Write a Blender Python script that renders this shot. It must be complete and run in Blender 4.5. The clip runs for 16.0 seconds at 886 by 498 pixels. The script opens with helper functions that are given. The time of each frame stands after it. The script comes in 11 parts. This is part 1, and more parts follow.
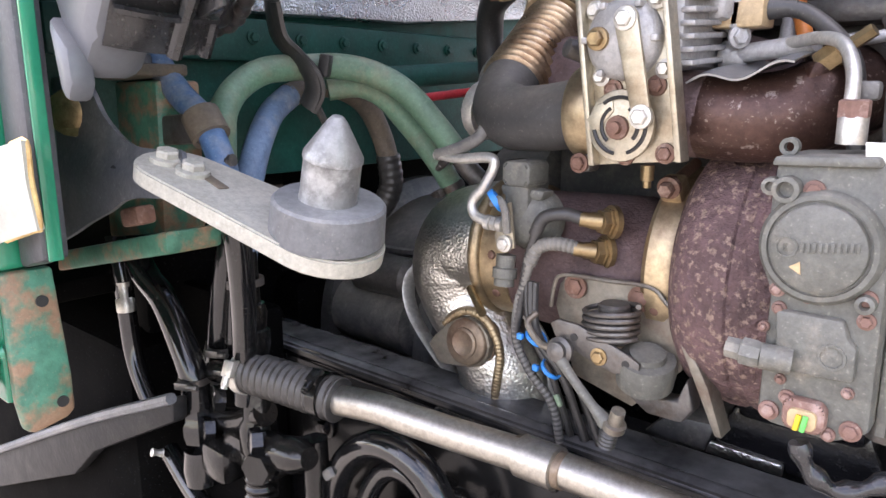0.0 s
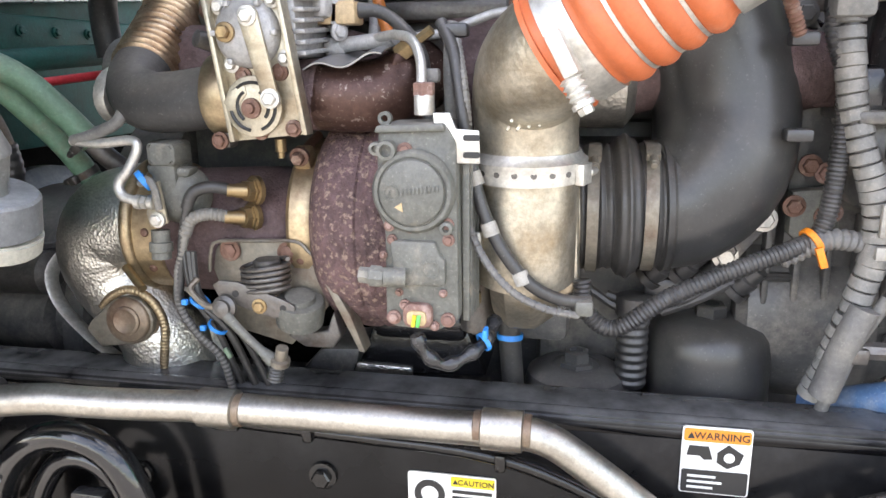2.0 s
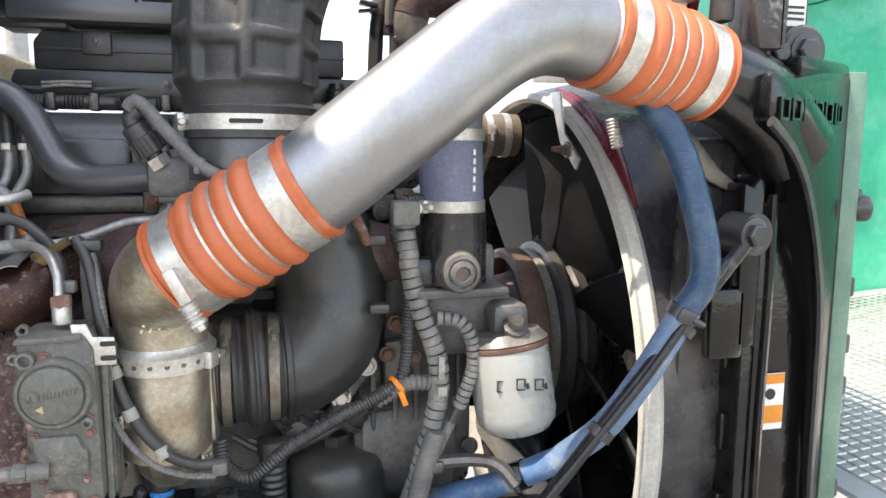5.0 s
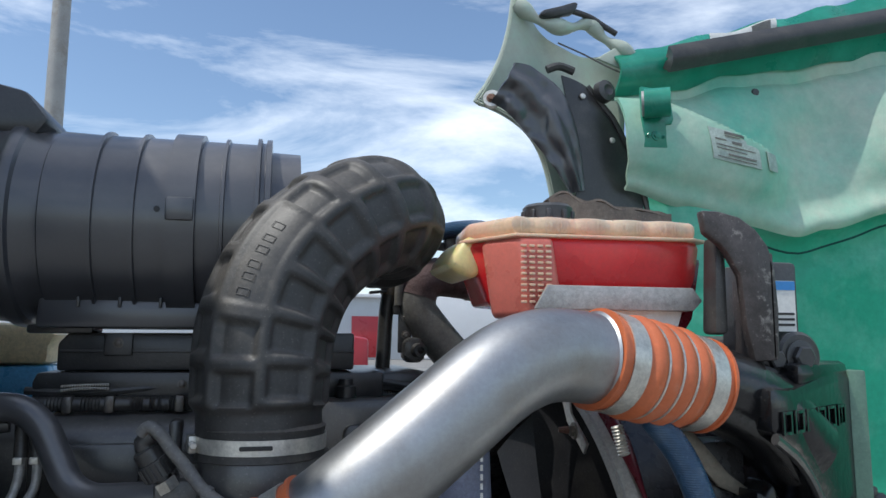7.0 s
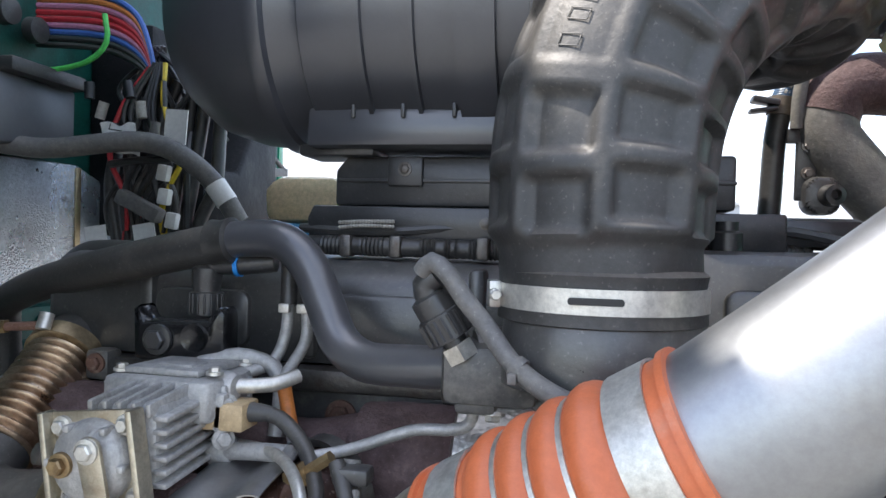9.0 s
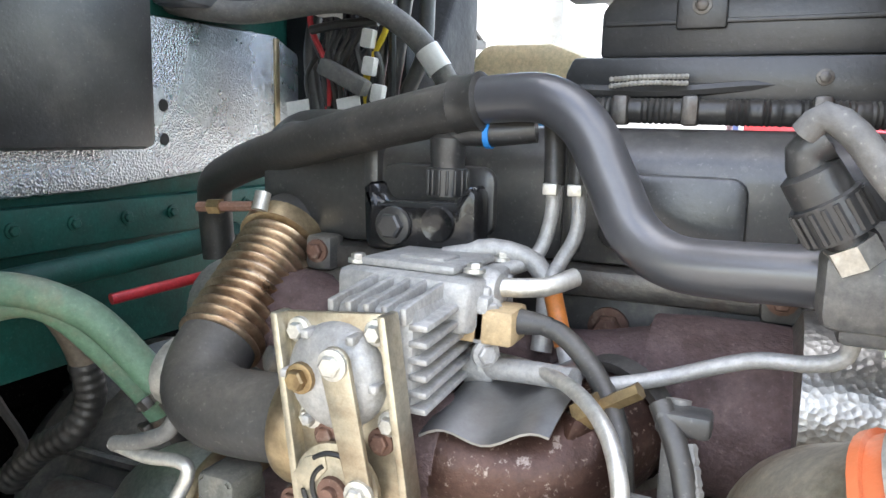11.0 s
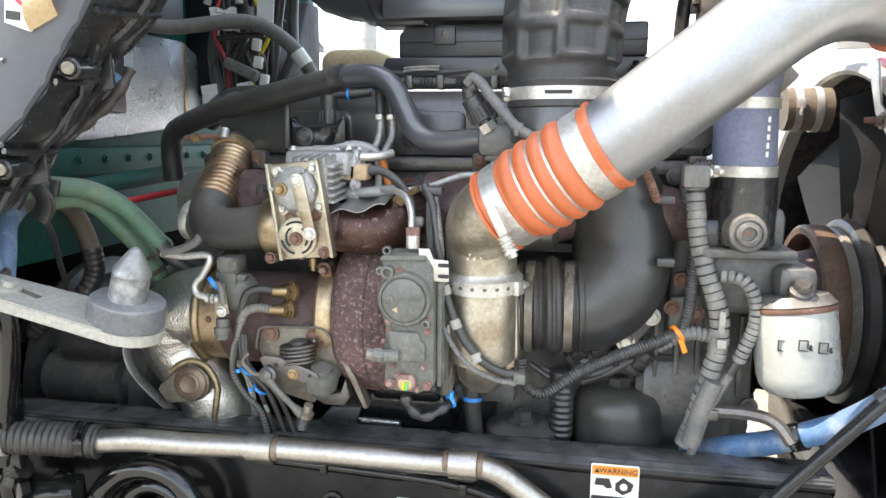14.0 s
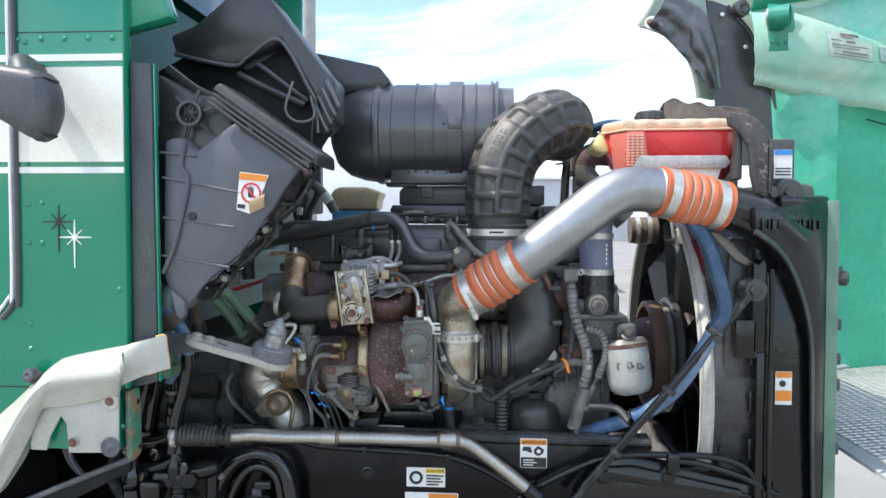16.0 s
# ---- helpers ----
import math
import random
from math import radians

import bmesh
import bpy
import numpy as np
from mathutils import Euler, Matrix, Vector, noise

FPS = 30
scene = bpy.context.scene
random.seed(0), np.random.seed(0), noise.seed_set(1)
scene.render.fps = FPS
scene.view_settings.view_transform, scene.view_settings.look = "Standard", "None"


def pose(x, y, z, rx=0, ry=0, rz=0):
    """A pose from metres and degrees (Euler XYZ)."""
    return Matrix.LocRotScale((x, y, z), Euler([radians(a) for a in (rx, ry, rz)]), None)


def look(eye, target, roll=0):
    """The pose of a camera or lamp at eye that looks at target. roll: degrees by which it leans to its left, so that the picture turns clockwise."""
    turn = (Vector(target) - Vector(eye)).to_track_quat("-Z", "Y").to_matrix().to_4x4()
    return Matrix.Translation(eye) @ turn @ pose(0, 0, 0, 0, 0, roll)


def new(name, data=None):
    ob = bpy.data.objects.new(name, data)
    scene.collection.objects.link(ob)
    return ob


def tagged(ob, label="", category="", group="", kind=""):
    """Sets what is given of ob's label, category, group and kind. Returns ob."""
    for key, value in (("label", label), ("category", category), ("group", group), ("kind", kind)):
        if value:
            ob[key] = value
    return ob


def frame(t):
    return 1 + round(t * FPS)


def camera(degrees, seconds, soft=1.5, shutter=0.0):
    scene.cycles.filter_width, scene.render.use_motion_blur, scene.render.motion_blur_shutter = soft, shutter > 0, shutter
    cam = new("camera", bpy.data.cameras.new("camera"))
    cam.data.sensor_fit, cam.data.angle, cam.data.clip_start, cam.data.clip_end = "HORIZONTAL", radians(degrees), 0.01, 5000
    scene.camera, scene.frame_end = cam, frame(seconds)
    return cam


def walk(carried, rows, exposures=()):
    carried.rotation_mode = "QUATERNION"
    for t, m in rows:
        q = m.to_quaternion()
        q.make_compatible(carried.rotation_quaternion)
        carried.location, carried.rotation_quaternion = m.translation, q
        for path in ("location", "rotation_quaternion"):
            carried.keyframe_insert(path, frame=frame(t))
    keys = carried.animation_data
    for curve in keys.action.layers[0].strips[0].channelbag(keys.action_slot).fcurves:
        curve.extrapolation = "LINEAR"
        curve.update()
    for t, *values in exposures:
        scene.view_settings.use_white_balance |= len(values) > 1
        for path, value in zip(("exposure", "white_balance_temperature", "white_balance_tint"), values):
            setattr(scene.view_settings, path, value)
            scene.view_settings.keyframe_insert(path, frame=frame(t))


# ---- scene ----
cam = camera(63.3, 16.0)
PATH = [
    (0, (0.055, 0.056, 1.544), (-1.216, 1.541, 1.118), 0.0),
    (0.5, (0.077, 0.044, 1.546), (-0.982, 1.669, 1.057), -0.4),
    (1, (0.088, 0.019, 1.543), (-0.742, 1.768, 1.042), -0.6),
    (1.5, (0.091, -0.019, 1.551), (-0.505, 1.823, 1.049), -0.7),
    (2, (0.091, -0.047, 1.552), (-0.288, 1.854, 1.061), -0.6),
    (2.5, (0.099, -0.075, 1.558), (-0.064, 1.863, 1.091), -0.5),
    (3, (0.116, -0.099, 1.566), (0.154, 1.852, 1.129), -0.5),
    (3.2, (0.129, -0.109, 1.567), (0.239, 1.844, 1.152), -0.7),
    (5.3, (0.151, -0.196, 1.708), (0.639, 1.733, 1.509), 0.4),
    (5.5, (0.15, -0.197, 1.725), (0.64, 1.737, 1.596), 0.3),
    (6, (0.147, -0.202, 1.766), (0.635, 1.737, 1.811), 0.2),
    (6.5, (0.146, -0.208, 1.803), (0.632, 1.725, 1.978), 0.2),
    (7, (0.147, -0.21, 1.822), (0.597, 1.722, 2.073), 0.3),
    (7.5, (0.172, -0.149, 1.797), (0.502, 1.809, 2.036), 0.7),
    (8, (0.185, -0.008, 1.763), (0.294, 1.983, 1.914), 1.3),
    (8.5, (0.162, 0.079, 1.753), (-0.004, 2.071, 1.817), 1.7),
    (9, (0.128, 0.131, 1.743), (-0.27, 2.091, 1.726), 1.5),
    (9.5, (0.098, 0.172, 1.731), (-0.437, 2.096, 1.628), 1.5),
    (10, (0.069, 0.241, 1.719), (-0.556, 2.129, 1.509), 1.2),
    (10.2, (0.051, 0.262, 1.721), (-0.611, 2.134, 1.478), 1.2),
    (12.3, (-0.019, 0.102, 1.691), (-0.943, 1.836, 1.317), 1.7),
    (12.5, (-0.009, 0.058, 1.678), (-0.898, 1.811, 1.309), 1.6),
    (13, (0.023, -0.069, 1.66), (-0.668, 1.77, 1.285), 1.3),
    (13.5, (0.081, -0.181, 1.658), (-0.4, 1.728, 1.304), 0.9),
    (14, (0.153, -0.332, 1.654), (-0.193, 1.613, 1.345), 0.5),
    (14.5, (0.187, -0.502, 1.677), (-0.101, 1.462, 1.428), -0.1),
    (15, (0.162, -0.682, 1.689), (-0.067, 1.298, 1.52), -0.2),
    (15.5, (0.12, -0.914, 1.727), (-0.051, 1.076, 1.615), 0.1),
    (16, (0.133, -1.1, 1.734), (-0.015, 0.893, 1.658), 0.2),
]
EXPOSURES = [(0, 2.28, 7200, 24), (1.2, 2.33, 7200, 20), (3, 2.2, 7250, 14), (5.3, 1.42, 7100, 13), (6.0, 0.92, 6250, 10), (6.6, 0.27, 6150, 8), (7.6, 0.0, 6150, 8), (8.2, 0.5, 5650, 7), (8.6, 0.88, 5400, 7), (9.0, 1.45, 6500, 12), (10.2, 2.3, 7000, 9), (12.3, 2.68, 7600, 16), (13.5, 2.32, 7350, 11), (14.5, 1.93, 7000, 11), (15.0, 1.85, 6900, 11), (16, 1.06, 6350, 10)]
walk(cam, [(t, look(eye, target, roll)) for t, eye, target, roll in PATH], EXPOSURES)

# ---- sky and sun ----
SUN_FROM = Vector((-0.50, -0.12, 0.86)).normalized()
world = bpy.data.worlds.new("sky")
scene.world = world
world.use_nodes = True
wn, wl = world.node_tree.nodes, world.node_tree.links
sky = wn.new("ShaderNodeTexSky")
sky.sky_type = "NISHITA"
sky.sun_disc = False
sky.sun_elevation = math.asin(SUN_FROM.z)
sky.sun_rotation = math.atan2(SUN_FROM.x, SUN_FROM.y)
sky.air_density, sky.dust_density = 1.0, 0.7
tc = wn.new("ShaderNodeTexCoord")
mp = wn.new("ShaderNodeMapping")
mp.inputs["Scale"].default_value = (1.5, 1.5, 5.0)
mp.inputs["Rotation"].default_value = (0.35, 0.5, 0.3)
cl = wn.new("ShaderNodeTexNoise")
cl.inputs["Scale"].default_value, cl.inputs["Detail"].default_value, cl.inputs["Roughness"].default_value = 1.3, 9, 0.6
cl.inputs["Distortion"].default_value = 0.5
cr = wn.new("ShaderNodeValToRGB")
cr.color_ramp.elements[0].position, cr.color_ramp.elements[1].position = 0.45, 0.76
cmix = wn.new("ShaderNodeMix")
cmix.data_type = "RGBA"
cmix.inputs[7].default_value = (9.5, 9.7, 10, 1)
wl.new(tc.outputs["Generated"], mp.inputs["Vector"])
wl.new(mp.outputs["Vector"], cl.inputs["Vector"])
wl.new(cl.outputs["Fac"], cr.inputs["Fac"])
wl.new(cr.outputs["Color"], cmix.inputs[0])
wl.new(sky.outputs["Color"], cmix.inputs[6])
wl.new(cmix.outputs[2], wn["Background"].inputs["Color"])
wn["Background"].inputs["Strength"].default_value = 0.15

sun = new("sun", bpy.data.lights.new("sun", "SUN"))
sun.data.energy, sun.data.angle, sun.data.color = 2.7, radians(0.6), (1.0, 0.95, 0.87)
sun.matrix_world = look(SUN_FROM * 20, (0, 0, 0))


# ---- materials ----
def mat(name, base, rough=0.5, metal=0.0, var=0.18, scale=25, bump=0.15, bscale=260, dirt=None, dirt_at=(0.5, 0.7), dscale=9,
        spec=0.5, coat=0.0, rvar=0.15, pattern=None, pscale=100, pbump=0.4, stretch=(1, 1, 1), alpha=1.0, trans=0.0, sss=0.0, bdist=0.002, top=None, speck=0.16, flecks=340):
    """A surface with grain and wear at two scales. dirt: a second colour in blotches; top: dust that lies on faces that
    look up, on the rail also its painted sheen.
    """
    m = bpy.data.materials.new(name)
    m.use_nodes = True
    n, l = m.node_tree.nodes, m.node_tree.links
    p = n["Principled BSDF"]
    co = n.new("ShaderNodeTexCoord")
    mapping = n.new("ShaderNodeMapping")
    mapping.inputs["Scale"].default_value = stretch
    l.new(co.outputs["Object"], mapping.inputs["Vector"])

    def noise_at(s, detail=5, rough_=0.6):
        t = n.new("ShaderNodeTexNoise")
        t.inputs["Scale"].default_value, t.inputs["Detail"].default_value, t.inputs["Roughness"].default_value = s, detail, rough_
        l.new(mapping.outputs["Vector"], t.inputs["Vector"])
        return t

    def ramp(src, a, b, c0=(0, 0, 0, 1), c1=(1, 1, 1, 1)):
        r = n.new("ShaderNodeValToRGB")
        r.color_ramp.elements[0].position, r.color_ramp.elements[1].position = a, b
        r.color_ramp.elements[0].color, r.color_ramp.elements[1].color = c0, c1
        l.new(src, r.inputs["Fac"])
        return r

    big = noise_at(scale)
    lo = tuple(c * (1 - var) for c in base) + (1,)
    hi = tuple(min(1, c * (1 + var)) for c in base) + (1,)
    colour = ramp(big.outputs["Fac"], 0.3, 0.7, lo, hi).outputs["Color"]
    if dirt:
        d = noise_at(dscale, 8, 0.65)
        mask = ramp(d.outputs["Fac"], *dirt_at)
        mx = n.new("ShaderNodeMix")
        mx.data_type = "RGBA"
        l.new(mask.outputs["Color"], mx.inputs[0])
        l.new(colour, mx.inputs[6])
        mx.inputs[7].default_value = (*dirt, 1)
        colour = mx.outputs[2]
    if top:
        geo = n.new("ShaderNodeNewGeometry")
        sep = n.new("ShaderNodeSeparateXYZ")
        l.new(geo.outputs["Normal"], sep.inputs["Vector"])
        tn = noise_at(14, 6)
        mul = n.new("ShaderNodeMath")
        mul.operation = "MULTIPLY"
        l.new(sep.outputs["Z"], mul.inputs[0])
        l.new(ramp(tn.outputs["Fac"], 0.25, 0.65).outputs["Color"], mul.inputs[1])
        amt = n.new("ShaderNodeMath")
        amt.operation, amt.use_clamp = "MULTIPLY", True
        l.new(mul.outputs[0], amt.inputs[0])
        amt.inputs[1].default_value = top[3]
        mx = n.new("ShaderNodeMix")
        mx.data_type = "RGBA"
        l.new(amt.outputs[0], mx.inputs[0])
        l.new(colour, mx.inputs[6])
        mx.inputs[7].default_value = (*top[:3], 1)
        colour = mx.outputs[2]
    fine = noise_at(bscale, 3)
    if speck:
        sp = n.new("ShaderNodeMix")
        sp.data_type, sp.blend_type = "RGBA", "MULTIPLY"
        sp.inputs[0].default_value = 1.0
        g0, g1 = 1 - speck, 1 + speck
        l.new(colour, sp.inputs[6])
        l.new(ramp(noise_at(min(bscale, 170), 6, 0.75).outputs["Fac"], 0.36, 0.64, (g0, g0, g0, 1), (g1, g1, g1, 1)).outputs["Color"], sp.inputs[7])
        colour = sp.outputs[2]
    if dirt and speck > 0.08:
        fl = n.new("ShaderNodeMix")
        fl.data_type = "RGBA"
        part_ = n.new("ShaderNodeMath")
        part_.operation = "MULTIPLY"
        l.new(ramp(noise_at(flecks, 2, 0.5).outputs["Fac"], 0.66, 0.71).outputs["Color"], part_.inputs[0])
        part_.inputs[1].default_value = 0.17
        l.new(part_.outputs[0], fl.inputs[0])
        l.new(colour, fl.inputs[6])
        fl.inputs[7].default_value = (*[min(0.6, 0.10 + 1.6 * c) for c in dirt], 1)
        colour = fl.outputs[2]
    l.new(colour, p.inputs["Base Color"])
    mr = n.new("ShaderNodeMapRange")
    mr.inputs["To Min"].default_value, mr.inputs["To Max"].default_value = max(0.03, rough - rvar), min(1, rough + rvar)
    l.new(big.outputs["Fac"], mr.inputs["Value"])
    l.new(mr.outputs["Result"], p.inputs["Roughness"])
    p.inputs["Metallic"].default_value = metal
    p.inputs["Specular IOR Level"].default_value = spec
    p.inputs["Coat Weight"].default_value = coat
    p.inputs["Coat Roughness"].default_value = 0.12
    p.inputs["Transmission Weight"].default_value = trans
    p.inputs["Subsurface Weight"].default_value = sss
    p.inputs["Subsurface Radius"].default_value = (0.03, 0.015, 0.01)
    height = fine.outputs["Fac"]
    b = n.new("ShaderNodeBump")
    b.inputs["Strength"].default_value, b.inputs["Distance"].default_value = bump, bdist
    l.new(height, b.inputs["Height"])
    normal = b.outputs["Normal"]
    if pattern:
        if pattern == "voronoi":
            w = n.new("ShaderNodeTexVoronoi")
            w.inputs["Scale"].default_value = pscale
            out = w.outputs["Distance"]
        else:
            w = n.new("ShaderNodeTexWave")
            w.bands_direction = pattern
            w.inputs["Scale"].default_value = pscale
            w.inputs["Distortion"].default_value = 0.3
            out = w.outputs["Fac"]
        l.new(mapping.outputs["Vector"], w.inputs["Vector"])
        b2 = n.new("ShaderNodeBump")
        b2.inputs["Strength"].default_value, b2.inputs["Distance"].default_value = pbump, 0.003
        l.new(out, b2.inputs["Height"])
        l.new(normal, b2.inputs["Normal"])
        normal = b2.outputs["Normal"]
    l.new(normal, p.inputs["Normal"])
    return m


DUST = (0.22, 0.19, 0.16)
M_BLACK = mat("black_plastic", (0.03, 0.03, 0.031), 0.36, var=0.3, scale=18, bump=0.12, spec=0.75, dirt=(0.085, 0.08, 0.073), dirt_at=(0.54, 0.8), dscale=11, top=(0.17, 0.155, 0.135, 0.45))
M_RUBBER = mat("black_rubber", (0.032, 0.031, 0.03), 0.42, var=0.3, scale=18, bump=0.12, spec=0.7, dirt=(0.08, 0.073, 0.064), dirt_at=(0.52, 0.8), dscale=13, top=(0.26, 0.22, 0.17, 0.22))
M_DUSTY = mat("dusty_black_rubber", (0.042, 0.041, 0.04), 0.5, var=0.3, scale=16, bump=0.15, spec=0.55, dirt=(0.13, 0.115, 0.095), dirt_at=(0.56, 0.78), dscale=9, top=(0.34, 0.29, 0.23, 0.35))
M_CAN = mat("satin_black_plastic_housing", (0.05, 0.051, 0.058), 0.34, var=0.12, scale=6, bump=0.05, bscale=300, spec=1.0, coat=0.3, rvar=0.06, dirt=(0.09, 0.089, 0.092), dirt_at=(0.5, 0.85), dscale=5, top=(0.25, 0.22, 0.2, 0.4), speck=0.05)
M_GLOSS = mat("gloss_black_paint", (0.008, 0.008, 0.009), 0.2, var=0.2, bump=0.35, bscale=90, dirt=(0.035, 0.033, 0.031), dirt_at=(0.6, 0.8), coat=0.1, top=(0.09, 0.087, 0.083, 0.45))
M_OILY = mat("oily_black_steel", (0.0045, 0.0044, 0.0043), 0.17, var=0.3, bump=0.5, bscale=60, rvar=0.08, dirt=(0.02, 0.018, 0.016), dirt_at=(0.58, 0.75), top=(0.05, 0.047, 0.043, 0.3), spec=0.5)
M_ENGINE = mat("dark_grey_engine_paint", (0.072, 0.071, 0.069), 0.42, var=0.3, scale=16, bump=0.25, bscale=120, spec=0.6, dirt=(0.19, 0.172, 0.148), dirt_at=(0.48, 0.72), dscale=15, top=(0.3, 0.27, 0.23, 0.6), speck=0.18)
M_COVER = mat("satin_black_cover", (0.055, 0.054, 0.053), 0.34, var=0.2, scale=14, bump=0.12, spec=0.9, dirt=(0.15, 0.14, 0.125), dirt_at=(0.6, 0.72), dscale=26, top=(0.24, 0.22, 0.2, 0.5))
M_GREYCAST = mat("grey_painted_casting", (0.125, 0.125, 0.108), 0.5, var=0.2, bump=0.4, bscale=220, dirt=(0.28, 0.25, 0.2), dirt_at=(0.55, 0.75), dscale=30, top=(0.32, 0.29, 0.25, 0.5), speck=0.18)
M_RUST = mat("maroon_rusted_iron", (0.095, 0.058, 0.055), 0.75, metal=0.15, var=0.35, bump=0.6, bscale=240, dirt=(0.17, 0.115, 0.11), dirt_at=(0.4, 0.7), dscale=30, bdist=0.003, speck=0.18)
M_SCALE = mat("flaking_rusted_iron", (0.13, 0.078, 0.076), 0.8, metal=0.1, var=0.4, bump=1.0, bscale=120, dirt=(0.3, 0.21, 0.165), dirt_at=(0.53, 0.62), dscale=150, bdist=0.005, speck=0.22)
M_HOTPIPE = mat("heat_blued_rusted_pipe", (0.085, 0.045, 0.035), 0.38, metal=0.55, var=0.4, scale=12, bump=0.35, bscale=200, dirt=(0.26, 0.2, 0.17), dirt_at=(0.6, 0.64), dscale=110)
M_SCORCH = mat("scorched_brown_steel", (0.26, 0.2, 0.145), 0.45, metal=0.55, var=0.25, bump=0.25, dirt=(0.15, 0.085, 0.055), dirt_at=(0.45, 0.7), dscale=22)
# Deep shade under cab and engine, put into the colour as near-black.
M_DEEP = mat("deep_shade_black", (0.0016, 0.0015, 0.0015), 0.8, var=0.4, bump=0.5, bscale=50, spec=0.05, dirt=(0.004, 0.004, 0.0038), dirt_at=(0.5, 0.75))
M_DULLBLACK = mat("dull_black_frame_steel", (0.011, 0.011, 0.012), 0.55, var=0.3, bump=0.4, bscale=80, spec=0.25, dirt=(0.035, 0.033, 0.03), dirt_at=(0.55, 0.75), dscale=14)
M_SHEET = mat("dusty_slate_steel_sheet", (0.105, 0.11, 0.12), 0.45, var=0.3, scale=14, bump=0.2, dirt=(0.28, 0.265, 0.25), dirt_at=(0.48, 0.78), dscale=9)
M_WETHOSE = mat("glossy_black_oil_hose", (0.008, 0.008, 0.0085), 0.13, var=0.3, bump=0.3, bscale=40, coat=0.4, rvar=0.06, dirt=(0.05, 0.047, 0.042), dirt_at=(0.6, 0.74), dscale=22)
M_BLUEDUST = mat("dusty_slate_blue_hose", (0.075, 0.11, 0.17), 0.5, var=0.25, bump=0.2, dirt=(0.15, 0.14, 0.13), dirt_at=(0.45, 0.75), dscale=14)
M_PULLEY = mat("brown_dusted_pulley_iron", (0.14, 0.088, 0.062), 0.6, metal=0.2, var=0.3, bump=0.4, dirt=(0.22, 0.155, 0.115), dirt_at=(0.5, 0.75), dscale=20, speck=0.18)
M_EDGESTAIN = mat("orange_stained_gelcoat_edge", (0.62, 0.42, 0.17), 0.5, var=0.3, scale=40, bump=0.3, dirt=(0.4, 0.2, 0.06), dirt_at=(0.5, 0.7), dscale=24)
# top holds dust and, painted in, the sky's sheen on the upper flange.
M_RAIL = mat("gloss_black_rail_paint", (0.003, 0.003, 0.0034), 0.16, var=0.25, scale=9, bump=0.08, bscale=60, spec=0.2, coat=0.08, rvar=0.05, dirt=(0.02, 0.019, 0.018), dirt_at=(0.66, 0.76), dscale=26, top=(0.2, 0.198, 0.195, 0.75), speck=0.08, flecks=190)
M_ZINC = mat("dirty_zinc_plated_bracket", (0.23, 0.205, 0.165), 0.45, metal=0.5, var=0.25, bump=0.25, bscale=160, dirt=(0.13, 0.085, 0.06), dirt_at=(0.5, 0.75), dscale=26)
M_DUSTROD = mat("dusty_black_rod", (0.016, 0.016, 0.017), 0.3, var=0.3, bump=0.2, dirt=(0.11, 0.105, 0.1), dirt_at=(0.56, 0.72), dscale=30)
M_BROWNPLASTIC = mat("weathered_brown_plastic", (0.13, 0.105, 0.085), 0.5, var=0.25, bump=0.2, dirt=(0.24, 0.2, 0.16), dirt_at=(0.5, 0.75), dscale=14)
M_BLUEDUST = mat("greyed_blue_hose", (0.13, 0.2, 0.31), 0.5, var=0.2, bump=0.2, dirt=(0.3, 0.33, 0.36), dirt_at=(0.52, 0.7), dscale=20)
M_DIRTPLATE = mat("dirty_dark_brown_steel", (0.055, 0.046, 0.044), 0.45, var=0.3, bump=0.4, bscale=90, dirt=(0.22, 0.2, 0.18), dirt_at=(0.58, 0.66), dscale=45, top=(0.3, 0.27, 0.24, 0.7), speck=0.25)
M_GOLD = mat("straw_tinted_steel", (0.45, 0.35, 0.22), 0.42, metal=0.85, var=0.25, bump=0.15, dirt=(0.24, 0.15, 0.1), dirt_at=(0.47, 0.75), dscale=18)
M_BELLOW = mat("heat_tinted_bellow_steel", (0.52, 0.4, 0.29), 0.32, metal=0.9, var=0.35, bump=0.1, dirt=(0.24, 0.12, 0.06), dirt_at=(0.46, 0.72), dscale=18)
M_PLATE = mat("pale_gold_zinc_plate", (0.5, 0.45, 0.35), 0.4, metal=0.8, var=0.15, bump=0.12, dirt=(0.3, 0.22, 0.14), dirt_at=(0.48, 0.75), dscale=20)
M_FOIL = mat("embossed_heat_shield_foil", (0.63, 0.61, 0.56), 0.32, metal=1.0, var=0.12, bump=0.04, rvar=0.08, dirt=(0.42, 0.33, 0.2), dirt_at=(0.6, 0.8), dscale=10, pattern="voronoi", pscale=300, pbump=0.26)
M_DUCT = mat("satin_black_duct_plastic", (0.034, 0.034, 0.034), 0.33, var=0.25, scale=9, bump=0.08, bscale=200, spec=0.6, rvar=0.1, dirt=(0.085, 0.08, 0.07), dirt_at=(0.5, 0.78), dscale=12, top=(0.2, 0.18, 0.15, 0.35), speck=0.1)
M_COLLAR = mat("worn_grey_rubber_collar", (0.14, 0.142, 0.145), 0.45, var=0.2, bump=0.25, bscale=140, dirt=(0.26, 0.255, 0.24), dirt_at=(0.5, 0.72), dscale=24, top=(0.34, 0.33, 0.31, 0.6))
M_FOILDUST = mat("dull_embossed_foil", (0.48, 0.46, 0.42), 0.4, metal=0.95, var=0.12, bump=0.05, pattern="voronoi", pscale=240, pbump=0.2, dirt=(0.33, 0.29, 0.24), dirt_at=(0.5, 0.8))
M_ALU = mat("cast_aluminium", (0.42, 0.41, 0.395), 0.5, metal=0.4, var=0.16, bump=0.35, bscale=300, dirt=(0.3, 0.28, 0.25), dirt_at=(0.5, 0.8), dscale=20, speck=0.18)
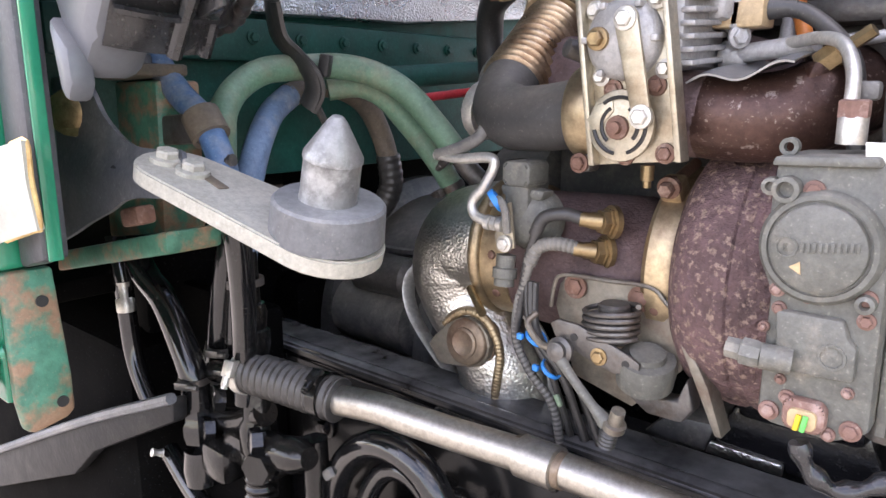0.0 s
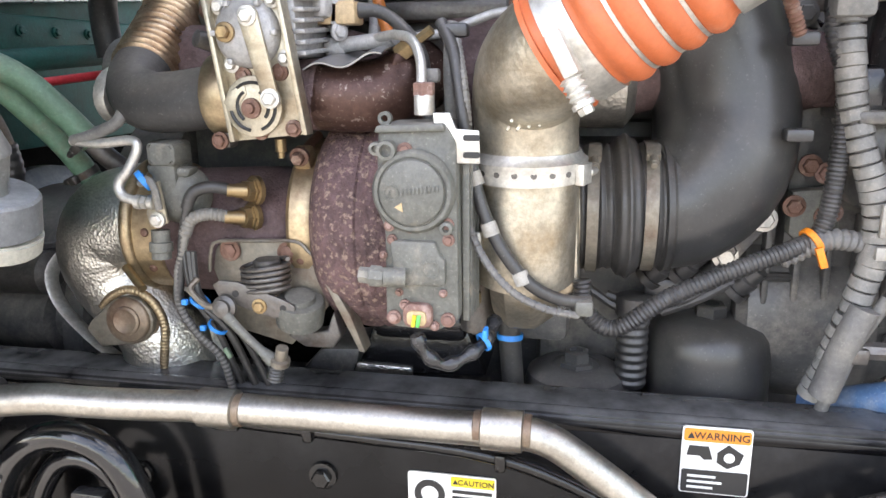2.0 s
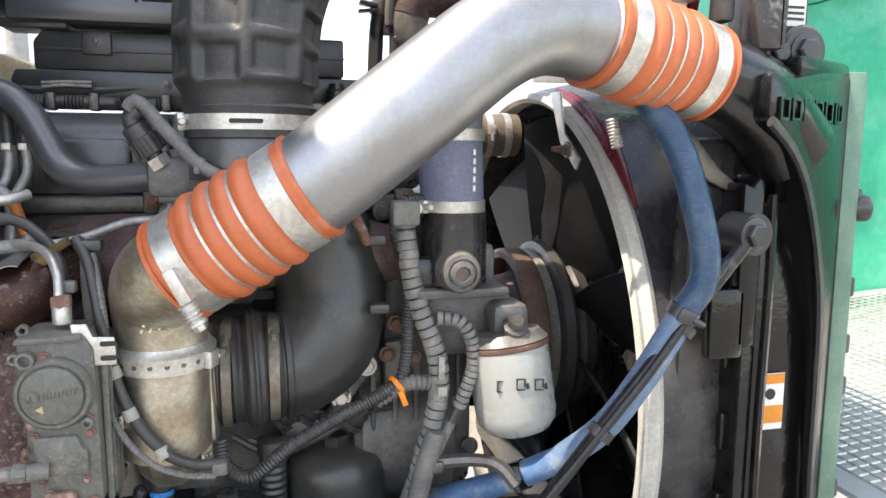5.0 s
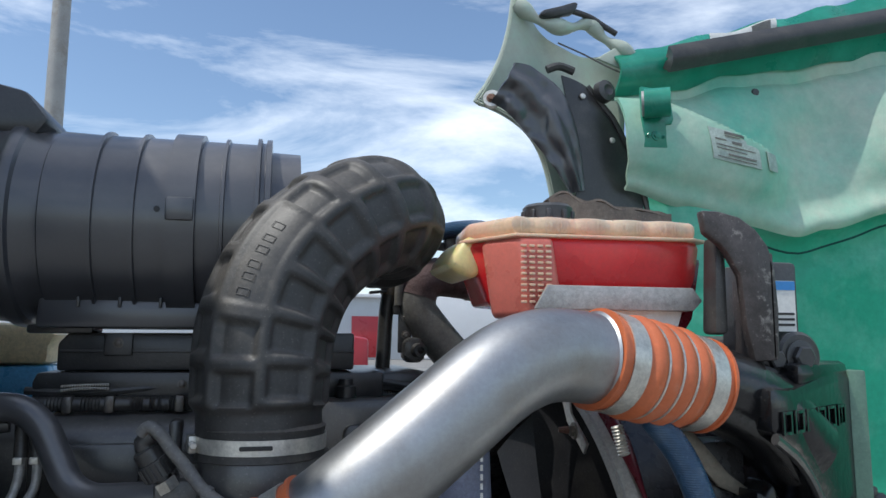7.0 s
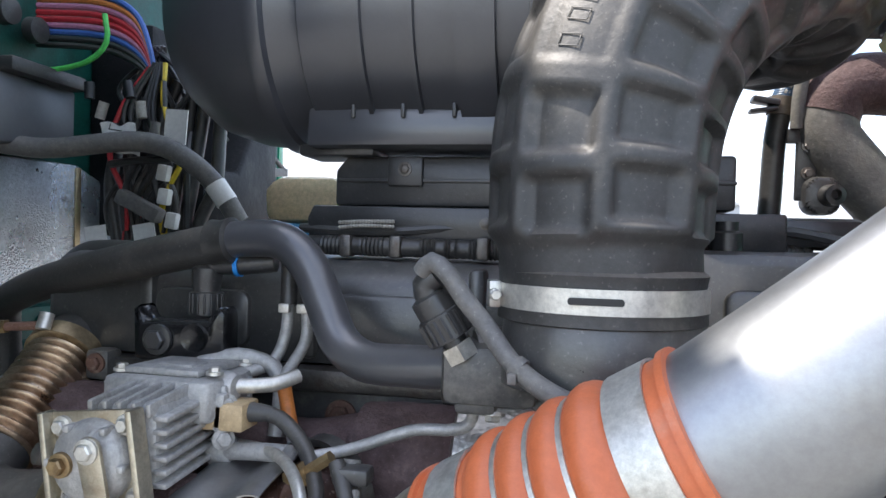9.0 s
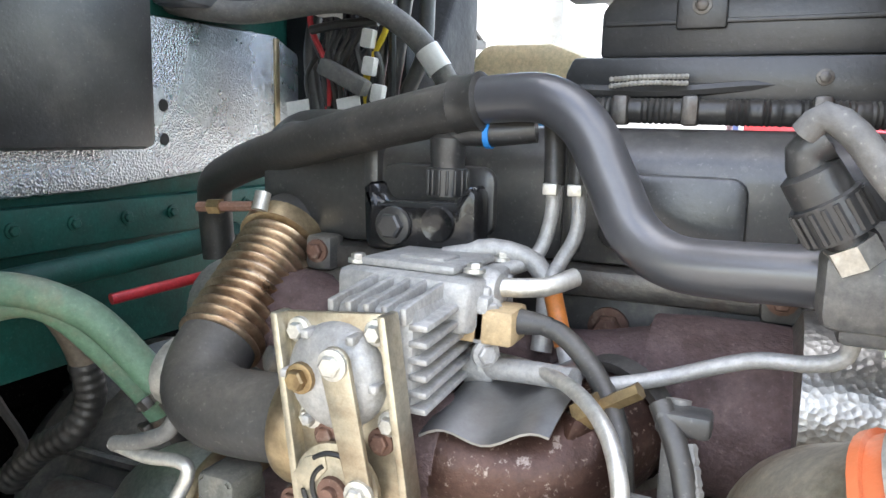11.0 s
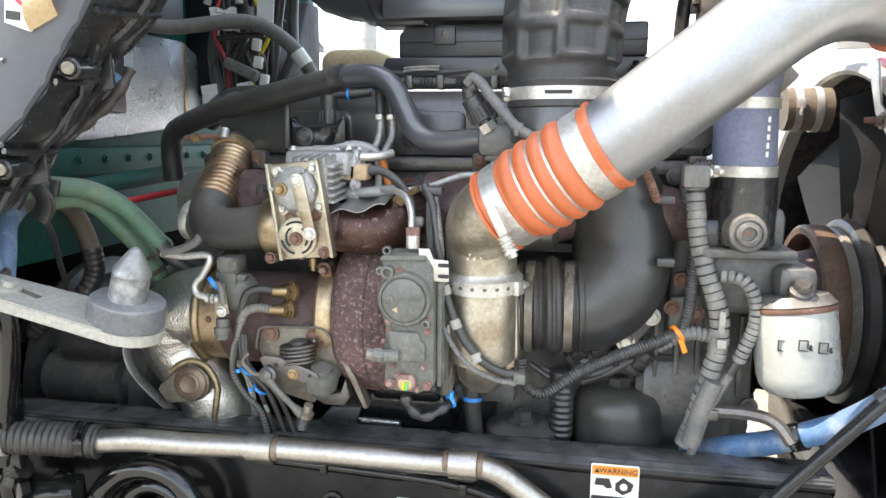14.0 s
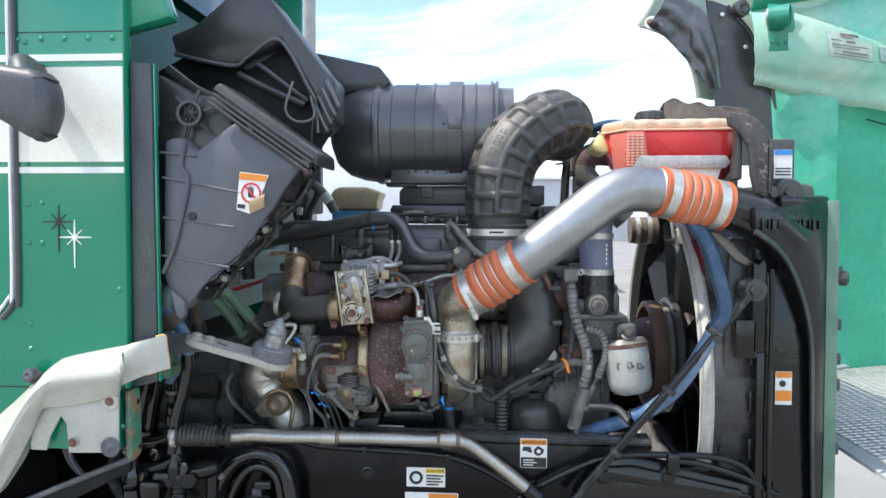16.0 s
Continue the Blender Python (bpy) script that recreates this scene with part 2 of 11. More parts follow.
M_ELBOW = mat("stained_cast_aluminium", (0.52, 0.475, 0.385), 0.4, metal=0.85, var=0.22, scale=30, bump=0.35, bscale=190, dirt=(0.3, 0.225, 0.135), dirt_at=(0.46, 0.74), dscale=17)
M_PIPE = mat("brushed_aluminium_pipe", (0.375, 0.38, 0.388), 0.46, metal=1.0, var=0.08, scale=9, bump=0.05, bscale=150, rvar=0.07, dirt=(0.32, 0.3, 0.275), dirt_at=(0.52, 0.8), dscale=10, speck=0.06)
M_STAIN = mat("polished_stainless_tube", (0.44, 0.415, 0.37), 0.42, metal=1.0, var=0.1, bump=0.1, rvar=0.08, dirt=(0.36, 0.31, 0.26), dirt_at=(0.52, 0.8), dscale=12)
M_STEEL = mat("zinc_plated_steel", (0.62, 0.6, 0.55), 0.42, metal=0.75, var=0.12, bump=0.12, dirt=(0.36, 0.32, 0.26), dirt_at=(0.55, 0.8), dscale=30)
M_DARKSTEEL = mat("dark_worn_steel", (0.16, 0.15, 0.14), 0.45, metal=0.7, var=0.25, bump=0.25, dirt=(0.1, 0.07, 0.05), dirt_at=(0.5, 0.7), dscale=25)
M_RUSTBOLT = mat("rusty_bolt_steel", (0.2, 0.11, 0.08), 0.6, metal=0.4, var=0.3, bump=0.4, dirt=(0.35, 0.25, 0.2), dirt_at=(0.55, 0.7), dscale=60)
M_REDBOLT = mat("red_brown_primer_bolt", (0.2, 0.11, 0.085), 0.6, var=0.25, bump=0.3, dirt=(0.42, 0.3, 0.26), dirt_at=(0.5, 0.7), dscale=60)
M_BRASS = mat("dull_brass", (0.36, 0.26, 0.14), 0.38, metal=0.85, var=0.2, bump=0.15, dirt=(0.2, 0.13, 0.07), dirt_at=(0.5, 0.75), dscale=40)
M_ORANGE = mat("orange_silicone_hose", (0.56, 0.145, 0.055), 0.42, var=0.12, scale=14, bump=0.12, bscale=500, dirt=(0.55, 0.33, 0.24), dirt_at=(0.6, 0.85), dscale=14, speck=0.07)
M_GREENPAINT = mat("green_cab_paint", (0.008, 0.245, 0.135), 0.15, var=0.05, scale=4, bump=0.02, coat=0.7, dirt=(0.02, 0.24, 0.145), dirt_at=(0.6, 0.9), speck=0.04)
M_GREENFW = mat("dark_green_firewall_paint", (0.006, 0.072, 0.057), 0.5, var=0.3, bump=0.2, spec=0.3, dirt=(0.02, 0.045, 0.038), dirt_at=(0.45, 0.75), dscale=7)
M_GREENRUST = mat("chipped_green_paint_with_rust", (0.06, 0.21, 0.14), 0.5, var=0.35, scale=26, bump=0.5, bscale=90, dirt=(0.3, 0.185, 0.115), dirt_at=(0.45, 0.57), dscale=24)
M_CREAM = mat("cream_white_paint", (0.82, 0.8, 0.7), 0.22, var=0.03, bump=0.03, coat=0.5, dirt=(0.76, 0.72, 0.6), dirt_at=(0.55, 0.9), speck=0.07)
M_WHITE = mat("white_paint", (0.82, 0.82, 0.8), 0.3, var=0.03, bump=0.03, speck=0.07)
M_GEL = mat("cream_gelcoat_fender", (0.47, 0.455, 0.39), 0.33, var=0.07, bump=0.06, dirt=(0.42, 0.31, 0.17), dirt_at=(0.64, 0.8), dscale=9, speck=0.07)
M_TRIM = mat("dark_grey_rubber_trim", (0.07, 0.072, 0.08), 0.45, var=0.1, bump=0.1, dirt=(0.11, 0.108, 0.105), dirt_at=(0.5, 0.8))
M_GREYPLASTIC = mat("grey_cowl_plastic", (0.095, 0.1, 0.112), 0.36, var=0.12, scale=5, bump=0.05, bscale=400, dirt=(0.15, 0.152, 0.158), dirt_at=(0.45, 0.85), dscale=4, top=(0.24, 0.22, 0.2, 0.5), speck=0.05)
M_HOODIN = mat("pale_green_fibreglass", (0.17, 0.52, 0.38), 0.42, var=0.15, scale=3, bump=0.25, bscale=30, dirt=(0.52, 0.6, 0.48), dirt_at=(0.34, 0.64), dscale=2.6, speck=0.07)
M_HOODGREEN = mat("green_painted_fibreglass", (0.05, 0.42, 0.26), 0.35, var=0.12, scale=5, bump=0.15, bscale=40, dirt=(0.25, 0.6, 0.45), dirt_at=(0.52, 0.85), dscale=4, speck=0.07)
M_HOODPALE = mat("grey_white_fibreglass", (0.5, 0.55, 0.46), 0.36, var=0.1, scale=5, bump=0.2, bscale=40, dirt=(0.36, 0.5, 0.4), dirt_at=(0.5, 0.75), dscale=5, speck=0.07)
M_HOODDEEP = mat("deep_green_painted_fibreglass", (0.012, 0.22, 0.14), 0.3, var=0.15, scale=9, bump=0.12, bscale=60, coat=0.3, dirt=(0.05, 0.36, 0.25), dirt_at=(0.5, 0.8), dscale=7, speck=0.07)
# Green light on the tank's side, put into a colour.
M_TANKGREEN = mat("tank_edge_green_reflection", (0.11, 0.2, 0.14), 0.38, var=0.15, bump=0.1, dirt=(0.2, 0.3, 0.22), dirt_at=(0.45, 0.75), dscale=9, speck=0.1)
M_HARNESS = mat("dusty_grey_harness_duct", (0.17, 0.168, 0.16), 0.5, var=0.2, bump=0.25, dirt=(0.3, 0.28, 0.245), dirt_at=(0.46, 0.72), dscale=24, top=(0.34, 0.31, 0.27, 0.5))
M_LABELOLD = mat("faded_paper_label", (0.45, 0.52, 0.47), 0.5, var=0.1, scale=40, bump=0.1, dirt=(0.33, 0.42, 0.36), dirt_at=(0.5, 0.75), dscale=30)
M_AIRGLOSS = mat("glossy_black_moulded_plastic", (0.02, 0.02, 0.021), 0.24, var=0.25, bump=0.25, bscale=70, coat=0.3, dirt=(0.12, 0.11, 0.1), dirt_at=(0.62, 0.72), dscale=30)
M_RED = mat("red_coolant_in_plastic", (0.62, 0.02, 0.025), 0.25, var=0.12, scale=5, bump=0.08, sss=0.3, coat=0.3, dirt=(0.66, 0.08, 0.07), dirt_at=(0.5, 0.85), dscale=7, speck=0.07)
M_TANK = mat("milky_reservoir_plastic", (0.72, 0.5, 0.34), 0.32, var=0.08, bump=0.08, sss=0.3, coat=0.3, dirt=(0.72, 0.6, 0.32), dirt_at=(0.5, 0.75), dscale=8, speck=0.07)
M_TANKTOP = mat("creamy_reservoir_plastic", (0.78, 0.56, 0.38), 0.3, var=0.1, scale=9, bump=0.08, sss=0.3, coat=0.3, dirt=(0.74, 0.36, 0.26), dirt_at=(0.45, 0.7), dscale=9, speck=0.07)
M_TICK = mat("salmon_moulded_plastic", (0.62, 0.17, 0.13), 0.3, var=0.08, bump=0.05, sss=0.2, speck=0.07)
M_TANKY = mat("yellowed_reservoir_plastic", (0.8, 0.66, 0.3), 0.35, var=0.1, bump=0.08, sss=0.5, speck=0.07)
M_MAROON = mat("maroon_plastic", (0.14, 0.012, 0.02), 0.28, var=0.2, bump=0.1, dirt=(0.06, 0.03, 0.03), dirt_at=(0.5, 0.8))
M_BLUEHOSE = mat("blue_silicone_hose", (0.075, 0.155, 0.29), 0.42, var=0.15, bump=0.2, dirt=(0.36, 0.38, 0.39), dirt_at=(0.48, 0.72), dscale=18)
M_BLUEDARK = mat("dark_blue_reinforced_hose", (0.03, 0.072, 0.135), 0.35, var=0.2, bump=0.25, pattern="Z", pscale=120, pbump=0.25, dirt=(0.1, 0.13, 0.16), dirt_at=(0.5, 0.8), dscale=25)
M_BLUEGREY = mat("grey_blue_coolant_hose", (0.17, 0.19, 0.27), 0.48, var=0.12, bump=0.2, dirt=(0.2, 0.19, 0.2), dirt_at=(0.5, 0.8))
M_GREENHOSE = mat("sage_green_hose", (0.12, 0.235, 0.155), 0.48, var=0.2, bump=0.2, dirt=(0.24, 0.22, 0.15), dirt_at=(0.48, 0.72), dscale=16, top=(0.3, 0.28, 0.22, 0.4))
M_TANHOSE = mat("dusty_brown_hose", (0.16, 0.125, 0.09), 0.6, var=0.25, bump=0.3, dirt=(0.08, 0.07, 0.06), dirt_at=(0.5, 0.7))
M_GREYHOSE = mat("grey_loom_sleeve", (0.14, 0.136, 0.13), 0.55, var=0.2, bump=0.3, dirt=(0.26, 0.24, 0.2), dirt_at=(0.46, 0.74))
M_SILVER = mat("silver_insulation_foil", (0.62, 0.66, 0.7), 0.27, metal=0.85, var=0.08, scale=7, bump=0.15, pattern="voronoi", pscale=330, pbump=0.5, dirt=(0.4, 0.38, 0.34), dirt_at=(0.6, 0.8))
M_PIN = mat("dull_grey_zinc_casting", (0.25, 0.248, 0.24), 0.42, metal=0.4, var=0.22, scale=40, bump=0.35, bscale=120, dirt=(0.46, 0.46, 0.45), dirt_at=(0.5, 0.64), dscale=34)
M_ARM = mat("dusty_pale_painted_steel", (0.42, 0.40, 0.34), 0.55, metal=0.15, var=0.12, bump=0.25, dirt=(0.48, 0.45, 0.38), dirt_at=(0.5, 0.75), dscale=14)
M_FILTER = mat("off_white_filter_enamel", (0.33, 0.335, 0.31), 0.28, var=0.03, bump=0.03, coat=0.3, dirt=(0.34, 0.32, 0.27), dirt_at=(0.7, 0.9), speck=0.04)
M_FAN = mat("dark_grey_fan_plastic", (0.016, 0.016, 0.018), 0.55, var=0.2, bump=0.1, spec=0.25, dirt=(0.035, 0.033, 0.03), dirt_at=(0.5, 0.8))
M_SHROUD = mat("dusty_black_shroud", (0.03, 0.029, 0.03), 0.28, var=0.3, bump=0.2, dirt=(0.11, 0.098, 0.092), dirt_at=(0.5, 0.75), dscale=6)
M_RIM = mat("off_white_rubber_seal", (0.5, 0.475, 0.42), 0.5, var=0.1, bump=0.2, dirt=(0.35, 0.3, 0.24), dirt_at=(0.55, 0.75), dscale=10)
M_CORE = mat("radiator_core_fins", (0.02, 0.02, 0.021), 0.5, metal=0.3, var=0.2, bump=0.2, pattern="Z", pscale=320, pbump=0.8)
M_BEIGE = mat("beige_connector_plastic", (0.5, 0.36, 0.2), 0.45, var=0.06, bump=0.1, dirt=(0.4, 0.3, 0.19), dirt_at=(0.5, 0.8))
M_TAN = mat("tan_washer_bottle_plastic", (0.7, 0.56, 0.34), 0.4, var=0.06, bump=0.05, sss=0.2)
M_BLUEFLUID = mat("blue_washer_fluid", (0.1, 0.3, 0.5), 0.3, var=0.06, bump=0.05)
M_TAPE = mat("grubby_pale_tape", (0.36, 0.34, 0.3), 0.5, var=0.15, bump=0.1, dirt=(0.2, 0.18, 0.15), dirt_at=(0.5, 0.75), dscale=40)
M_LABEL = mat("white_label_vinyl", (0.78, 0.77, 0.73), 0.4, var=0.04, bump=0.04, dirt=(0.6, 0.58, 0.52), dirt_at=(0.6, 0.85), speck=0.07)
M_LORANGE = mat("orange_label_print", (0.75, 0.26, 0.03), 0.4, var=0.08, bump=0.04, speck=0.07)
M_LYELLOW = mat("yellow_label_print", (0.8, 0.58, 0.03), 0.4, var=0.05, bump=0.04, speck=0.07)
M_INK = mat("black_label_print", (0.02, 0.02, 0.02), 0.45, var=0.1, bump=0.04, speck=0.07)
M_LRED = mat("red_label_print", (0.6, 0.04, 0.06), 0.4, var=0.08, bump=0.04, speck=0.07)
M_LBLUE = mat("blue_label_print", (0.05, 0.25, 0.6), 0.4, var=0.08, bump=0.04, speck=0.07)
M_TIEBLUE = mat("bright_blue_nylon", (0.02, 0.25, 0.7), 0.4, var=0.1, bump=0.05)
M_TIEORANGE = mat("bright_orange_nylon", (0.85, 0.25, 0.02), 0.4, var=0.1, bump=0.05)
M_WRED = mat("red_wire_sheath", (0.55, 0.04, 0.05), 0.4, var=0.1)
M_WBLUE = mat("blue_wire_sheath", (0.06, 0.14, 0.42), 0.4, var=0.1)
M_WPINK = mat("pink_wire_sheath", (0.5, 0.2, 0.3), 0.4, var=0.1)
M_WGREEN = mat("bright_green_wire_sheath", (0.1, 0.6, 0.12), 0.4, var=0.1)
M_WYELLOW = mat("yellow_wire_sheath", (0.7, 0.5, 0.03), 0.4, var=0.1)
M_WORANGE = mat("orange_wire_sheath", (0.6, 0.2, 0.05), 0.4, var=0.1)
M_ASPHALT = mat("pale_worn_concrete", (0.27, 0.26, 0.24), 0.85, var=0.15, scale=1.2, bump=0.5, bscale=120, dirt=(0.2, 0.19, 0.175), dirt_at=(0.5, 0.8), dscale=0.4, bdist=0.01)
M_LEAF = mat("green_leaves", (0.09, 0.16, 0.035), 0.55, var=0.4, scale=1.5, bump=0.1)
M_BARK = mat("grey_brown_bark", (0.14, 0.1, 0.07), 0.8, var=0.3, bump=0.6)
M_TRAILER = mat("white_trailer_paint", (0.78, 0.78, 0.78), 0.35, var=0.04, scale=1, bump=0.05, speck=0.07)
M_FARRED = mat("red_truck_paint", (0.42, 0.03, 0.04), 0.3, var=0.08, scale=1, bump=0.05, speck=0.07)
M_FARBLUE = mat("dark_blue_paint", (0.06, 0.08, 0.2), 0.35, var=0.08, scale=1, bump=0.05, speck=0.07)
M_FARGREY = mat("light_grey_cladding", (0.5, 0.52, 0.54), 0.5, var=0.06, scale=1, bump=0.05, speck=0.07)
M_POLE = mat("galvanised_lamp_pole", (0.34, 0.33, 0.31), 0.55, metal=0.2, var=0.15, scale=3, bump=0.1, dirt=(0.22, 0.19, 0.15), dirt_at=(0.5, 0.75), dscale=4)


def glass_mat():
    m = bpy.data.materials.new("window_glass")
    m.use_nodes = True
    p = m.node_tree.nodes["Principled BSDF"]
    p.inputs["Base Color"].default_value = (0.02, 0.03, 0.035, 1)
    p.inputs["Roughness"].default_value = 0.05
    p.inputs["Coat Weight"].default_value = 0.5
    return m


M_GLASS = glass_mat()


# ---- building tools ----
AX = {"x": Vector((1, 0, 0)), "y": Vector((0, 1, 0)), "z": Vector((0, 0, 1))}


def axes(a):
    """Three unit vectors, the first along a."""
    a = Vector(AX[a] if isinstance(a, str) else a).normalized()
    ref = Vector((0, 0, 1)) if abs(a.z) < 0.9 else Vector((1, 0, 0))
    u = ref.cross(a).normalized()
    return a, u, a.cross(u)


def spline(pts, step):
    """Points along a smooth curve through pts, about step apart."""
    p = [Vector(q) for q in pts]
    if len(p) == 2:
        k = max(1, round((p[1] - p[0]).length / step))
        return [p[0].lerp(p[1], i / k) for i in range(k + 1)]
    p = [p[0] * 2 - p[1]] + p + [p[-1] * 2 - p[-2]]
    out = []
    for i in range(1, len(p) - 2):
        a, b, c, d = p[i - 1:i + 3]
        k = max(2, round((c - b).length / step))
        for j in range(k):
            t = j / k
            out.append(0.5 * (2 * b + (c - a) * t + (2 * a - 5 * b + 4 * c - d) * t * t + (3 * b - a - 3 * c + d) * t ** 3))
    out.append(p[-2])
    return out


def sweep(bm, line, radius, n=12, caps=True, flat=1.0):
    """A tube along line. radius: a number, or a function of the fraction and the length passed."""
    total = sum((b - a).length for a, b in zip(line, line[1:]))
    passed, rings, u = 0.0, [], None
    for i, q in enumerate(line):
        t = (line[min(i + 1, len(line) - 1)] - line[max(i - 1, 0)]).normalized()
        if u is None:
            u = axes(t)[1]
        u = (u - t * u.dot(t)).normalized()
        v = t.cross(u)
        if i:
            passed += (q - line[i - 1]).length
        r = radius(passed / total, passed) if callable(radius) else radius
        rings.append([bm.verts.new(q + (u * math.cos(k * math.tau / n) * flat + v * math.sin(k * math.tau / n)) * r) for k in range(n)])
    for a, b in zip(rings, rings[1:]):
        for k in range(n):
            bm.faces.new((a[k], a[(k + 1) % n], b[(k + 1) % n], b[k]))
    if caps:
        bm.faces.new(rings[0][::-1])
        bm.faces.new(rings[-1])
    return bm


def tube(pts, radius, n=12, step=0.012, bm=None, flat=1.0):
    return sweep(bm or bmesh.new(), spline(pts, step), radius, n, flat=flat)


def rings(pitch, depth, base):
    """A radius that swells in rings, for bellows and loom."""
    return lambda f, s: base + depth * (0.5 - 0.5 * math.cos(s / pitch * math.tau))


def lathe(profile, origin, axis="z", n=28, bm=None, arc=math.tau, start=0.0, closed=False):
    """A turned body: profile of (along, radius) about axis. closed: a ring, whose profile runs round."""
    if closed or (profile[0][1] > 1e-6 and abs(profile[0][0] - profile[1][0]) < 1e-6 and profile[-1][1] > 1e-6):
        profile, closed = list(profile) + [profile[0]], True
    bm = bm or bmesh.new()
    a, u, v = axes(axis)
    o = Vector(origin)
    full = arc > math.tau - 0.01
    m = n if full else n + 1
    made = []
    for s, r in profile:
        if r < 1e-6:
            made.append([bm.verts.new(o + a * s)])
        else:
            made.append([bm.verts.new(o + a * s + (u * math.cos(start + k * arc / n) + v * math.sin(start + k * arc / n)) * r) for k in range(m)])
    for p, q in zip(made, made[1:]):
        for k in range(n):
            k2 = (k + 1) % m
            quad = [p[k if len(p) > 1 else 0], p[k2 if len(p) > 1 else 0], q[k2 if len(q) > 1 else 0], q[k if len(q) > 1 else 0]]
            quad = list(dict.fromkeys(quad))
            if len(quad) > 2:
                bm.faces.new(quad)
    if closed:
        bmesh.ops.remove_doubles(bm, verts=made[0] + made[-1], dist=1e-6)
    if full and not closed:
        for ring, rev in ((made[0], True), (made[-1], False)):
            if len(ring) > 2:
                bm.faces.new(ring[::-1] if rev else ring)
    return bm


def cyl(origin, axis, length, r, bevel=0.0, n=20, bm=None):
    b = min(bevel, r * 0.5, length * 0.45)
    prof = [(0, r - b), (b, r), (length - b, r), (length, r - b)] if b else [(0, r), (length, r)]
    return lathe(prof, origin, axis, n, bm)


def box(centre, size, bevel=0.003, turn=(0, 0, 0), bm=None, segs=2):
    bm = bm or bmesh.new()
    tmp = bmesh.new()
    bmesh.ops.create_cube(tmp, size=1)
    bmesh.ops.scale(tmp, vec=size, verts=tmp.verts)
    if bevel:
        bmesh.ops.bevel(tmp, geom=tmp.edges[:], offset=min(bevel, min(size) * 0.45), segments=segs, affect="EDGES", profile=0.5)
    tmp.transform(pose(*centre, *turn))
    return merge(bm, tmp)


def merge(bm, tmp):
    made = [bm.verts.new(v.co) for v in tmp.verts]
    tmp.verts.index_update()
    for f in tmp.faces:
        try:
            bm.faces.new([made[v.index] for v in f.verts])
        except ValueError:
            pass
    tmp.free()
    return bm


def slab(outline, at, thick, axis="y", bevel=0.003, bm=None, segs=2):
    """A plate of that outline: (x, z) pairs where axis is y, (y, z) for x, (x, y) for z. It fills from at to at + thick."""
    bm = bm or bmesh.new()
    tmp = bmesh.new()
    put = {"y": lambda a, b, c: (a, c, b), "x": lambda a, b, c: (c, a, b), "z": lambda a, b, c: (a, b, c)}[axis]
    lo = [tmp.verts.new(put(a, b, at)) for a, b in outline]
    hi = [tmp.verts.new(put(a, b, at + thick)) for a, b in outline]
    k = len(outline)
    tmp.faces.new(lo)
    tmp.faces.new(hi[::-1])
    for i in range(k):
        tmp.faces.new((lo[i], hi[i], hi[(i + 1) % k], lo[(i + 1) % k]))
    bmesh.ops.recalc_face_normals(tmp, faces=tmp.faces[:])
    if bevel:
        bmesh.ops.bevel(tmp, geom=tmp.edges[:], offset=min(bevel, abs(thick) * 0.45), segments=segs, affect="EDGES", profile=0.5)
    return merge(bm, tmp)


def rounded(w, h, r, cx=0, cy=0, k=5):
    """The outline of a rounded rectangle."""
    out = []
    for sx, sy, a0 in ((1, 1, 0), (-1, 1, 90), (-1, -1, 180), (1, -1, 270)):
        for i in range(k):
            a = radians(a0 + 90 * i / (k - 1))
            out.append((cx + sx * (w / 2 - r) + r * math.cos(a), cy + sy * (h / 2 - r) + r * math.sin(a)))
    return out


def disc(r, cx=0, cy=0, k=24):
    return [(cx + r * math.cos(i * math.tau / k), cy + r * math.sin(i * math.tau / k)) for i in range(k)]


def skin(f, nu, nv, thick=0.004):
    """A sheet f(u, v), u and v from 0 to 1, with thickness."""
    bm = bmesh.new()
    g = [[Vector(f(i / nu, j / nv)) for j in range(nv + 1)] for i in range(nu + 1)]

    def nrm(i, j):
        a = g[min(i + 1, nu)][j] - g[max(i - 1, 0)][j]
        b = g[i][min(j + 1, nv)] - g[i][max(j - 1, 0)]
        return a.cross(b).normalized()

    front = [[bm.verts.new(g[i][j]) for j in range(nv + 1)] for i in range(nu + 1)]
    back = [[bm.verts.new(g[i][j] - nrm(i, j) * thick) for j in range(nv + 1)] for i in range(nu + 1)]
    for i in range(nu):
        for j in range(nv):
            bm.faces.new((front[i][j], front[i + 1][j], front[i + 1][j + 1], front[i][j + 1]))
            bm.faces.new((back[i][j], back[i][j + 1], back[i + 1][j + 1], back[i + 1][j]))
    rim = [(i, 0) for i in range(nu)] + [(nu, j) for j in range(nv)] + [(i, nv) for i in range(nu, 0, -1)] + [(0, j) for j in range(nv, 0, -1)]
    for (a, b), (c, d) in zip(rim, rim[1:] + rim[:1]):
        bm.faces.new((front[a][b], back[a][b], back[c][d], front[c][d]))
    return bm


def along_row(row, u):
    """A smooth point at the fraction u of a short row of points."""
    p = [Vector(q) for q in row]
    p = [p[0] * 2 - p[1]] + p + [p[-1] * 2 - p[-2]]
    k = min(len(row) - 2, int(u * (len(row) - 1)))
    t = u * (len(row) - 1) - k
    a, b, c, d = p[k:k + 4]
    return 0.5 * (2 * b + (c - a) * t + (2 * a - 5 * b + 4 * c - d) * t * t + (3 * b - a - 3 * c + d) * t ** 3)


def loft(rows, nu, nv, thick):
    """A smooth sheet through rows of points, with thickness."""
    return skin(lambda u, v: along_row([along_row(r, u) for r in rows], v), nu, nv, thick)


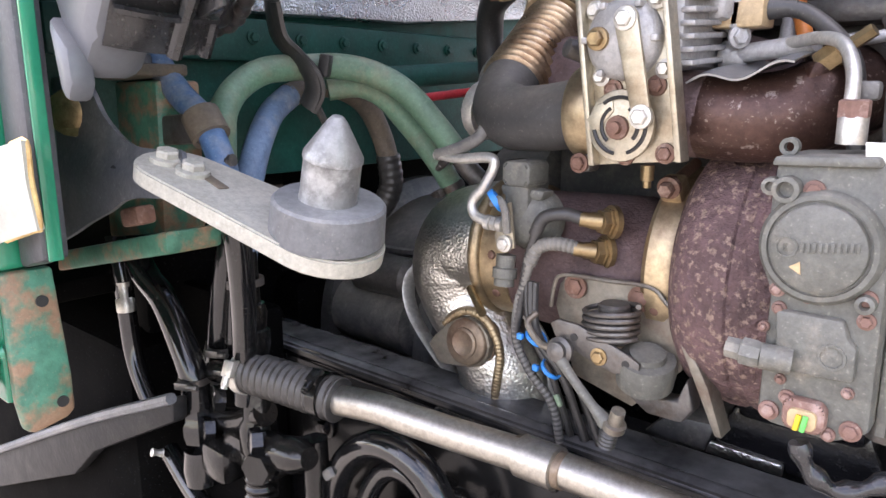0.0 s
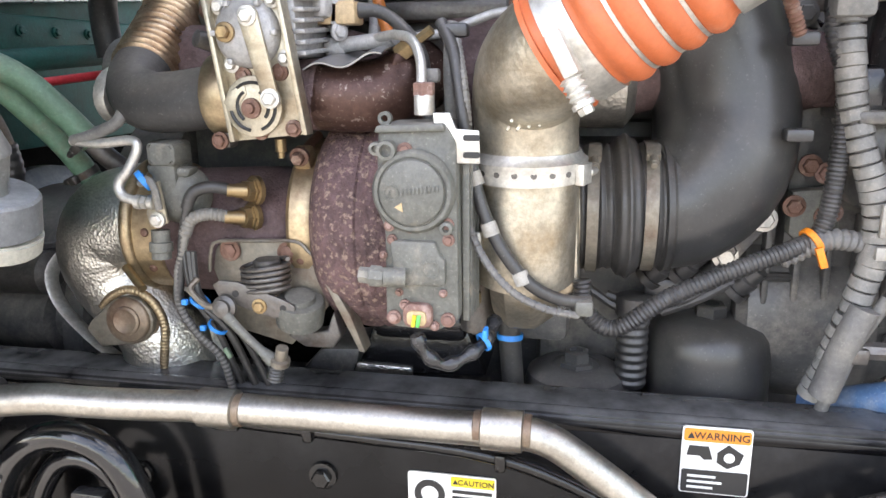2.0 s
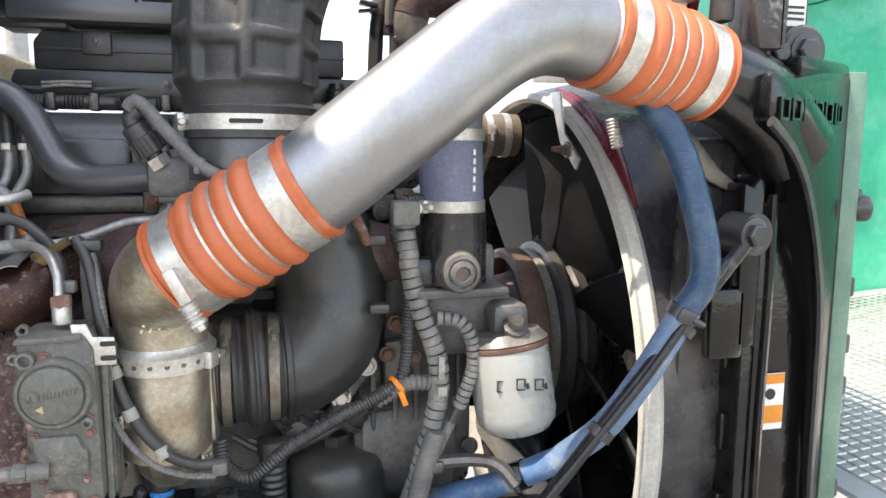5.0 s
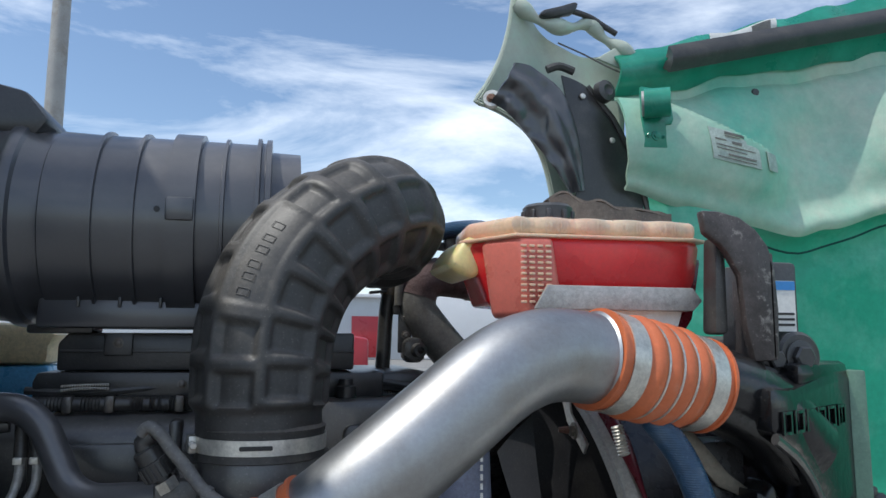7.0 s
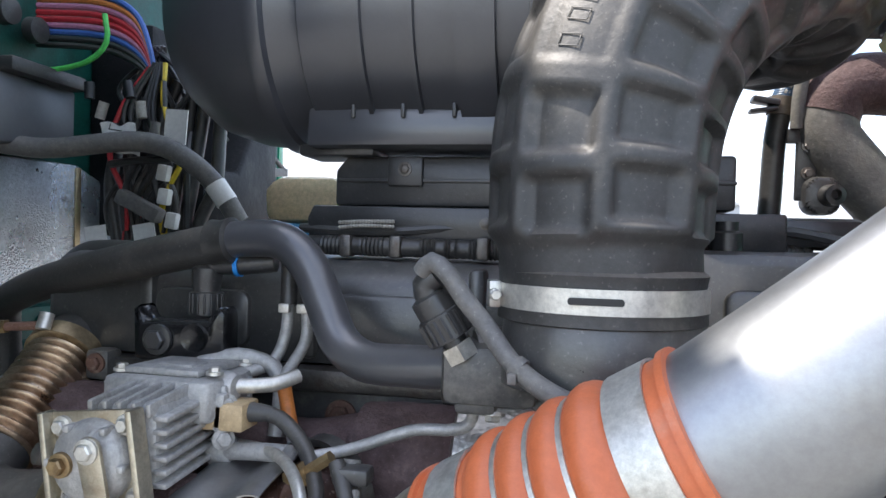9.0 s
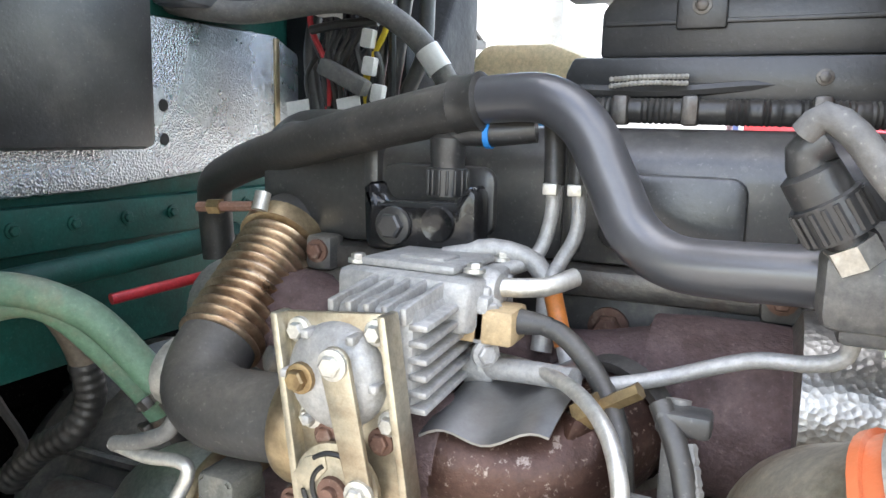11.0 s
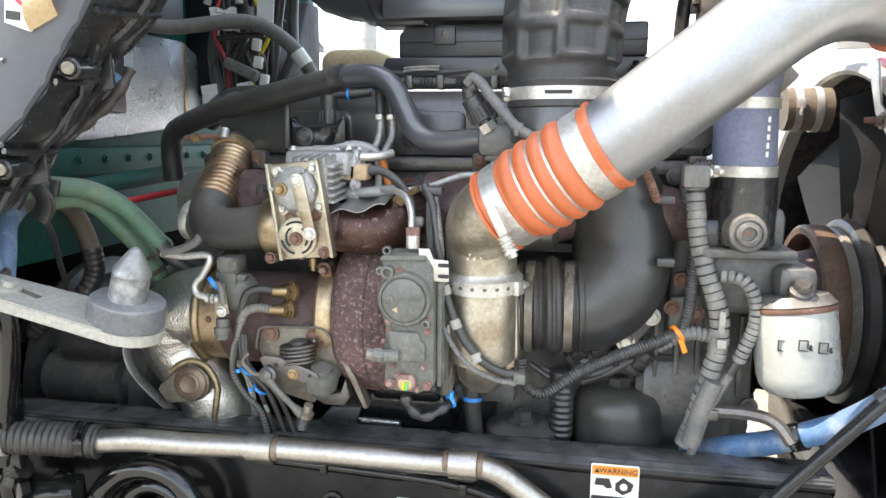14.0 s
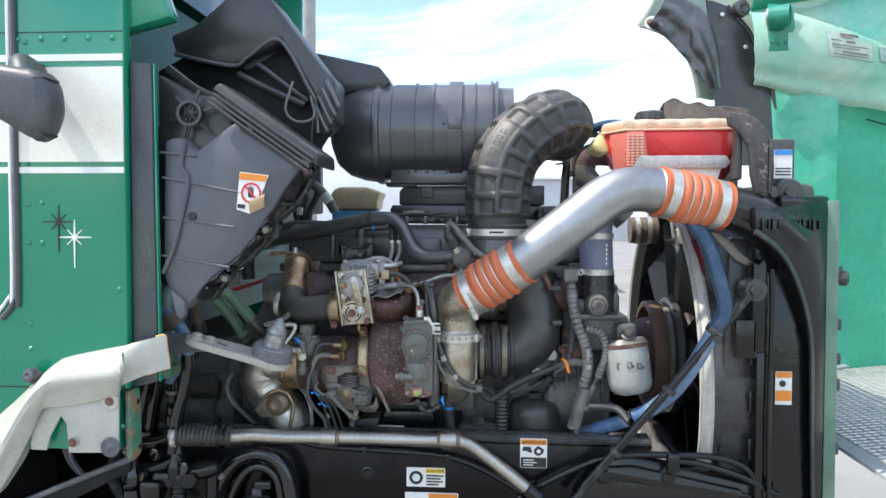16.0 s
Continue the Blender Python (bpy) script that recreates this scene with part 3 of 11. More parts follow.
def crumpled(line, radius, n=64, amp=0.0012, size=0.016, folds=0.0):
    """A foil sleeve along line: a tube whose wall is dented and folded."""
    bm = sweep(bmesh.new(), line, radius, n, caps=True)
    bm.normal_update()
    for v in bm.verts:
        d = amp * noise.noise(v.co / size) + 0.6 * amp * noise.noise(v.co / size * 2.7)
        d += folds * abs(noise.noise(Vector((v.co.x * 0.5, v.co.y * 0.5, v.co.z + 0.35 * v.co.x)) * 70)) ** 0.5
        v.co += v.normal * d
    return bm


def taper(*radii, wave=0.0):
    """A radius that runs through the given values along the length, with folds."""
    def r(f, s):
        k = f * (len(radii) - 1)
        i = min(len(radii) - 2, int(k))
        w = k - i
        w = w * w * (3 - 2 * w)
        return radii[i] + (radii[i + 1] - radii[i]) * w + wave * (math.sin(s * 95) + 0.6 * math.sin(s * 230 + 1))
    return r


def frame_mark(w, h, bar, thick):
    """A raised open mark: a small rectangular outline, lying in x and y."""
    bm = box((-w / 2 + bar / 2, 0, 0), (bar, h, thick), 0.0003)
    box((w / 2 - bar / 2, 0, 0), (bar, h, thick), 0.0003, bm=bm)
    box((0, h / 2 - bar / 2, 0), (w - 2 * bar, bar, thick), 0.0003, bm=bm)
    box((0, -h / 2 + bar / 2, 0), (w - 2 * bar, bar, thick), 0.0003, bm=bm)
    return bm


def hexbolt(origin, axis, r=0.007, h=0.005, washer=True, bm=None):
    """A flanged hexagon head that stands up along axis."""
    bm = bm or bmesh.new()
    o, a = Vector(origin), axes(axis)[0]
    if washer:
        lathe([(-0.001, r * 1.45), (h * 0.28, r * 1.42), (h * 0.36, r * 1.1)], o, axis, 16, bm)
    lathe([(h * 0.2, r), (h * 0.85, r), (h, r * 0.82)], o, axis, 6, bm)
    return bm


def mesh_ob(name, bm, material, sharp=38):
    bmesh.ops.recalc_face_normals(bm, faces=bm.faces[:])
    lim = radians(sharp)
    for f in bm.faces:
        f.smooth = True
    for e in bm.edges:
        if len(e.link_faces) == 2 and e.calc_face_angle(0) > lim:
            e.smooth = False
    me = bpy.data.meshes.new(name)
    bm.to_mesh(me)
    bm.free()
    me.materials.append(material)
    return new(name, me)


def thing(name, base, label, category, group="", kind=""):
    """The empty at a thing's base; part() hangs meshes under it."""
    e = new(name)
    e.empty_display_size = 0.05
    e.location = base
    return tagged(e, label, category, group, kind)


def part(name, bm, material, parent, label="", sharp=38):
    """One mesh, given in world places, under a thing or a part."""
    ob = mesh_ob(name, bm, material, sharp)
    ob.parent = parent
    if parent.type == "EMPTY":
        ob.location = -Vector(parent.location)
    return tagged(ob, label)


def solo(name, bm, material, label, category, group="", kind="", sharp=38):
    """A thing of one mesh."""
    return tagged(mesh_ob(name, bm, material, sharp), label, category, group, kind)


def clamp(parent, centre, axis, r, width=0.012, screw=True, material=None, name="hose_clamp", side=(0, -1, 0.2)):
    """A worm-drive band round a hose, with its screw housing."""
    a, u, v = axes(axis)
    o = Vector(centre)
    w = width / 2
    band = part(name, lathe([(-w, r), (-w, r + 0.0015), (w, r + 0.0015), (w, r)], o, a, 36), material or M_STEEL, parent, "bright steel band")
    if screw:
        s = Vector(side)
        s = (s - a * s.dot(a)).normalized()
        t = a.cross(s).normalized()
        b = box((0, 0, 0), (0.018, width * 1.15, 0.008), 0.001)
        b.transform(Matrix.Translation(o + s * (r + 0.0045)) @ Matrix((t, a, s)).transposed().to_4x4())
        cyl(o + s * (r + 0.0055) + t * 0.007, t, 0.012, 0.0042, 0.001, 10, b)
        hexbolt(o + s * (r + 0.0055) + t * 0.018, t, 0.0038, 0.004, False, b)
        part("screw_housing", b, material or M_STEEL, band)
    return band


def words(text, size, place, right, up, material, parent, depth=0.0006, name="lettering", bold=0.0):
    """Raised letters in the built-in font, as a mesh."""
    cu = bpy.data.curves.new("lettering", "FONT")
    cu.body, cu.size, cu.extrude, cu.align_x, cu.align_y, cu.offset = text, size, depth, "CENTER", "CENTER", bold
    tmp = bpy.data.objects.new("lettering", cu)
    scene.collection.objects.link(tmp)
    me = bpy.data.meshes.new_from_object(tmp.evaluated_get(bpy.context.evaluated_depsgraph_get()))
    bpy.data.objects.remove(tmp)
    r, u = Vector(right).normalized(), Vector(up).normalized()
    f = r.cross(u)
    m = Matrix((r, u, f)).transposed().to_4x4()
    m.translation = place
    me.transform(m)
    me.materials.clear()
    me.materials.append(material)
    ob = new(name, me)
    ob.parent = parent
    if parent.type == "EMPTY":
        ob.location = -Vector(parent.location)
    return ob


# ---- the lot ----
GROUND = 0.15
g = bmesh.new()
bmesh.ops.create_grid(g, x_segments=24, y_segments=24, size=900)
g.transform(Matrix.Translation((0, 0, GROUND)))
solo("ground", g, M_ASPHALT, "sunlit pale concrete of a truck lot", "ground", kind="structure")


def far_truck(x, y, colour, label, trailer=M_TRAILER, s=1.0):
    """A parked lorry far off: cab, trailer, glass and wheels."""
    e = thing("parked_truck", (x, y, GROUND), label, "truck", "trucks parked across the lot")
    z = GROUND
    part("cab", slab([(x, z + 0.6), (x + 2.6, z + 0.6), (x + 2.6, z + 1.7), (x + 1.3, z + 1.9), (x + 0.9, z + 3.2), (x, z + 3.4)], y, 2.4, "y", 0.08), colour, e)
    part("windscreen", slab([(x + 0.95, z + 3.0), (x + 1.05, z + 3.0), (x + 1.38, z + 1.95), (x + 1.28, z + 1.95)], y + 0.15, 2.1, "y", 0.01), M_GLASS, e)
    part("side_window", slab([(x + 0.15, z + 2.0), (x + 1.1, z + 2.0), (x + 0.8, z + 2.9), (x + 0.15, z + 2.9)], y - 0.01, 0.03, "y", 0.005), M_GLASS, e)
    part("trailer_box", box((x - 4.6, y + 1.2, z + 2.4), (8.6, 2.5, 2.6), 0.05), trailer, e)
    for wx in (x + 1.9, x - 0.4, x - 7.4, x - 8.4):
        w = part("wheel", cyl((wx, y - 0.05, z + 0.5), "y", 0.3, 0.5, 0.05), M_RUBBER, e)
        part("rim", cyl((wx, y - 0.07, z + 0.5), "y", 0.06, 0.28, 0.02), M_STEEL, w)
    return e


far_truck(-0.5, 15.0, M_FARRED, "red truck tractor with a white trailer, parked far off")
far_truck(13.5, 21.0, M_TRAILER, "white truck tractor with a white trailer, parked far off")
far_truck(-13, 24.0, M_FARGREY, "grey truck tractor with a white trailer, parked far off")


def far_car(x, y, colour, label):
    """A pickup or car with cabin, glass and wheels."""
    e = thing("parked_car", (x, y, GROUND), label, "car", "cars parked across the lot")
    z = GROUND
    part("body", slab([(x - 2.3, z + 0.4), (x + 2.3, z + 0.4), (x + 2.35, z + 0.95), (x + 1.1, z + 1.1), (x + 0.5, z + 1.65), (x - 1.0, z + 1.7), (x - 1.3, z + 1.1), (x - 2.3, z + 1.05)], y, 1.8, "y", 0.06), colour, e)
    part("side_glass", slab([(x - 1.0, z + 1.15), (x + 0.85, z + 1.15), (x + 0.4, z + 1.58), (x - 0.9, z + 1.6)], y - 0.015, 0.03, "y", 0.005), M_GLASS, e)
    for wx in (x - 1.4, x + 1.45):
        part("wheel", cyl((wx, y - 0.03, z + 0.35), "y", 0.25, 0.35, 0.04), M_RUBBER, e)


far_car(5.6, 12.5, M_FARBLUE, "dark blue pickup parked in the sun across the lot")
far_car(-5.2, 16.0, M_TRAILER, "white car parked in the sun across the lot")
far_car(11.5, 14.0, M_FARGREY, "silver grey car parked across the lot")

b = thing("warehouse", (-4, 60, GROUND), "low pale grey warehouse at the lot's far edge", "building")
wh = part("wall", box((-4, 64, GROUND + 2.6), (58, 8, 5.2), 0.05), M_FARGREY, b)
part("roof", box((-4, 64, GROUND + 5.3), (59, 9, 0.3), 0.05), M_TRAILER, b)
for i in range(9):
    part("dock_door", box((-28 + i * 6, 59.97, GROUND + 1.9), (3.2, 0.12, 3.4), 0.03), M_FARBLUE if i % 3 else M_FARRED, wh)


def tree(x, y, h, seed):
    """A tapered trunk with limbs and a ragged crown of small leaf cards."""
    rnd = random.Random(seed)
    e = thing("tree", (x, y, GROUND), "green leafy tree at the far edge of the lot", "tree", "trees along the lot")
    t = tube([(x, y, GROUND), (x + 0.1, y, GROUND + h * 0.3), (x - 0.1, y + 0.1, GROUND + h * 0.62)], lambda f, s: 0.2 * (1 - 0.6 * f), 8, 0.5)
    for k in range(6):
        a = rnd.uniform(0, math.tau)
        tube([(x, y, GROUND + h * rnd.uniform(0.3, 0.5)), (x + math.cos(a) * h * 0.14, y + math.sin(a) * h * 0.14, GROUND + h * 0.6),
              (x + math.cos(a) * h * 0.24, y + math.sin(a) * h * 0.24, GROUND + h * 0.78)], lambda f, s: 0.09 * (1 - 0.7 * f), 6, 0.5, t)
    part("trunk", t, M_BARK, e)
    c = bmesh.new()
    clumps = [(x + rnd.gauss(0, h * 0.17), y + rnd.gauss(0, h * 0.17), GROUND + h * rnd.uniform(0.42, 1.0), h * rnd.uniform(0.07, 0.15)) for _ in range(26)]
    for _ in range(2300):
        cx, cy, cz, r = rnd.choice(clumps)
        p = Vector((cx + rnd.gauss(0, r * 0.6), cy + rnd.gauss(0, r * 0.6), cz + rnd.gauss(0, r * 0.45)))
        s = rnd.uniform(0.08, 0.2)
        m = Euler((rnd.uniform(0, 3), rnd.uniform(0, 3), rnd.uniform(0, 6))).to_matrix()
        c.faces.new([c.verts.new(p + m @ Vector(q) * s) for q in ((-1, 0, 0), (0, -0.5, 0.1), (1, 0, 0), (0, 0.5, 0.1))])
    part("crown", c, M_LEAF, e)


for i, (x, y, h) in enumerate(((-7.5, 32, 5.2), (-5.0, 36, 5.6), (-10.5, 38, 6), (22, 40, 5.5), (27, 44, 6), (31, 42, 5.2), (14, 46, 5), (-20, 42, 6))):
    tree(x, y, h, i)

p = thing("light_pole", (-2.78, 9.9, GROUND), "tall grey galvanised light pole in the lot", "light pole")
part("pole", tube([(-2.78, 9.9, GROUND), (-2.78, 9.9, 11)], lambda f, s: 0.135 - 0.04 * f, 14, 2.0), M_POLE, p)
part("base", cyl((-2.78, 9.9, GROUND), "z", 0.7, 0.3, 0.05), M_FARGREY, p)
part("lamp_head", box((-2.2, 9.9, 11.05), (1.3, 0.35, 0.18), 0.05), M_POLE, p)

# ---- the cab ----
CABY = 0.25
cab = thing("truck_cab", (-1.4, 1.1, 1.28), "green conventional truck cab with white bands, riveted side", "truck cab")
side = part("side_panel", slab([(-2.6, 1.28), (-0.605, 1.28), (-0.605, 1.398), (-0.586, 1.402), (-0.586, 3.05), (-2.6, 3.05)], CABY, 0.03, "y", 0.004), M_GREENPAINT, cab)
part("far_side_panel", slab([(-2.6, 1.28), (-0.7, 1.28), (-0.7, 3.05), (-2.6, 3.05)], 1.95, 0.03, "y", 0.004), M_GREENPAINT, cab)
part("roof", box((-1.62, 1.11, 3.07), (2.0, 1.74, 0.05), 0.02), M_GREENPAINT, cab)
part("back_panel", box((-2.59, 1.11, 2.1), (0.03, 1.66, 1.6), 0.005), M_GREENPAINT, cab)
# The floor's underside is coloured as shade.
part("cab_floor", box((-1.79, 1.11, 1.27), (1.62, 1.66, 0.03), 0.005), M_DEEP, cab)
ws = part("windscreen", slab([(-0.72, 2.32), (-0.70, 2.32), (-0.88, 3.04), (-0.90, 3.04)], 0.30, 1.64, "y", 0.004), M_GLASS, cab)
part("upper_corner_panel", slab([(-0.62, 2.10), (-0.50, 2.13), (-0.56, 2.3), (-0.8, 3.05), (-0.9, 3.05)], 0.27, 0.05, "y", 0.012), M_GREENPAINT, cab)
for z0, z1, m in ((2.0425, 2.0555, M_WHITE), (1.848, 2.031, M_CREAM), (1.826, 1.838, M_WHITE)):
    part("white_band", slab([(-2.6, z0), (-0.588, z0), (-0.588, z1), (-2.6, z1)], CABY - 0.0035, 0.0035, "y", 0), m, side, "cream white painted band")
part("panel_seam", slab([(-2.6, 1.402), (-0.588, 1.402), (-0.588, 1.4045), (-2.6, 1.4045)], CABY - 0.001, 0.001, "y", 0), M_INK, side, "thin dark seam")
part("top_seam", slab([(-2.6, 2.098), (-0.588, 2.098), (-0.588, 2.1), (-2.6, 2.1)], CABY - 0.001, 0.001, "y", 0), M_INK, side, "thin dark seam")
for x, z in [(-0.784, z) for z in (2.08, 1.845, 1.765, 1.69, 1.53, 1.48)] + [(-0.756, z) for z in (1.768, 1.69)] + [(-0.80 + 0.048 * i, 2.086) for i in range(5)] + [(-0.60, z) for z in (1.6, 1.45, 1.33)]:
    part("rivet", lathe([(0, 0.0058), (0.0025, 0.005), (0.0042, 0.0028), (0.0048, 0)], (x, CABY, z), (0, -1, 0), 12), M_GREENPAINT, side)
part("corner_trim", slab([(-0.584, 2.045), (-0.540, 2.041), (-0.534, 1.415), (-0.584, 1.402)], CABY + 0.016, 0.022, "y", 0.005), M_TRIM, cab, "dark grey rubber corner trim")
part("trim_edge", slab([(-0.5335, 1.415), (-0.539, 2.041), (-0.535, 2.041), (-0.5295, 1.415)], CABY + 0.020, 0.011, "y", 0.001), M_GREENPAINT, cab, "green painted edge")
part("door_seal", tube([(-0.806, CABY - 0.004, 2.2), (-0.806, CABY - 0.004, 1.62), (-0.812, CABY - 0.004, 1.575), (-0.84, CABY - 0.004, 1.54)], 0.006, 8, 0.03), M_TRIM, cab, "black rubber door seal")
part("door_edge", tube([(-0.818, CABY - 0.003, 2.2), (-0.818, CABY - 0.003, 1.62), (-0.824, CABY - 0.003, 1.585), (-0.85, CABY - 0.003, 1.55)], 0.004, 8, 0.03), M_WHITE, cab, "pale door edge")


def star(x, z, tail, material, name):
    """A painted eight-rayed star of thin strokes with a long tail."""
    bm = bmesh.new()
    for k in range(8):
        a = k * math.pi / 4
        l = tail if k == 6 else (0.034 if k % 2 == 0 else 0.021)
        d, s = Vector((math.cos(a), math.sin(a))), Vector((-math.sin(a), math.cos(a)))
        w = 0.0019 if k % 2 == 0 else 0.0014
        q = [s * w, d * l + s * w * 0.45, d * l - s * w * 0.45, s * -w]
        slab([(x + v.x, z + v.y) for v in q], CABY - 0.0015 - 0.0002 * k, 0.0012, "y", 0, bm)
    part(name, bm, material, side, "painted eight-rayed star")


star(-0.722, 1.731, 0.060, M_INK, "star_black")
star(-0.690, 1.701, 0.060, M_WHITE, "star_white")

mirror = thing("side_mirror", (-0.66, 0.06, 1.87), "dark grey plastic mirror housing on the cab door", "mirror")
part("housing", slab([(-0.80, 2.03), (-0.735, 2.005), (-0.650, 1.992), (-0.632, 1.975), (-0.626, 1.925), (-0.640, 1.880), (-0.662, 1.870), (-0.73, 1.912), (-0.80, 1.93)], 0.07, 0.07, "y", 0.022, segs=4), M_TRIM, mirror)
part("bracket", tube([(-0.76, 0.25, 2.02), (-0.74, 0.17, 2.02), (-0.69, 0.11, 1.97)], 0.02, 10), M_TRIM, mirror)

# firewall behind the engine
fw = thing("firewall", (-0.72, 1.1, 1.4), "dark green cab firewall with bolted flange and foil insulation", "firewall")
part("lower_panel", box((-0.735, 1.12, 1.64), (0.03, 1.62, 0.40), 0.004), M_GREENFW, fw)
part("upper_panel", box((-0.735, 1.12, 2.07), (0.03, 1.62, 0.46), 0.004), M_GREENFW, fw)
# Shade behind the engine is in this panel's colour.
part("toe_panel", box((-0.94, 1.36, 1.24), (0.03, 1.1, 0.42), 0.004), M_DEEP, fw, "toe panel blackened for the shade behind the engine")
fl = part("flange", box((-0.705, 1.0, 1.605), (0.02, 1.3, 0.05), 0.005), M_GREENFW, fw)
for i in range(12):
    part("flange_bolt", hexbolt((-0.694, 0.44 + i * 0.072, 1.608), "x", 0.006, 0.006), M_GREENFW, fl)
part("insulation", slab([(0.42, 1.632), (0.85, 1.642), (1.24, 1.675), (1.24, 1.828), (1.165, 1.856), (0.42, 1.838)], -0.72, 0.025, "x", 0.008), M_SILVER, fw, "silver foil insulation blanket")
ins = part("insulation_edge", tube([(-0.69, 1.238, 1.675), (-0.685, 1.241, 1.76), (-0.69, 1.238, 1.828)], 0.012, 10, 0.03), M_SILVER, fw, "taped silver edge")
part("blanket_tape", box((-0.694, 1.165, 1.765), (0.003, 0.012, 0.17), 0.001), M_GOLD, ins, "amber tape strip")
for z in (1.742, 1.70):
    part("blanket_hole", cyl((-0.7, 0.937, z), "x", 0.006, 0.008, 0.001), M_INK, fw, "dark hole")
part("heater_box", box((-0.68, 0.70, 1.825), (0.07, 0.36, 0.27), 0.012), M_BLACK, fw, "black heater housing")
part("blower_box", box((-0.66, 1.36, 1.92), (0.12, 0.28, 0.36), 0.01), M_DULLBLACK, fw)
part("blower_step", slab([(1.22, 1.76), (1.5, 1.76), (1.5, 1.98), (1.42, 1.98), (1.34, 1.86), (1.22, 1.86)], -0.6, 0.10, "x", 0.008), M_DULLBLACK, fw, "black bolted duct")
part("green_cowl", box((-0.62, 1.66, 1.93), (0.08, 0.05, 0.34), 0.01), M_GREENFW, fw)
part("cowl_plate", slab([(1.60, 1.90), (1.86, 1.90), (1.86, 2.04), (1.60, 2.04)], -0.705, 0.006, "x", 0.002), M_GREYPLASTIC, fw, "pale grey cowl plate")
for a, b in (((-0.55, 1.375, 1.930), (-0.55, 1.505, 1.884)), ((-0.55, 1.545, 1.935), (-0.55, 1.655, 1.895))):
    part("cowl_stay", tube([a, b], 0.005, 8, 0.04), M_GREYHOSE, fw)
part("stay_plate", slab([(1.50, 1.868), (1.66, 1.884), (1.66, 1.902), (1.50, 1.888)], -0.552, 0.006, "x", 0.001), M_GREYHOSE, fw, "grey bolted stay plate")
# Paler plastic here stands in for the glare that lifts this dark corner.
part("relay_box", box((-0.69, 1.03, 1.915), (0.06, 0.17, 0.10), 0.008), M_GREYPLASTIC, fw, "relay box in a paler grey that stands for haze")
part("relay_lid", box((-0.665, 1.04, 1.972), (0.05, 0.15, 0.022), 0.006), M_DUSTY, fw)
for k in range(3):
    part("relay_plug", lathe([(0, 0.02), (0.016, 0.019), (0.018, 0.012)], (-0.70, 0.955 + 0.055 * k, 2.045 + 0.012 * (k % 2)), "x", 20), M_DUSTY, fw)


# ---- the tilted hood: the far side's inner face ----
hood = thing("truck_hood", (1.3, 1.45, 1.2), "open green fibreglass hood tilted forward, pale mottled inside", "truck hood")


def along(table, x):
    """Straight-line reading of a short table of (x, z) pairs, rounded off."""
    for (a, p), (b, q) in zip(table, table[1:]):
        if x <= b:
            f = max(0.0, (x - a) / (b - a))
            f = f * f * (3 - 2 * f)
            return p + (q - p) * f
    return table[-1][1]


CREASE = [(1.0, 2.20), (1.15, 2.165), (1.33, 2.125), (1.5, 2.10), (1.6, 2.125), (1.82, 2.18), (2.5, 2.32)]
SHOULDER = [(1.0, 2.47), (1.18, 2.50), (1.35, 2.56), (1.53, 2.59), (1.72, 2.635), (1.86, 2.665), (2.5, 2.80)]
RIM = [(1.0, 2.575), (1.1, 2.605), (1.3, 2.665), (1.5, 2.73), (1.7, 2.795), (1.87, 2.85), (2.5, 3.05)]


def sstep(a, b, x):
    k = min(1, max(0, (x - a) / (b - a)))
    return k * k * (3 - 2 * k)


def panel_y(x, z):
    """How far the moulded inner face stands out at (x, z): a belly, a ledge, a dish, a lump."""
    z0, z1 = along(CREASE, x), along(SHOULDER, x)
    v = (z - z0) / (z1 - z0)
    belly = 0.06 * math.sin(math.pi * min(1, max(0, v) * 1.1)) ** 0.7 if 0 < v < 0.909 else 0.0
    line = 2.45 - 0.42 * max(0, x - 1.1)
    ledge = 0.05 * sstep(line + 0.012, line - 0.012, z) * sstep(1.50, 1.36, x) * sstep(0.0, 0.25, v)
    dish = 0.055 * math.exp(-((x - 1.62) / 0.16) ** 2 - ((v - 0.55) / 0.3) ** 2)
    lump = 0.045 * math.exp(-((x - 1.83) / 0.09) ** 2 - ((v - 0.5) / 0.45) ** 2)
    roll = 0.05 * math.exp(-((v - 0.02) / 0.10) ** 2)
    return 1.475 - belly - ledge - roll + dish - lump - 0.55 * max(0, x - 1.75) ** 2


def high(u, v):
    left = 1.0 - 0.02 * min(1, v / 0.4)
    x = left + (2.43 - left) * u
    z0, z1 = along(CREASE, x), along(SHOULDER, x)
    z = z0 + (z1 - z0) * v
    return (x, panel_y(x, z), z)


def low(u, v):
    x = 1.25 + 1.2 * u
    z1 = along(CREASE, x) + 0.012
    hollow = 0.03 * math.sin(math.pi * v) ** 0.5
    return (x, 1.45 + hollow + 0.03 * math.exp(-((v - 0.94) / 0.04) ** 2) - 0.55 * max(0, x - 1.75) ** 2, 1.12 + (z1 - 1.12) * v)


def top(u, v):
    x = 1.0 + 1.43 * u
    z0, z1 = along(SHOULDER, x) - 0.008, along(RIM, x)
    return (x, 1.47 - 0.045 * math.sin(math.pi * v) - 0.55 * max(0, x - 1.75) ** 2, z0 + (z1 - z0) * v)


def edge_pad(u, v):
    x = 1.125 + 1.0 * u
    z0 = 2.515 + 0.262 * (x - 1.125)
    return (x, 1.405 - 0.02 * math.sin(math.pi * v) - 0.55 * max(0, x - 1.75) ** 2, z0 + 0.072 * v)


def back_side(u, v):
    """The panel left of the green one, behind the radiator."""
    return (1.02 + 0.25 * u, 1.47 - 0.06 * math.sin(math.pi * u * 0.5), 1.12 + 1.07 * v)


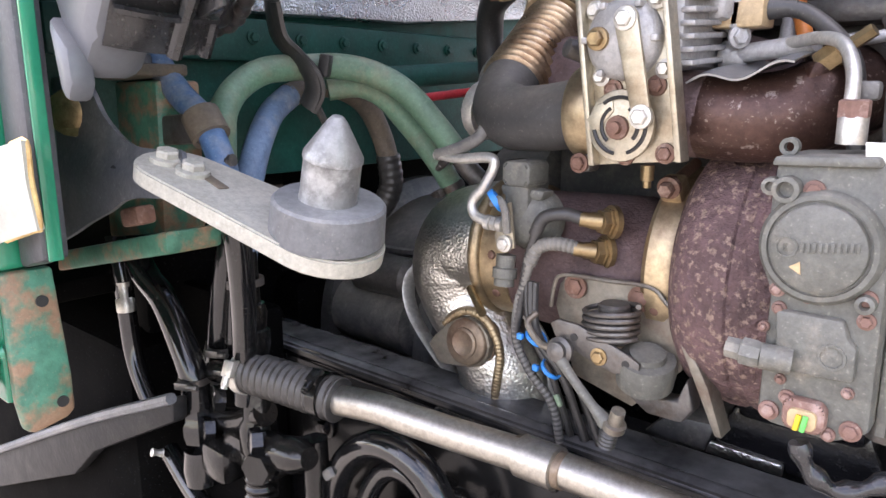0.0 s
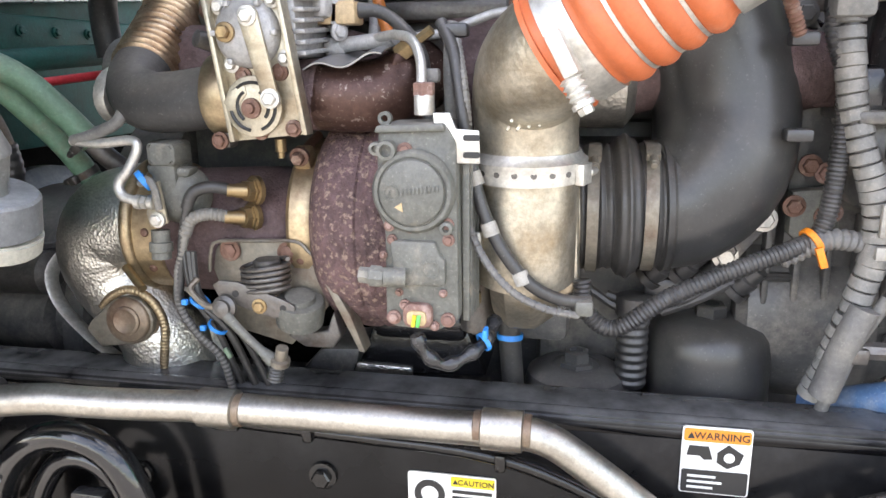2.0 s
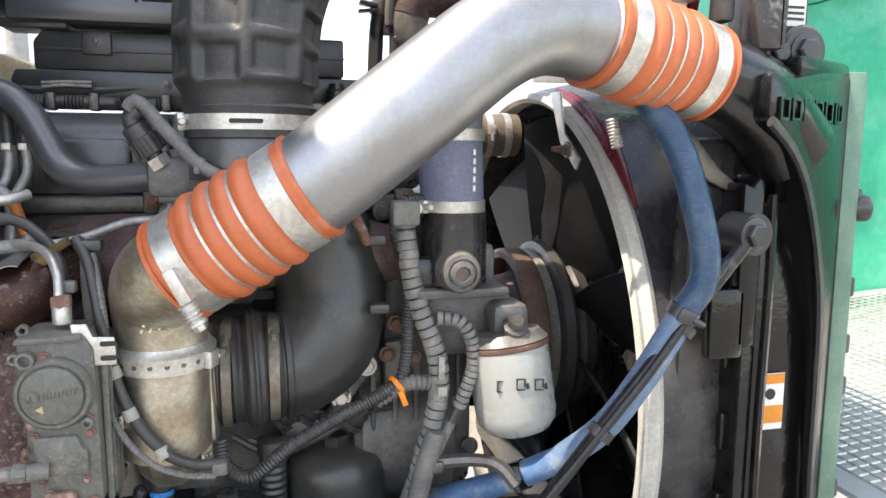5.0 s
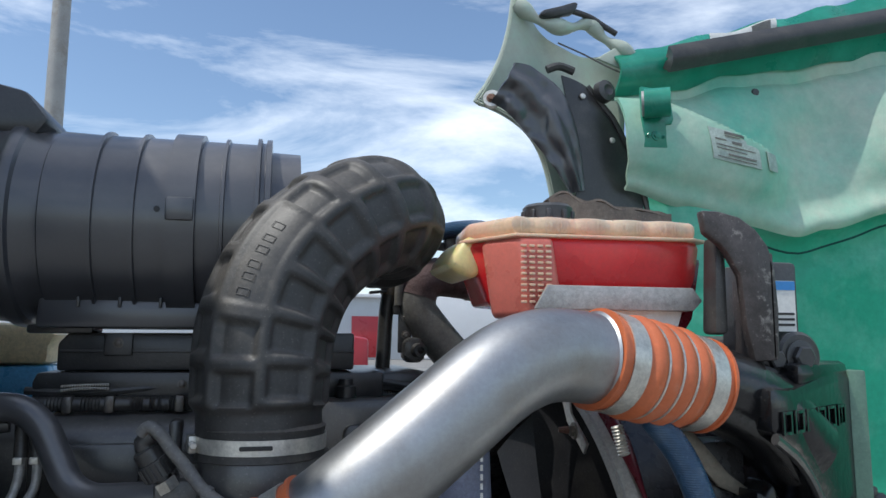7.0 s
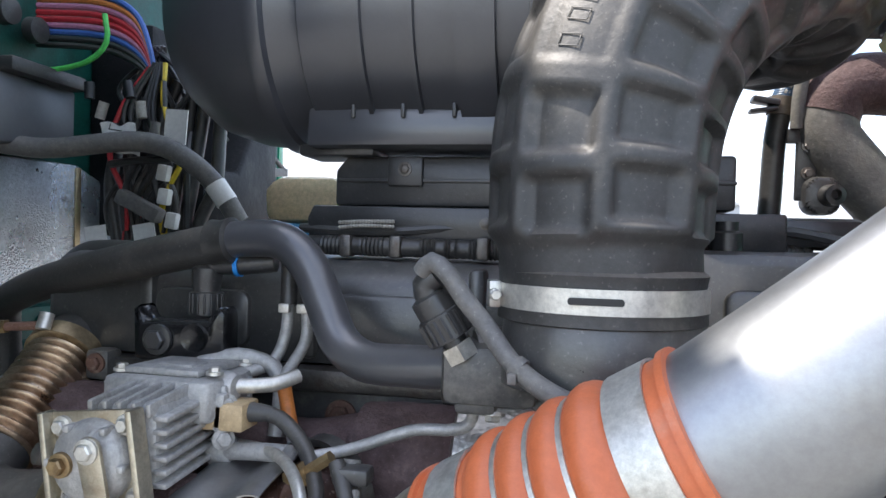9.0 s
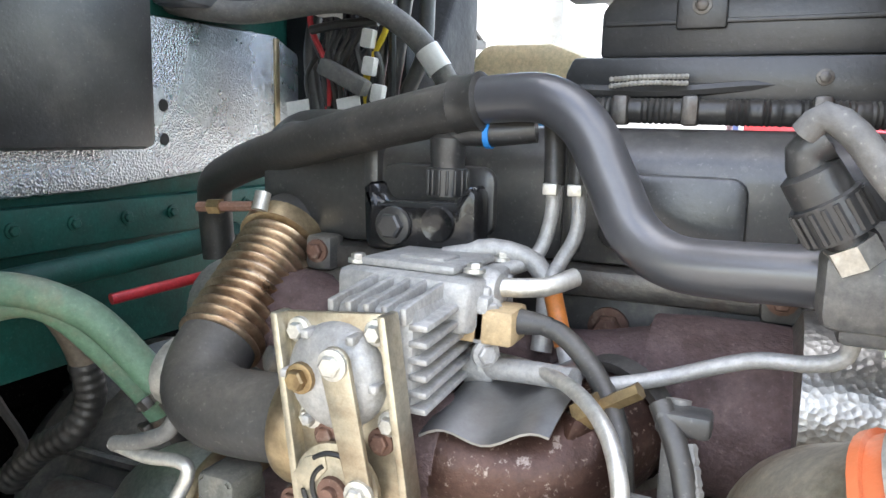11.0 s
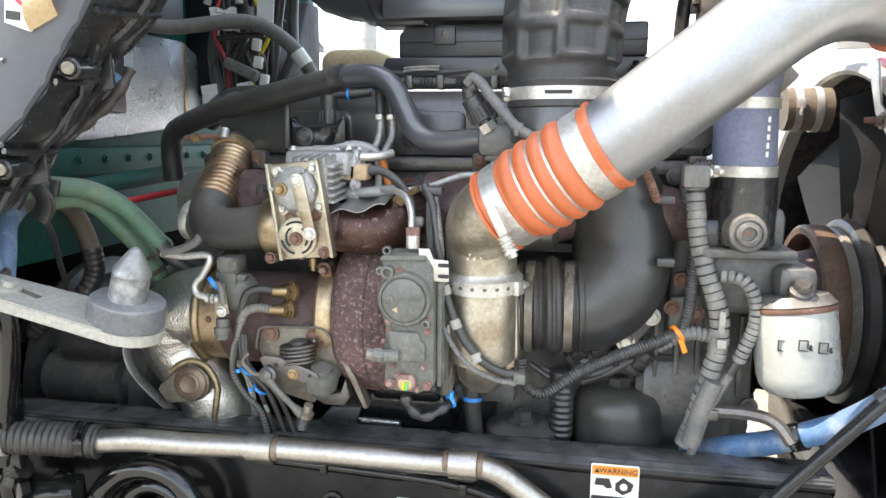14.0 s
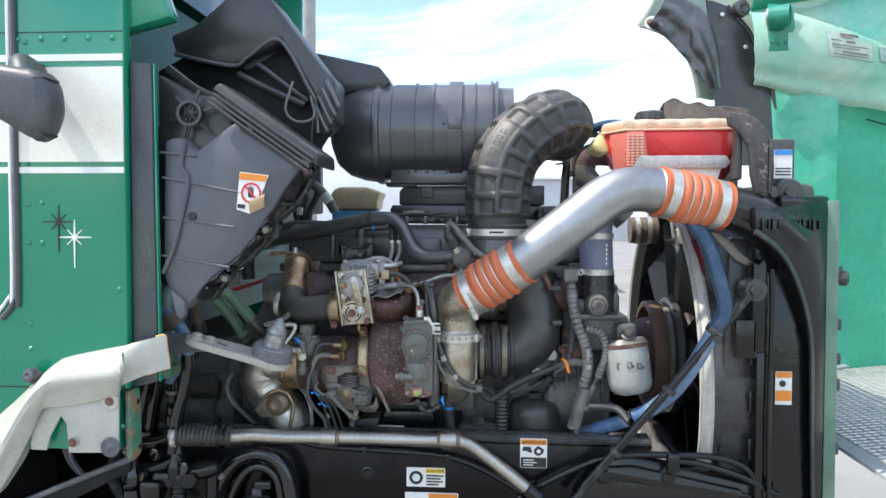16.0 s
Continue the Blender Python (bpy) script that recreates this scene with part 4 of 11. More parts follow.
part("lower_panel", skin(low, 30, 26, 0.008), M_HOODGREEN, hood, "bright green painted inner panel")
part("upper_panel", skin(high, 90, 44, 0.008), M_HOODIN, hood, "mottled pale green inner panel")
part("top_rail", skin(top, 40, 10, 0.008), M_HOODDEEP, hood, "deep green painted top rail")
part("side_panel", skin(back_side, 10, 20, 0.008), M_HOODGREEN, hood, "green inner side panel in shade")
part("edge_seal", skin(edge_pad, 40, 8, 0.03), M_RUBBER, hood, "thick black foam edge seal")
part("inner_seam", tube([(x, 1.449, along(CREASE, x) - 0.035 - 0.01 * math.sin(x * 9)) for x in (1.38, 1.45, 1.52, 1.6, 1.7, 1.82, 2.0)], 0.0032, 6, 0.03), M_GREENFW, hood, "thin dark seam line")
part("drain_grommet", lathe([(0, 0.012), (0.004, 0.010), (0.006, 0)], (1.42, panel_y(1.42, 2.505), 2.505), (0, -1, 0), 14), M_BLACK, hood)
tape = part("rim_sticker", skin(lambda u, v: (1.27 + 0.21 * u, 1.438 - 0.004 * math.sin(math.pi * v), along(RIM, 1.27 + 0.21 * u) - 0.045 + 0.035 * v), 8, 3, 0.002), M_LABEL, hood, "peeling white sticker")
part("sticker_print", skin(lambda u, v: (1.40 + 0.06 * u, 1.434, along(RIM, 1.4 + 0.06 * u) - 0.04 + 0.026 * v), 4, 2, 0.001), M_GREYHOSE, tape)


def flare(u, v):
    """The far fender's rear flare: a curved sheet whose free edge sweeps round to a point."""
    a = Vector((0.835, 1.50, 2.17)).lerp(Vector((0.628, 1.50, 2.428)), u) + Vector((0.045, 0, 0.045)) * math.sin(math.pi * u)
    b = Vector((1.05, 1.53, 2.17)).lerp(Vector((1.06, 1.53, 2.50)), u)
    return a.lerp(b, v) + Vector((0, 0.05, 0)) * math.sin(math.pi * v)


def wing(u, v):
    a = Vector((0.628, 1.50, 2.428)).lerp(Vector((0.73, 1.50, 2.72)), u) + Vector((0.022, 0, -0.01)) * math.sin(math.pi * u)
    b = Vector((1.06, 1.53, 2.50)).lerp(Vector((1.05, 1.52, 2.60)), u)
    c = a.lerp(b, v)
    return c + Vector((0, 0.045 * math.sin(math.pi * v) + 0.006 * math.sin(v * 15 + u * 4), -0.05 * math.sin(math.pi * v) * u))


part("rear_flare", skin(flare, 20, 14, 0.008), M_HOODPALE, hood, "grey white fender flare")
part("upper_flare", skin(wing, 18, 24, 0.008), M_HOODPALE, hood, "grey white fender flare")
part("flare_edge", tube([flare(i / 12, 0) for i in range(13)] + [wing(i / 8, 0) for i in range(1, 9)], 0.006, 8, 0.02), M_HOODPALE, hood)
part("crumpled_flange", tube([(0.735, 1.49, 2.70), (0.80, 1.485, 2.655), (0.875, 1.48, 2.642), (0.94, 1.485, 2.662), (0.975, 1.48, 2.625), (1.03, 1.475, 2.595), (1.085, 1.47, 2.56)], lambda f, s: 0.017 + 0.006 * math.sin(s * 60), 10, 0.008), M_HOODPALE, hood, "wrinkled pale flange")
part("flange_tail", slab([(1.02, 2.605), (1.055, 2.60), (1.088, 2.562), (1.06, 2.525), (0.95, 2.56)], 1.465, 0.012, "y", 0.004), M_HOODPALE, hood)
part("flare_seam", tube([(0.85, 1.485, 2.60), (0.92, 1.475, 2.57), (1.0, 1.47, 2.535), (1.07, 1.465, 2.515)], 0.0022, 6, 0.02), M_GREYHOSE, hood, "thin dark seam line")
ring = part("flare_socket", lathe([(-0.01, 0.012), (-0.01, 0.022), (0.008, 0.022), (0.008, 0.012)], (0.665, 1.475, 2.428), (-0.4, -1, 0.1), 20), M_STEEL, hood)
part("socket_bolt", hexbolt((0.66, 1.468, 2.428), (-0.4, -1, 0.1), 0.008, 0.008), M_RUSTBOLT, ring)


def flap(u, v):
    """A crumpled rubber strip that hangs round the wheel arch."""
    a = Vector((0.645, 1.42, 2.40)).lerp(Vector((0.70, 1.40, 2.495)), v)
    b = Vector((0.735, 1.41, 2.335)).lerp(Vector((0.86, 1.43, 2.47)), v)
    c = Vector((0.85, 1.43, 2.185)).lerp(Vector((0.90, 1.44, 2.20)), v)
    k = (1 - u) ** 2 * a + 2 * u * (1 - u) * (b * 1.35 - (a + c) * 0.175) + u * u * c
    w = noise.noise(Vector((u * 5, v * 3, 0.3))) * 0.008 + noise.noise(Vector((u * 12, v * 7, 1.7))) * 0.004
    return k + Vector((w * 0.6, -0.022 * math.sin(math.pi * v) + w - 0.004 * math.sin(u * 9 + v * 2.5) - 0.005 * math.sin(v * 14 + u * 2), 0.003 * math.sin(u * 17) * v))


part("liner_flap", skin(flap, 60, 26, 0.006), M_CAN, hood, "crumpled dusty black rubber flap")


def plate_at(u, v):
    a = [(0.838, 2.492), (0.852, 2.42), (0.866, 2.325), (0.885, 1.93)]
    b = [(0.915, 2.475), (0.985, 2.395), (1.048, 2.28), (1.13, 1.93)]
    k = u * 3
    i = min(2, int(k))
    f = k - i
    p = [a[i][j] + (a[i + 1][j] - a[i][j]) * f for j in (0, 1)]
    q = [b[i][j] + (b[i + 1][j] - b[i][j]) * f for j in (0, 1)]
    return (p[0] + (q[0] - p[0]) * v, 1.435 - 0.006 * math.sin(math.pi * v) + 0.02 * v, p[1] + (q[1] - p[1]) * v)


liner = part("wheel_liner", skin(plate_at, 18, 8, 0.006), M_BLACK, hood, "flat black liner plate with rivets")
for x, z in ((0.893, 2.44), (0.972, 2.33), (1.022, 2.212)):
    part("liner_rivet", lathe([(0, 0.008), (0.003, 0.007), (0.005, 0)], (x, 1.432, z), (0, -1, 0), 10), M_STEEL, liner)
part("liner_edge", tube([plate_at(i / 9, 1.0) for i in range(10)], 0.009, 8, 0.02), M_RUBBER, liner, "black rubber edge bead")
part("liner_grommet", lathe([(0, 0.03), (0.02, 0.028), (0.025, 0.015), (0.01, 0)], (0.955, 1.45, 2.46), (0.3, -1, 0.1), 18), M_BLACK, hood)
part("arch_lip", tube([(0.80, 1.44, 2.505), (0.83, 1.435, 2.515), (0.87, 1.435, 2.505)], 0.011, 8, 0.01), M_RUBBER, hood)
br = part("guide_bracket", slab([(1.02, 2.455), (1.10, 2.448), (1.108, 2.375), (1.102, 2.362), (1.086, 2.36), (1.09, 2.30), (1.024, 2.298), (1.022, 2.36)], 1.365, 0.012, "y", 0.003), M_HOODDEEP, hood, "green painted steel guide bracket")
part("guide_socket", lathe([(-0.02, 0.022), (-0.02, 0.031), (0.008, 0.031), (0.008, 0.022)], (1.022, 1.352, 2.405), (-0.88, 0.48, 0.0), 24), M_ALU, br, "bright steel ring")
part("socket_shell", lathe([(-0.06, 0.031), (-0.06, 0.036), (0.002, 0.036), (0.002, 0.031)], (1.022, 1.352, 2.405), (-0.88, 0.48, 0.0), 24), M_HOODDEEP, br)
for x, z, r in ((1.058, 2.33, 0.009), (1.035, 2.33, 0.005), (1.078, 2.328, 0.004), (1.075, 2.415, 0.007)):
    part("bracket_bolt", hexbolt((x, 1.364, z), (0, -1, 0), r, 0.006), M_HOODDEEP, br)


def paper(x0, x1, z0, z1, lean):
    return lambda u, v: (x0 + (x1 - x0) * u + 0.012 * (1 - v), panel_y(x0 + (x1 - x0) * u, z0 + (z1 - z0) * v) - 0.003, z0 + (z1 - z0) * v + lean * u)


plate = part("paper_label", skin(paper(1.205, 1.345, 2.283, 2.367, -0.022), 8, 6, 0.0015), M_LABELOLD, hood, "faded paper label with barcode")
for k, (a, b, c, d) in enumerate(((0.3, 0.85, 0.84, 0.93), (0.3, 0.6, 0.78, 0.81), (0.08, 0.3, 0.62, 0.66), (0.42, 0.62, 0.57, 0.66), (0.08, 0.9, 0.45, 0.48), (0.08, 0.7, 0.34, 0.37), (0.3, 0.88, 0.18, 0.24), (0.08, 0.88, 0.08, 0.11))):
    part("print_bar", skin(lambda u, v, a=a, b=b, c=c, d=d: (1.205 + 0.14 * (a + (b - a) * u) + 0.012 * (1 - c), panel_y(1.205 + 0.14 * (a + (b - a) * u), 2.283 + 0.084 * c) - 0.006, 2.283 + 0.084 * (c + (d - c) * v) - 0.022 * (a + (b - a) * u)), 3, 1, 0.0006), M_GREYHOSE, plate)
part("small_label", skin(paper(1.372, 1.408, 2.262, 2.332, -0.002), 3, 3, 0.0015), M_LABELOLD, hood, "small faded paper label")
latch = part("latch_handle", tube([(0.86, 1.47, 2.69), (0.93, 1.47, 2.675), (0.97, 1.47, 2.655), (1.01, 1.47, 2.635)], 0.008, 10, 0.01), M_BLACK, hood, "black rubber hood latch handle")
part("latch_grip", slab([(0.79, 2.663), (0.80, 2.675), (0.845, 2.69), (0.89, 2.708), (0.90, 2.70), (0.885, 2.675), (0.83, 2.66), (0.80, 2.655)], 1.455, 0.03, "y", 0.008), M_BLACK, latch)

def crown(u, v):
    """The hood's top, which stands upright in front now that it is tilted."""
    a = u * 0.5 * math.pi
    return (2.43 + 0.20 * math.sin(a * 1.6), 1.22 - 1.0 * u, 1.15 + (1.65 - 0.1 * u) * v)


part("crown_panel", skin(crown, 20, 12, 0.008), M_HOODGREEN, hood, "green inner crown panel")
grille = thing("grille_mesh", (1.2, 1.0, 1.2), "pale woven wire grille mesh lying below the open hood", "grille")
wires = bmesh.new()
for i in range(52):
    y = 0.3 + i * 0.022
    tube([(1.0, y, 1.20), (1.9, y, 1.30)], 0.0022, 4, 1.0, wires)
for i in range(42):
    x = 1.0 + i * 0.022
    tube([(x, 0.3, 1.201 + (x - 1.0) * 0.111), (x, 1.43, 1.201 + (x - 1.0) * 0.111)], 0.0022, 4, 2.0, wires)
tagged(part("wire_mesh", wires, M_STEEL, grille), kind="stuff")
part("mesh_frame", tube([(1.0, 0.3, 1.2), (1.9, 0.3, 1.3), (1.9, 1.43, 1.3), (1.0, 1.43, 1.2)], 0.012, 8, 0.5), M_STEEL, grille)
# Added pale sheet that stands for sunlit ground behind the mesh.
part("lit_ground_backing", skin(lambda u, v: (1.0 + 0.9 * u, 0.3 + 1.14 * v, 1.17 + 0.1 * u), 4, 4, 0.01), M_FARGREY, grille, "added pale sheet in place of the sunlit ground")


# ---- frame and engine ----
rail = thing("frame_rail", (-0.6, 0.66, 0.97), "gloss black painted steel truck frame rail", "frame rail")
web = part("web", slab([(-2.4, 0.97), (0.50, 0.97), (0.50, 1.213), (-2.4, 1.213)], 0.615, 0.009, "y", 0.003), M_RAIL, rail)
part("top_flange", slab([(0.618, 1.2065), (0.682, 1.2065), (0.682, 1.217), (0.618, 1.217)], -2.4, 2.905, "x", 0.004), M_RAIL, rail)
part("rail_corner", tube([(-2.4, 0.6285, 1.2040), (0.503, 0.6285, 1.2040)], 0.0142, 20, 0.5), M_RAIL, rail)
part("bottom_flange", slab([(0.615, 0.97), (0.70, 0.97), (0.70, 0.979), (0.615, 0.979)], -2.4, 2.905, "x", 0.003), M_RAIL, rail)
for x, z in ((-0.176, 1.122), (0.04, 1.05), (-0.4, 1.1), (-0.62, 1.12), (0.222, 1.10), (0.30, 1.02), (-0.28, 1.03)):
    part("rail_bolt", hexbolt((x, 0.613, z), (0, -1, 0), 0.011, 0.012), M_OILY, web)
solo("far_frame_rail", slab([(-2.4, 0.97), (1.0, 0.97), (1.0, 1.24), (-2.4, 1.24)], 1.47, 0.009, "y", 0.003), M_RAIL, "black steel frame rail on the engine's far side", "frame rail")
cross = thing("engine_crossmember", (0.65, 1.0, 0.97), "black steel cross member under the radiator", "cross member")
part("beam", box((0.72, 1.04, 1.03), (0.16, 0.84, 0.1), 0.015), M_GLOSS, cross)

# front casting with bolts that carries the rail's end
horn = thing("frame_extension", (0.6, 0.6, 0.95), "black cast frame extension bolted to the rail's end", "frame bracket")
hb = part("casting", slab([(0.30, 0.95), (0.33, 1.10), (0.385, 1.185), (0.45, 1.19), (0.73, 1.135), (0.76, 1.09), (0.76, 0.95)], 0.585, 0.035, "y", 0.012), M_OILY, horn)
part("rib", slab([(0.37, 1.13), (0.39, 1.165), (0.45, 1.17), (0.70, 1.12), (0.71, 1.09), (0.45, 1.13)], 0.570, 0.02, "y", 0.008), M_OILY, horn)
for x, z, r in ((0.385, 1.145, 0.017), (0.531, 1.145, 0.015), (0.703, 1.09, 0.016), (0.42, 1.06, 0.013), (0.33, 1.02, 0.014), (0.60, 1.03, 0.013)):
    part("bolt", hexbolt((x, 0.578, z), (0, -1, 0), r, 0.016), M_OILY, hb)

eng = thing("engine_block", (0.0, 1.0, 0.9), "dark grey six-cylinder diesel engine block with black valve cover", "engine")
part("crankcase", box((0.0, 1.02, 1.2), (0.86, 0.36, 0.62), 0.02), M_ENGINE, eng)
part("cylinder_head", box((0.0, 0.985, 1.55), (0.86, 0.40, 0.12), 0.015), M_ENGINE, eng)
part("gasket_rail", box((-0.02, 0.975, 1.612), (0.84, 0.43, 0.022), 0.006), M_DARKSTEEL, eng)
cov = part("valve_cover", slab([(0.775, 1.622), (0.775, 1.70), (0.80, 1.725), (1.13, 1.725), (1.16, 1.70), (1.16, 1.622)], -0.42, 0.76, "x", 0.012), M_COVER, eng, "satin black valve cover")
for x in (-0.30, -0.13, 0.03, 0.19, 0.30):
    part("cover_rib", box((x, 0.79, 1.675), (0.016, 0.045, 0.09), 0.006), M_COVER, cov)
for x in (-0.24, -0.06):
    part("cover_panel", slab(rounded(0.10, 0.055, 0.012, x, 1.665), 0.768, 0.012, "y", 0.004), M_COVER, cov)
part("front_cover", slab(rounded(0.17, 0.115, 0.02, 0.275, 1.685), 0.77, 0.35, "y", 0.012), M_COVER, eng, "black front cover")
part("front_panel", slab(rounded(0.07, 0.05, 0.012, 0.275, 1.685), 0.763, 0.012, "y", 0.004), M_COVER, cov)
for x in (-0.34, -0.18, 0.016, 0.18, 0.33):
    bs = part("cover_boss", box((x, 0.762, 1.615), (0.026, 0.024, 0.03), 0.005), M_ENGINE, eng)
    part("cover_bolt", hexbolt((x, 0.75, 1.617), (0, -1, 0), 0.007, 0.007), M_RUSTBOLT, bs)
for x in (-0.10, -0.055, 0.05, 0.2, -0.25):
    part("head_bolt", hexbolt((x, 0.785, 1.575), (0, -1, 0), 0.011, 0.01), M_RUSTBOLT, eng)
# long black channel on top of the cover
part("wiring_channel", slab([(-0.150, 1.742), (0.30, 1.742), (0.30, 1.776), (-0.146, 1.778), (-0.152, 1.765)], 0.815, 0.22, "y", 0.003), M_BLACK, eng, "black folded tray edge")
part("channel_lid", slab([(-0.130, 1.779), (0.26, 1.779), (0.26, 1.831), (-0.118, 1.829), (-0.130, 1.815)], 0.835, 0.2, "y", 0.004), M_BLACK, eng, "black flat-faced tray under the air cleaner")
part("lid_fold", slab([(-0.126, 1.803), (0.26, 1.803), (0.26, 1.8065), (-0.126, 1.8065)], 0.8325, 0.004, "y", 0.001), M_BLACK, eng)
sq = part("lid_square", box((-0.055, 0.833, 1.814), (0.036, 0.006, 0.03), 0.002), M_BLACK, eng)
part("square_bolt", hexbolt((-0.055, 0.83, 1.816), (0, -1, 0), 0.005, 0.004), M_DARKSTEEL, sq)
part("tray_rivet", hexbolt((0.03, 0.813, 1.762), (0, -1, 0), 0.004, 0.003), M_DARKSTEEL, eng)
for k in range(2):
    part("pale_conduit", tube([(-0.115, 0.806, 1.7605 - 0.005 * k), (-0.09, 0.805, 1.762 - 0.004 * k), (-0.058, 0.806, 1.7625 - 0.005 * k)], rings(0.003, 0.0006, 0.0016), 8, 0.0008), M_TAPE, eng, "pale corrugated tube")
part("front_deck", box((0.33, 1.0, 1.76), (0.1, 0.3, 0.03), 0.01), M_BLACK, eng)
part("flywheel_housing", lathe([(0, 0.2), (0.01, 0.26), (0.1, 0.27), (0.12, 0.24)], (-0.55, 1.02, 1.25), "x", 40), M_ENGINE, eng)
bell = part("gearbox", lathe([(-0.6, 0.1), (-0.5, 0.17), (-0.33, 0.185), (-0.30, 0.20), (-0.285, 0.235), (-0.265, 0.235), (-0.25, 0.205), (-0.15, 0.215), (-0.05, 0.245), (-0.045, 0.272), (-0.015, 0.272), (0, 0.25)], (-0.55, 1.02, 1.16), "x", 48), M_ENGINE, eng, "dusty cast bell housing")
for k in range(9):
    a = radians(140 + k * 14)
    cy, cz = math.cos(a), math.sin(a - math.pi)
    part("bell_bolt", hexbolt((-0.596, 1.02 + 0.258 * cy, 1.16 - 0.258 * cz), "x", 0.009, 0.012), M_DARKSTEEL, bell)
    part("bell_rib", tube([(-0.60, 1.02 + 0.238 * cy, 1.16 - 0.238 * cz), (-0.70, 1.02 + 0.214 * cy, 1.16 - 0.214 * cz), (-0.81, 1.02 + 0.21 * cy, 1.16 - 0.21 * cz)], 0.008, 8), M_ENGINE, bell)
part("starter_body", lathe([(-0.11, 0.03), (-0.105, 0.05), (0.04, 0.052), (0.045, 0.035), (0.09, 0.03)], (-0.66, 0.80, 1.215), "x", 28), M_ENGINE, bell)
part("solenoid_body", lathe([(-0.06, 0.02), (-0.055, 0.03), (0.04, 0.03), (0.05, 0.018)], (-0.66, 0.775, 1.285), "x", 20), M_DARKSTEEL, bell)
part("exhaust_manifold", tube([(-0.38, 0.74, 1.555), (-0.2, 0.73, 1.55), (0.0, 0.735, 1.545), (0.12, 0.74, 1.545), (0.32, 0.75, 1.545)], lambda f, s: 0.042 + 0.006 * math.sin(s * 42), 14, 0.012), M_RUST, eng, "rusted exhaust manifold")
for x in (-0.34, -0.2, -0.06, 0.08, 0.2, 0.32):
    part("manifold_port", cyl((x, 0.73, 1.545), "y", 0.07, 0.036, 0.004, 14), M_RUST, eng)
mj = part("manifold_joint", lathe([(-0.05, 0.048), (-0.05, 0.056), (-0.02, 0.058), (0.02, 0.058), (0.05, 0.056), (0.05, 0.048)], (-0.01, 0.735, 1.545), "x", 24), M_RUST, eng)
part("lower_block", box((0.22, 0.86, 1.3), (0.36, 0.16, 0.34), 0.02), M_ENGINE, eng)
part("rear_lump", box((-0.28, 0.86, 1.26), (0.3, 0.12, 0.2), 0.02), M_OILY, eng)
part("gearcase_cover", slab(rounded(0.13, 0.42, 0.03, 0.365, 1.40), 0.76, 0.28, "y", 0.015), M_ENGINE, eng)
part("mount_casting", box((-0.03, 0.80, 1.275), (0.22, 0.14, 0.06), 0.012), M_ENGINE, eng)
part("mount_foot", box((-0.09, 0.76, 1.262), (0.11, 0.1, 0.035), 0.01), M_GLOSS, eng)

# ---- charge air pipe ----
CP = [(0.170, 0.5025, 1.6335), (0.190, 0.4965, 1.646), (0.248, 0.487, 1.692), (0.310, 0.490, 1.741), (0.365, 0.498, 1.783), (0.405, 0.506, 1.802), (0.445, 0.517, 1.807), (0.505, 0.532, 1.8), (0.53, 0.538, 1.795)]
cpipe = thing("charge_air_pipe", (0.3, 0.49, 1.66), "bent brushed aluminium charge air pipe", "air pipe")
pp = part("pipe", tube(CP, 0.0495, 40, 0.008), M_PIPE, cpipe)
part("bead", lathe([(-0.003, 0.049), (0, 0.0525), (0.003, 0.049)], (0.487, 0.528, 1.803), (0.95, 0.2, -0.12), 40), M_PIPE, pp)


def hump_hose(name, a, b, r, label, lobes):
    """A silicone hose between two points, with swollen lobes, wire rings between them and band clamps at the ends."""
    a, b = Vector(a), Vector(b)
    d = b - a
    L = d.length
    e = thing(name, a, label, "hose", "orange charge air hoses")
    cuff = L * 0.235
    lobe = (L - 2 * cuff) / lobes

    def rad(f, s):
        if s < cuff or s > L - cuff:
            return r
        k = ((s - cuff) / lobe) % 1
        return r + 0.0065 * math.sin(math.pi * k) ** 0.6 - 0.001

    part("sleeve", sweep(bmesh.new(), spline([a, b], 0.0025), rad, 40), M_ORANGE, e)
    for i in range(1, lobes):
        c = a + d * ((cuff + lobe * i) / L)
        part("wire_ring", lathe([(-0.002, r), (-0.0014, r + 0.0024), (0.0014, r + 0.0024), (0.002, r)], c, d, 40), M_STEEL, e)
    for f in (0.135, 0.865):
        clamp(e, a + d * f, d, r + 0.0005, 0.022, False, M_STEEL, "band_clamp")
    for f in (0.0, 1.0):
        part("hose_lip", lathe([(-0.0025, r - 0.003), (-0.002, r + 0.0025), (0.002, r + 0.0025), (0.0025, r - 0.003)], a + d * f, d, 40), M_ORANGE, e)
    return e


ha = hump_hose("charge_hose", (0.067, 0.534, 1.566), (0.192, 0.496, 1.647), 0.0515, "orange silicone hump hose joining turbo elbow to pipe", 4)
hump_hose("charge_hose", (0.490, 0.529, 1.8025), (0.640, 0.562, 1.771), 0.054, "orange silicone hump hose at the charge cooler inlet", 4)
# spring bolt clamp on the turbo end
tb = Vector((0.074, 0.478, 1.560))
cl2 = part("t_bolt_clamp", box((0, 0, 0), (0.022, 0.012, 0.034), 0.002), M_STEEL, ha, "spring loaded bolt clamp")
cl2.matrix_local = Matrix.Translation(tb - Vector(ha.location)) @ look((0, 0, 0), (0.45, -0.1, -0.85)).to_3x3().to_4x4()
sp = tube([tb + Vector((0.004, -0.004, -0.016)), tb + Vector((0.014, -0.005, -0.034))], rings(0.0045, 0.0025, 0.0062), 12, 0.001)
hexbolt(tb + Vector((0.014, -0.005, -0.034)), (0.45, -0.1, -0.85), 0.006, 0.008, True, sp)
part("clamp_spring", sp, M_STEEL, ha, "clamp bolt with coil spring")

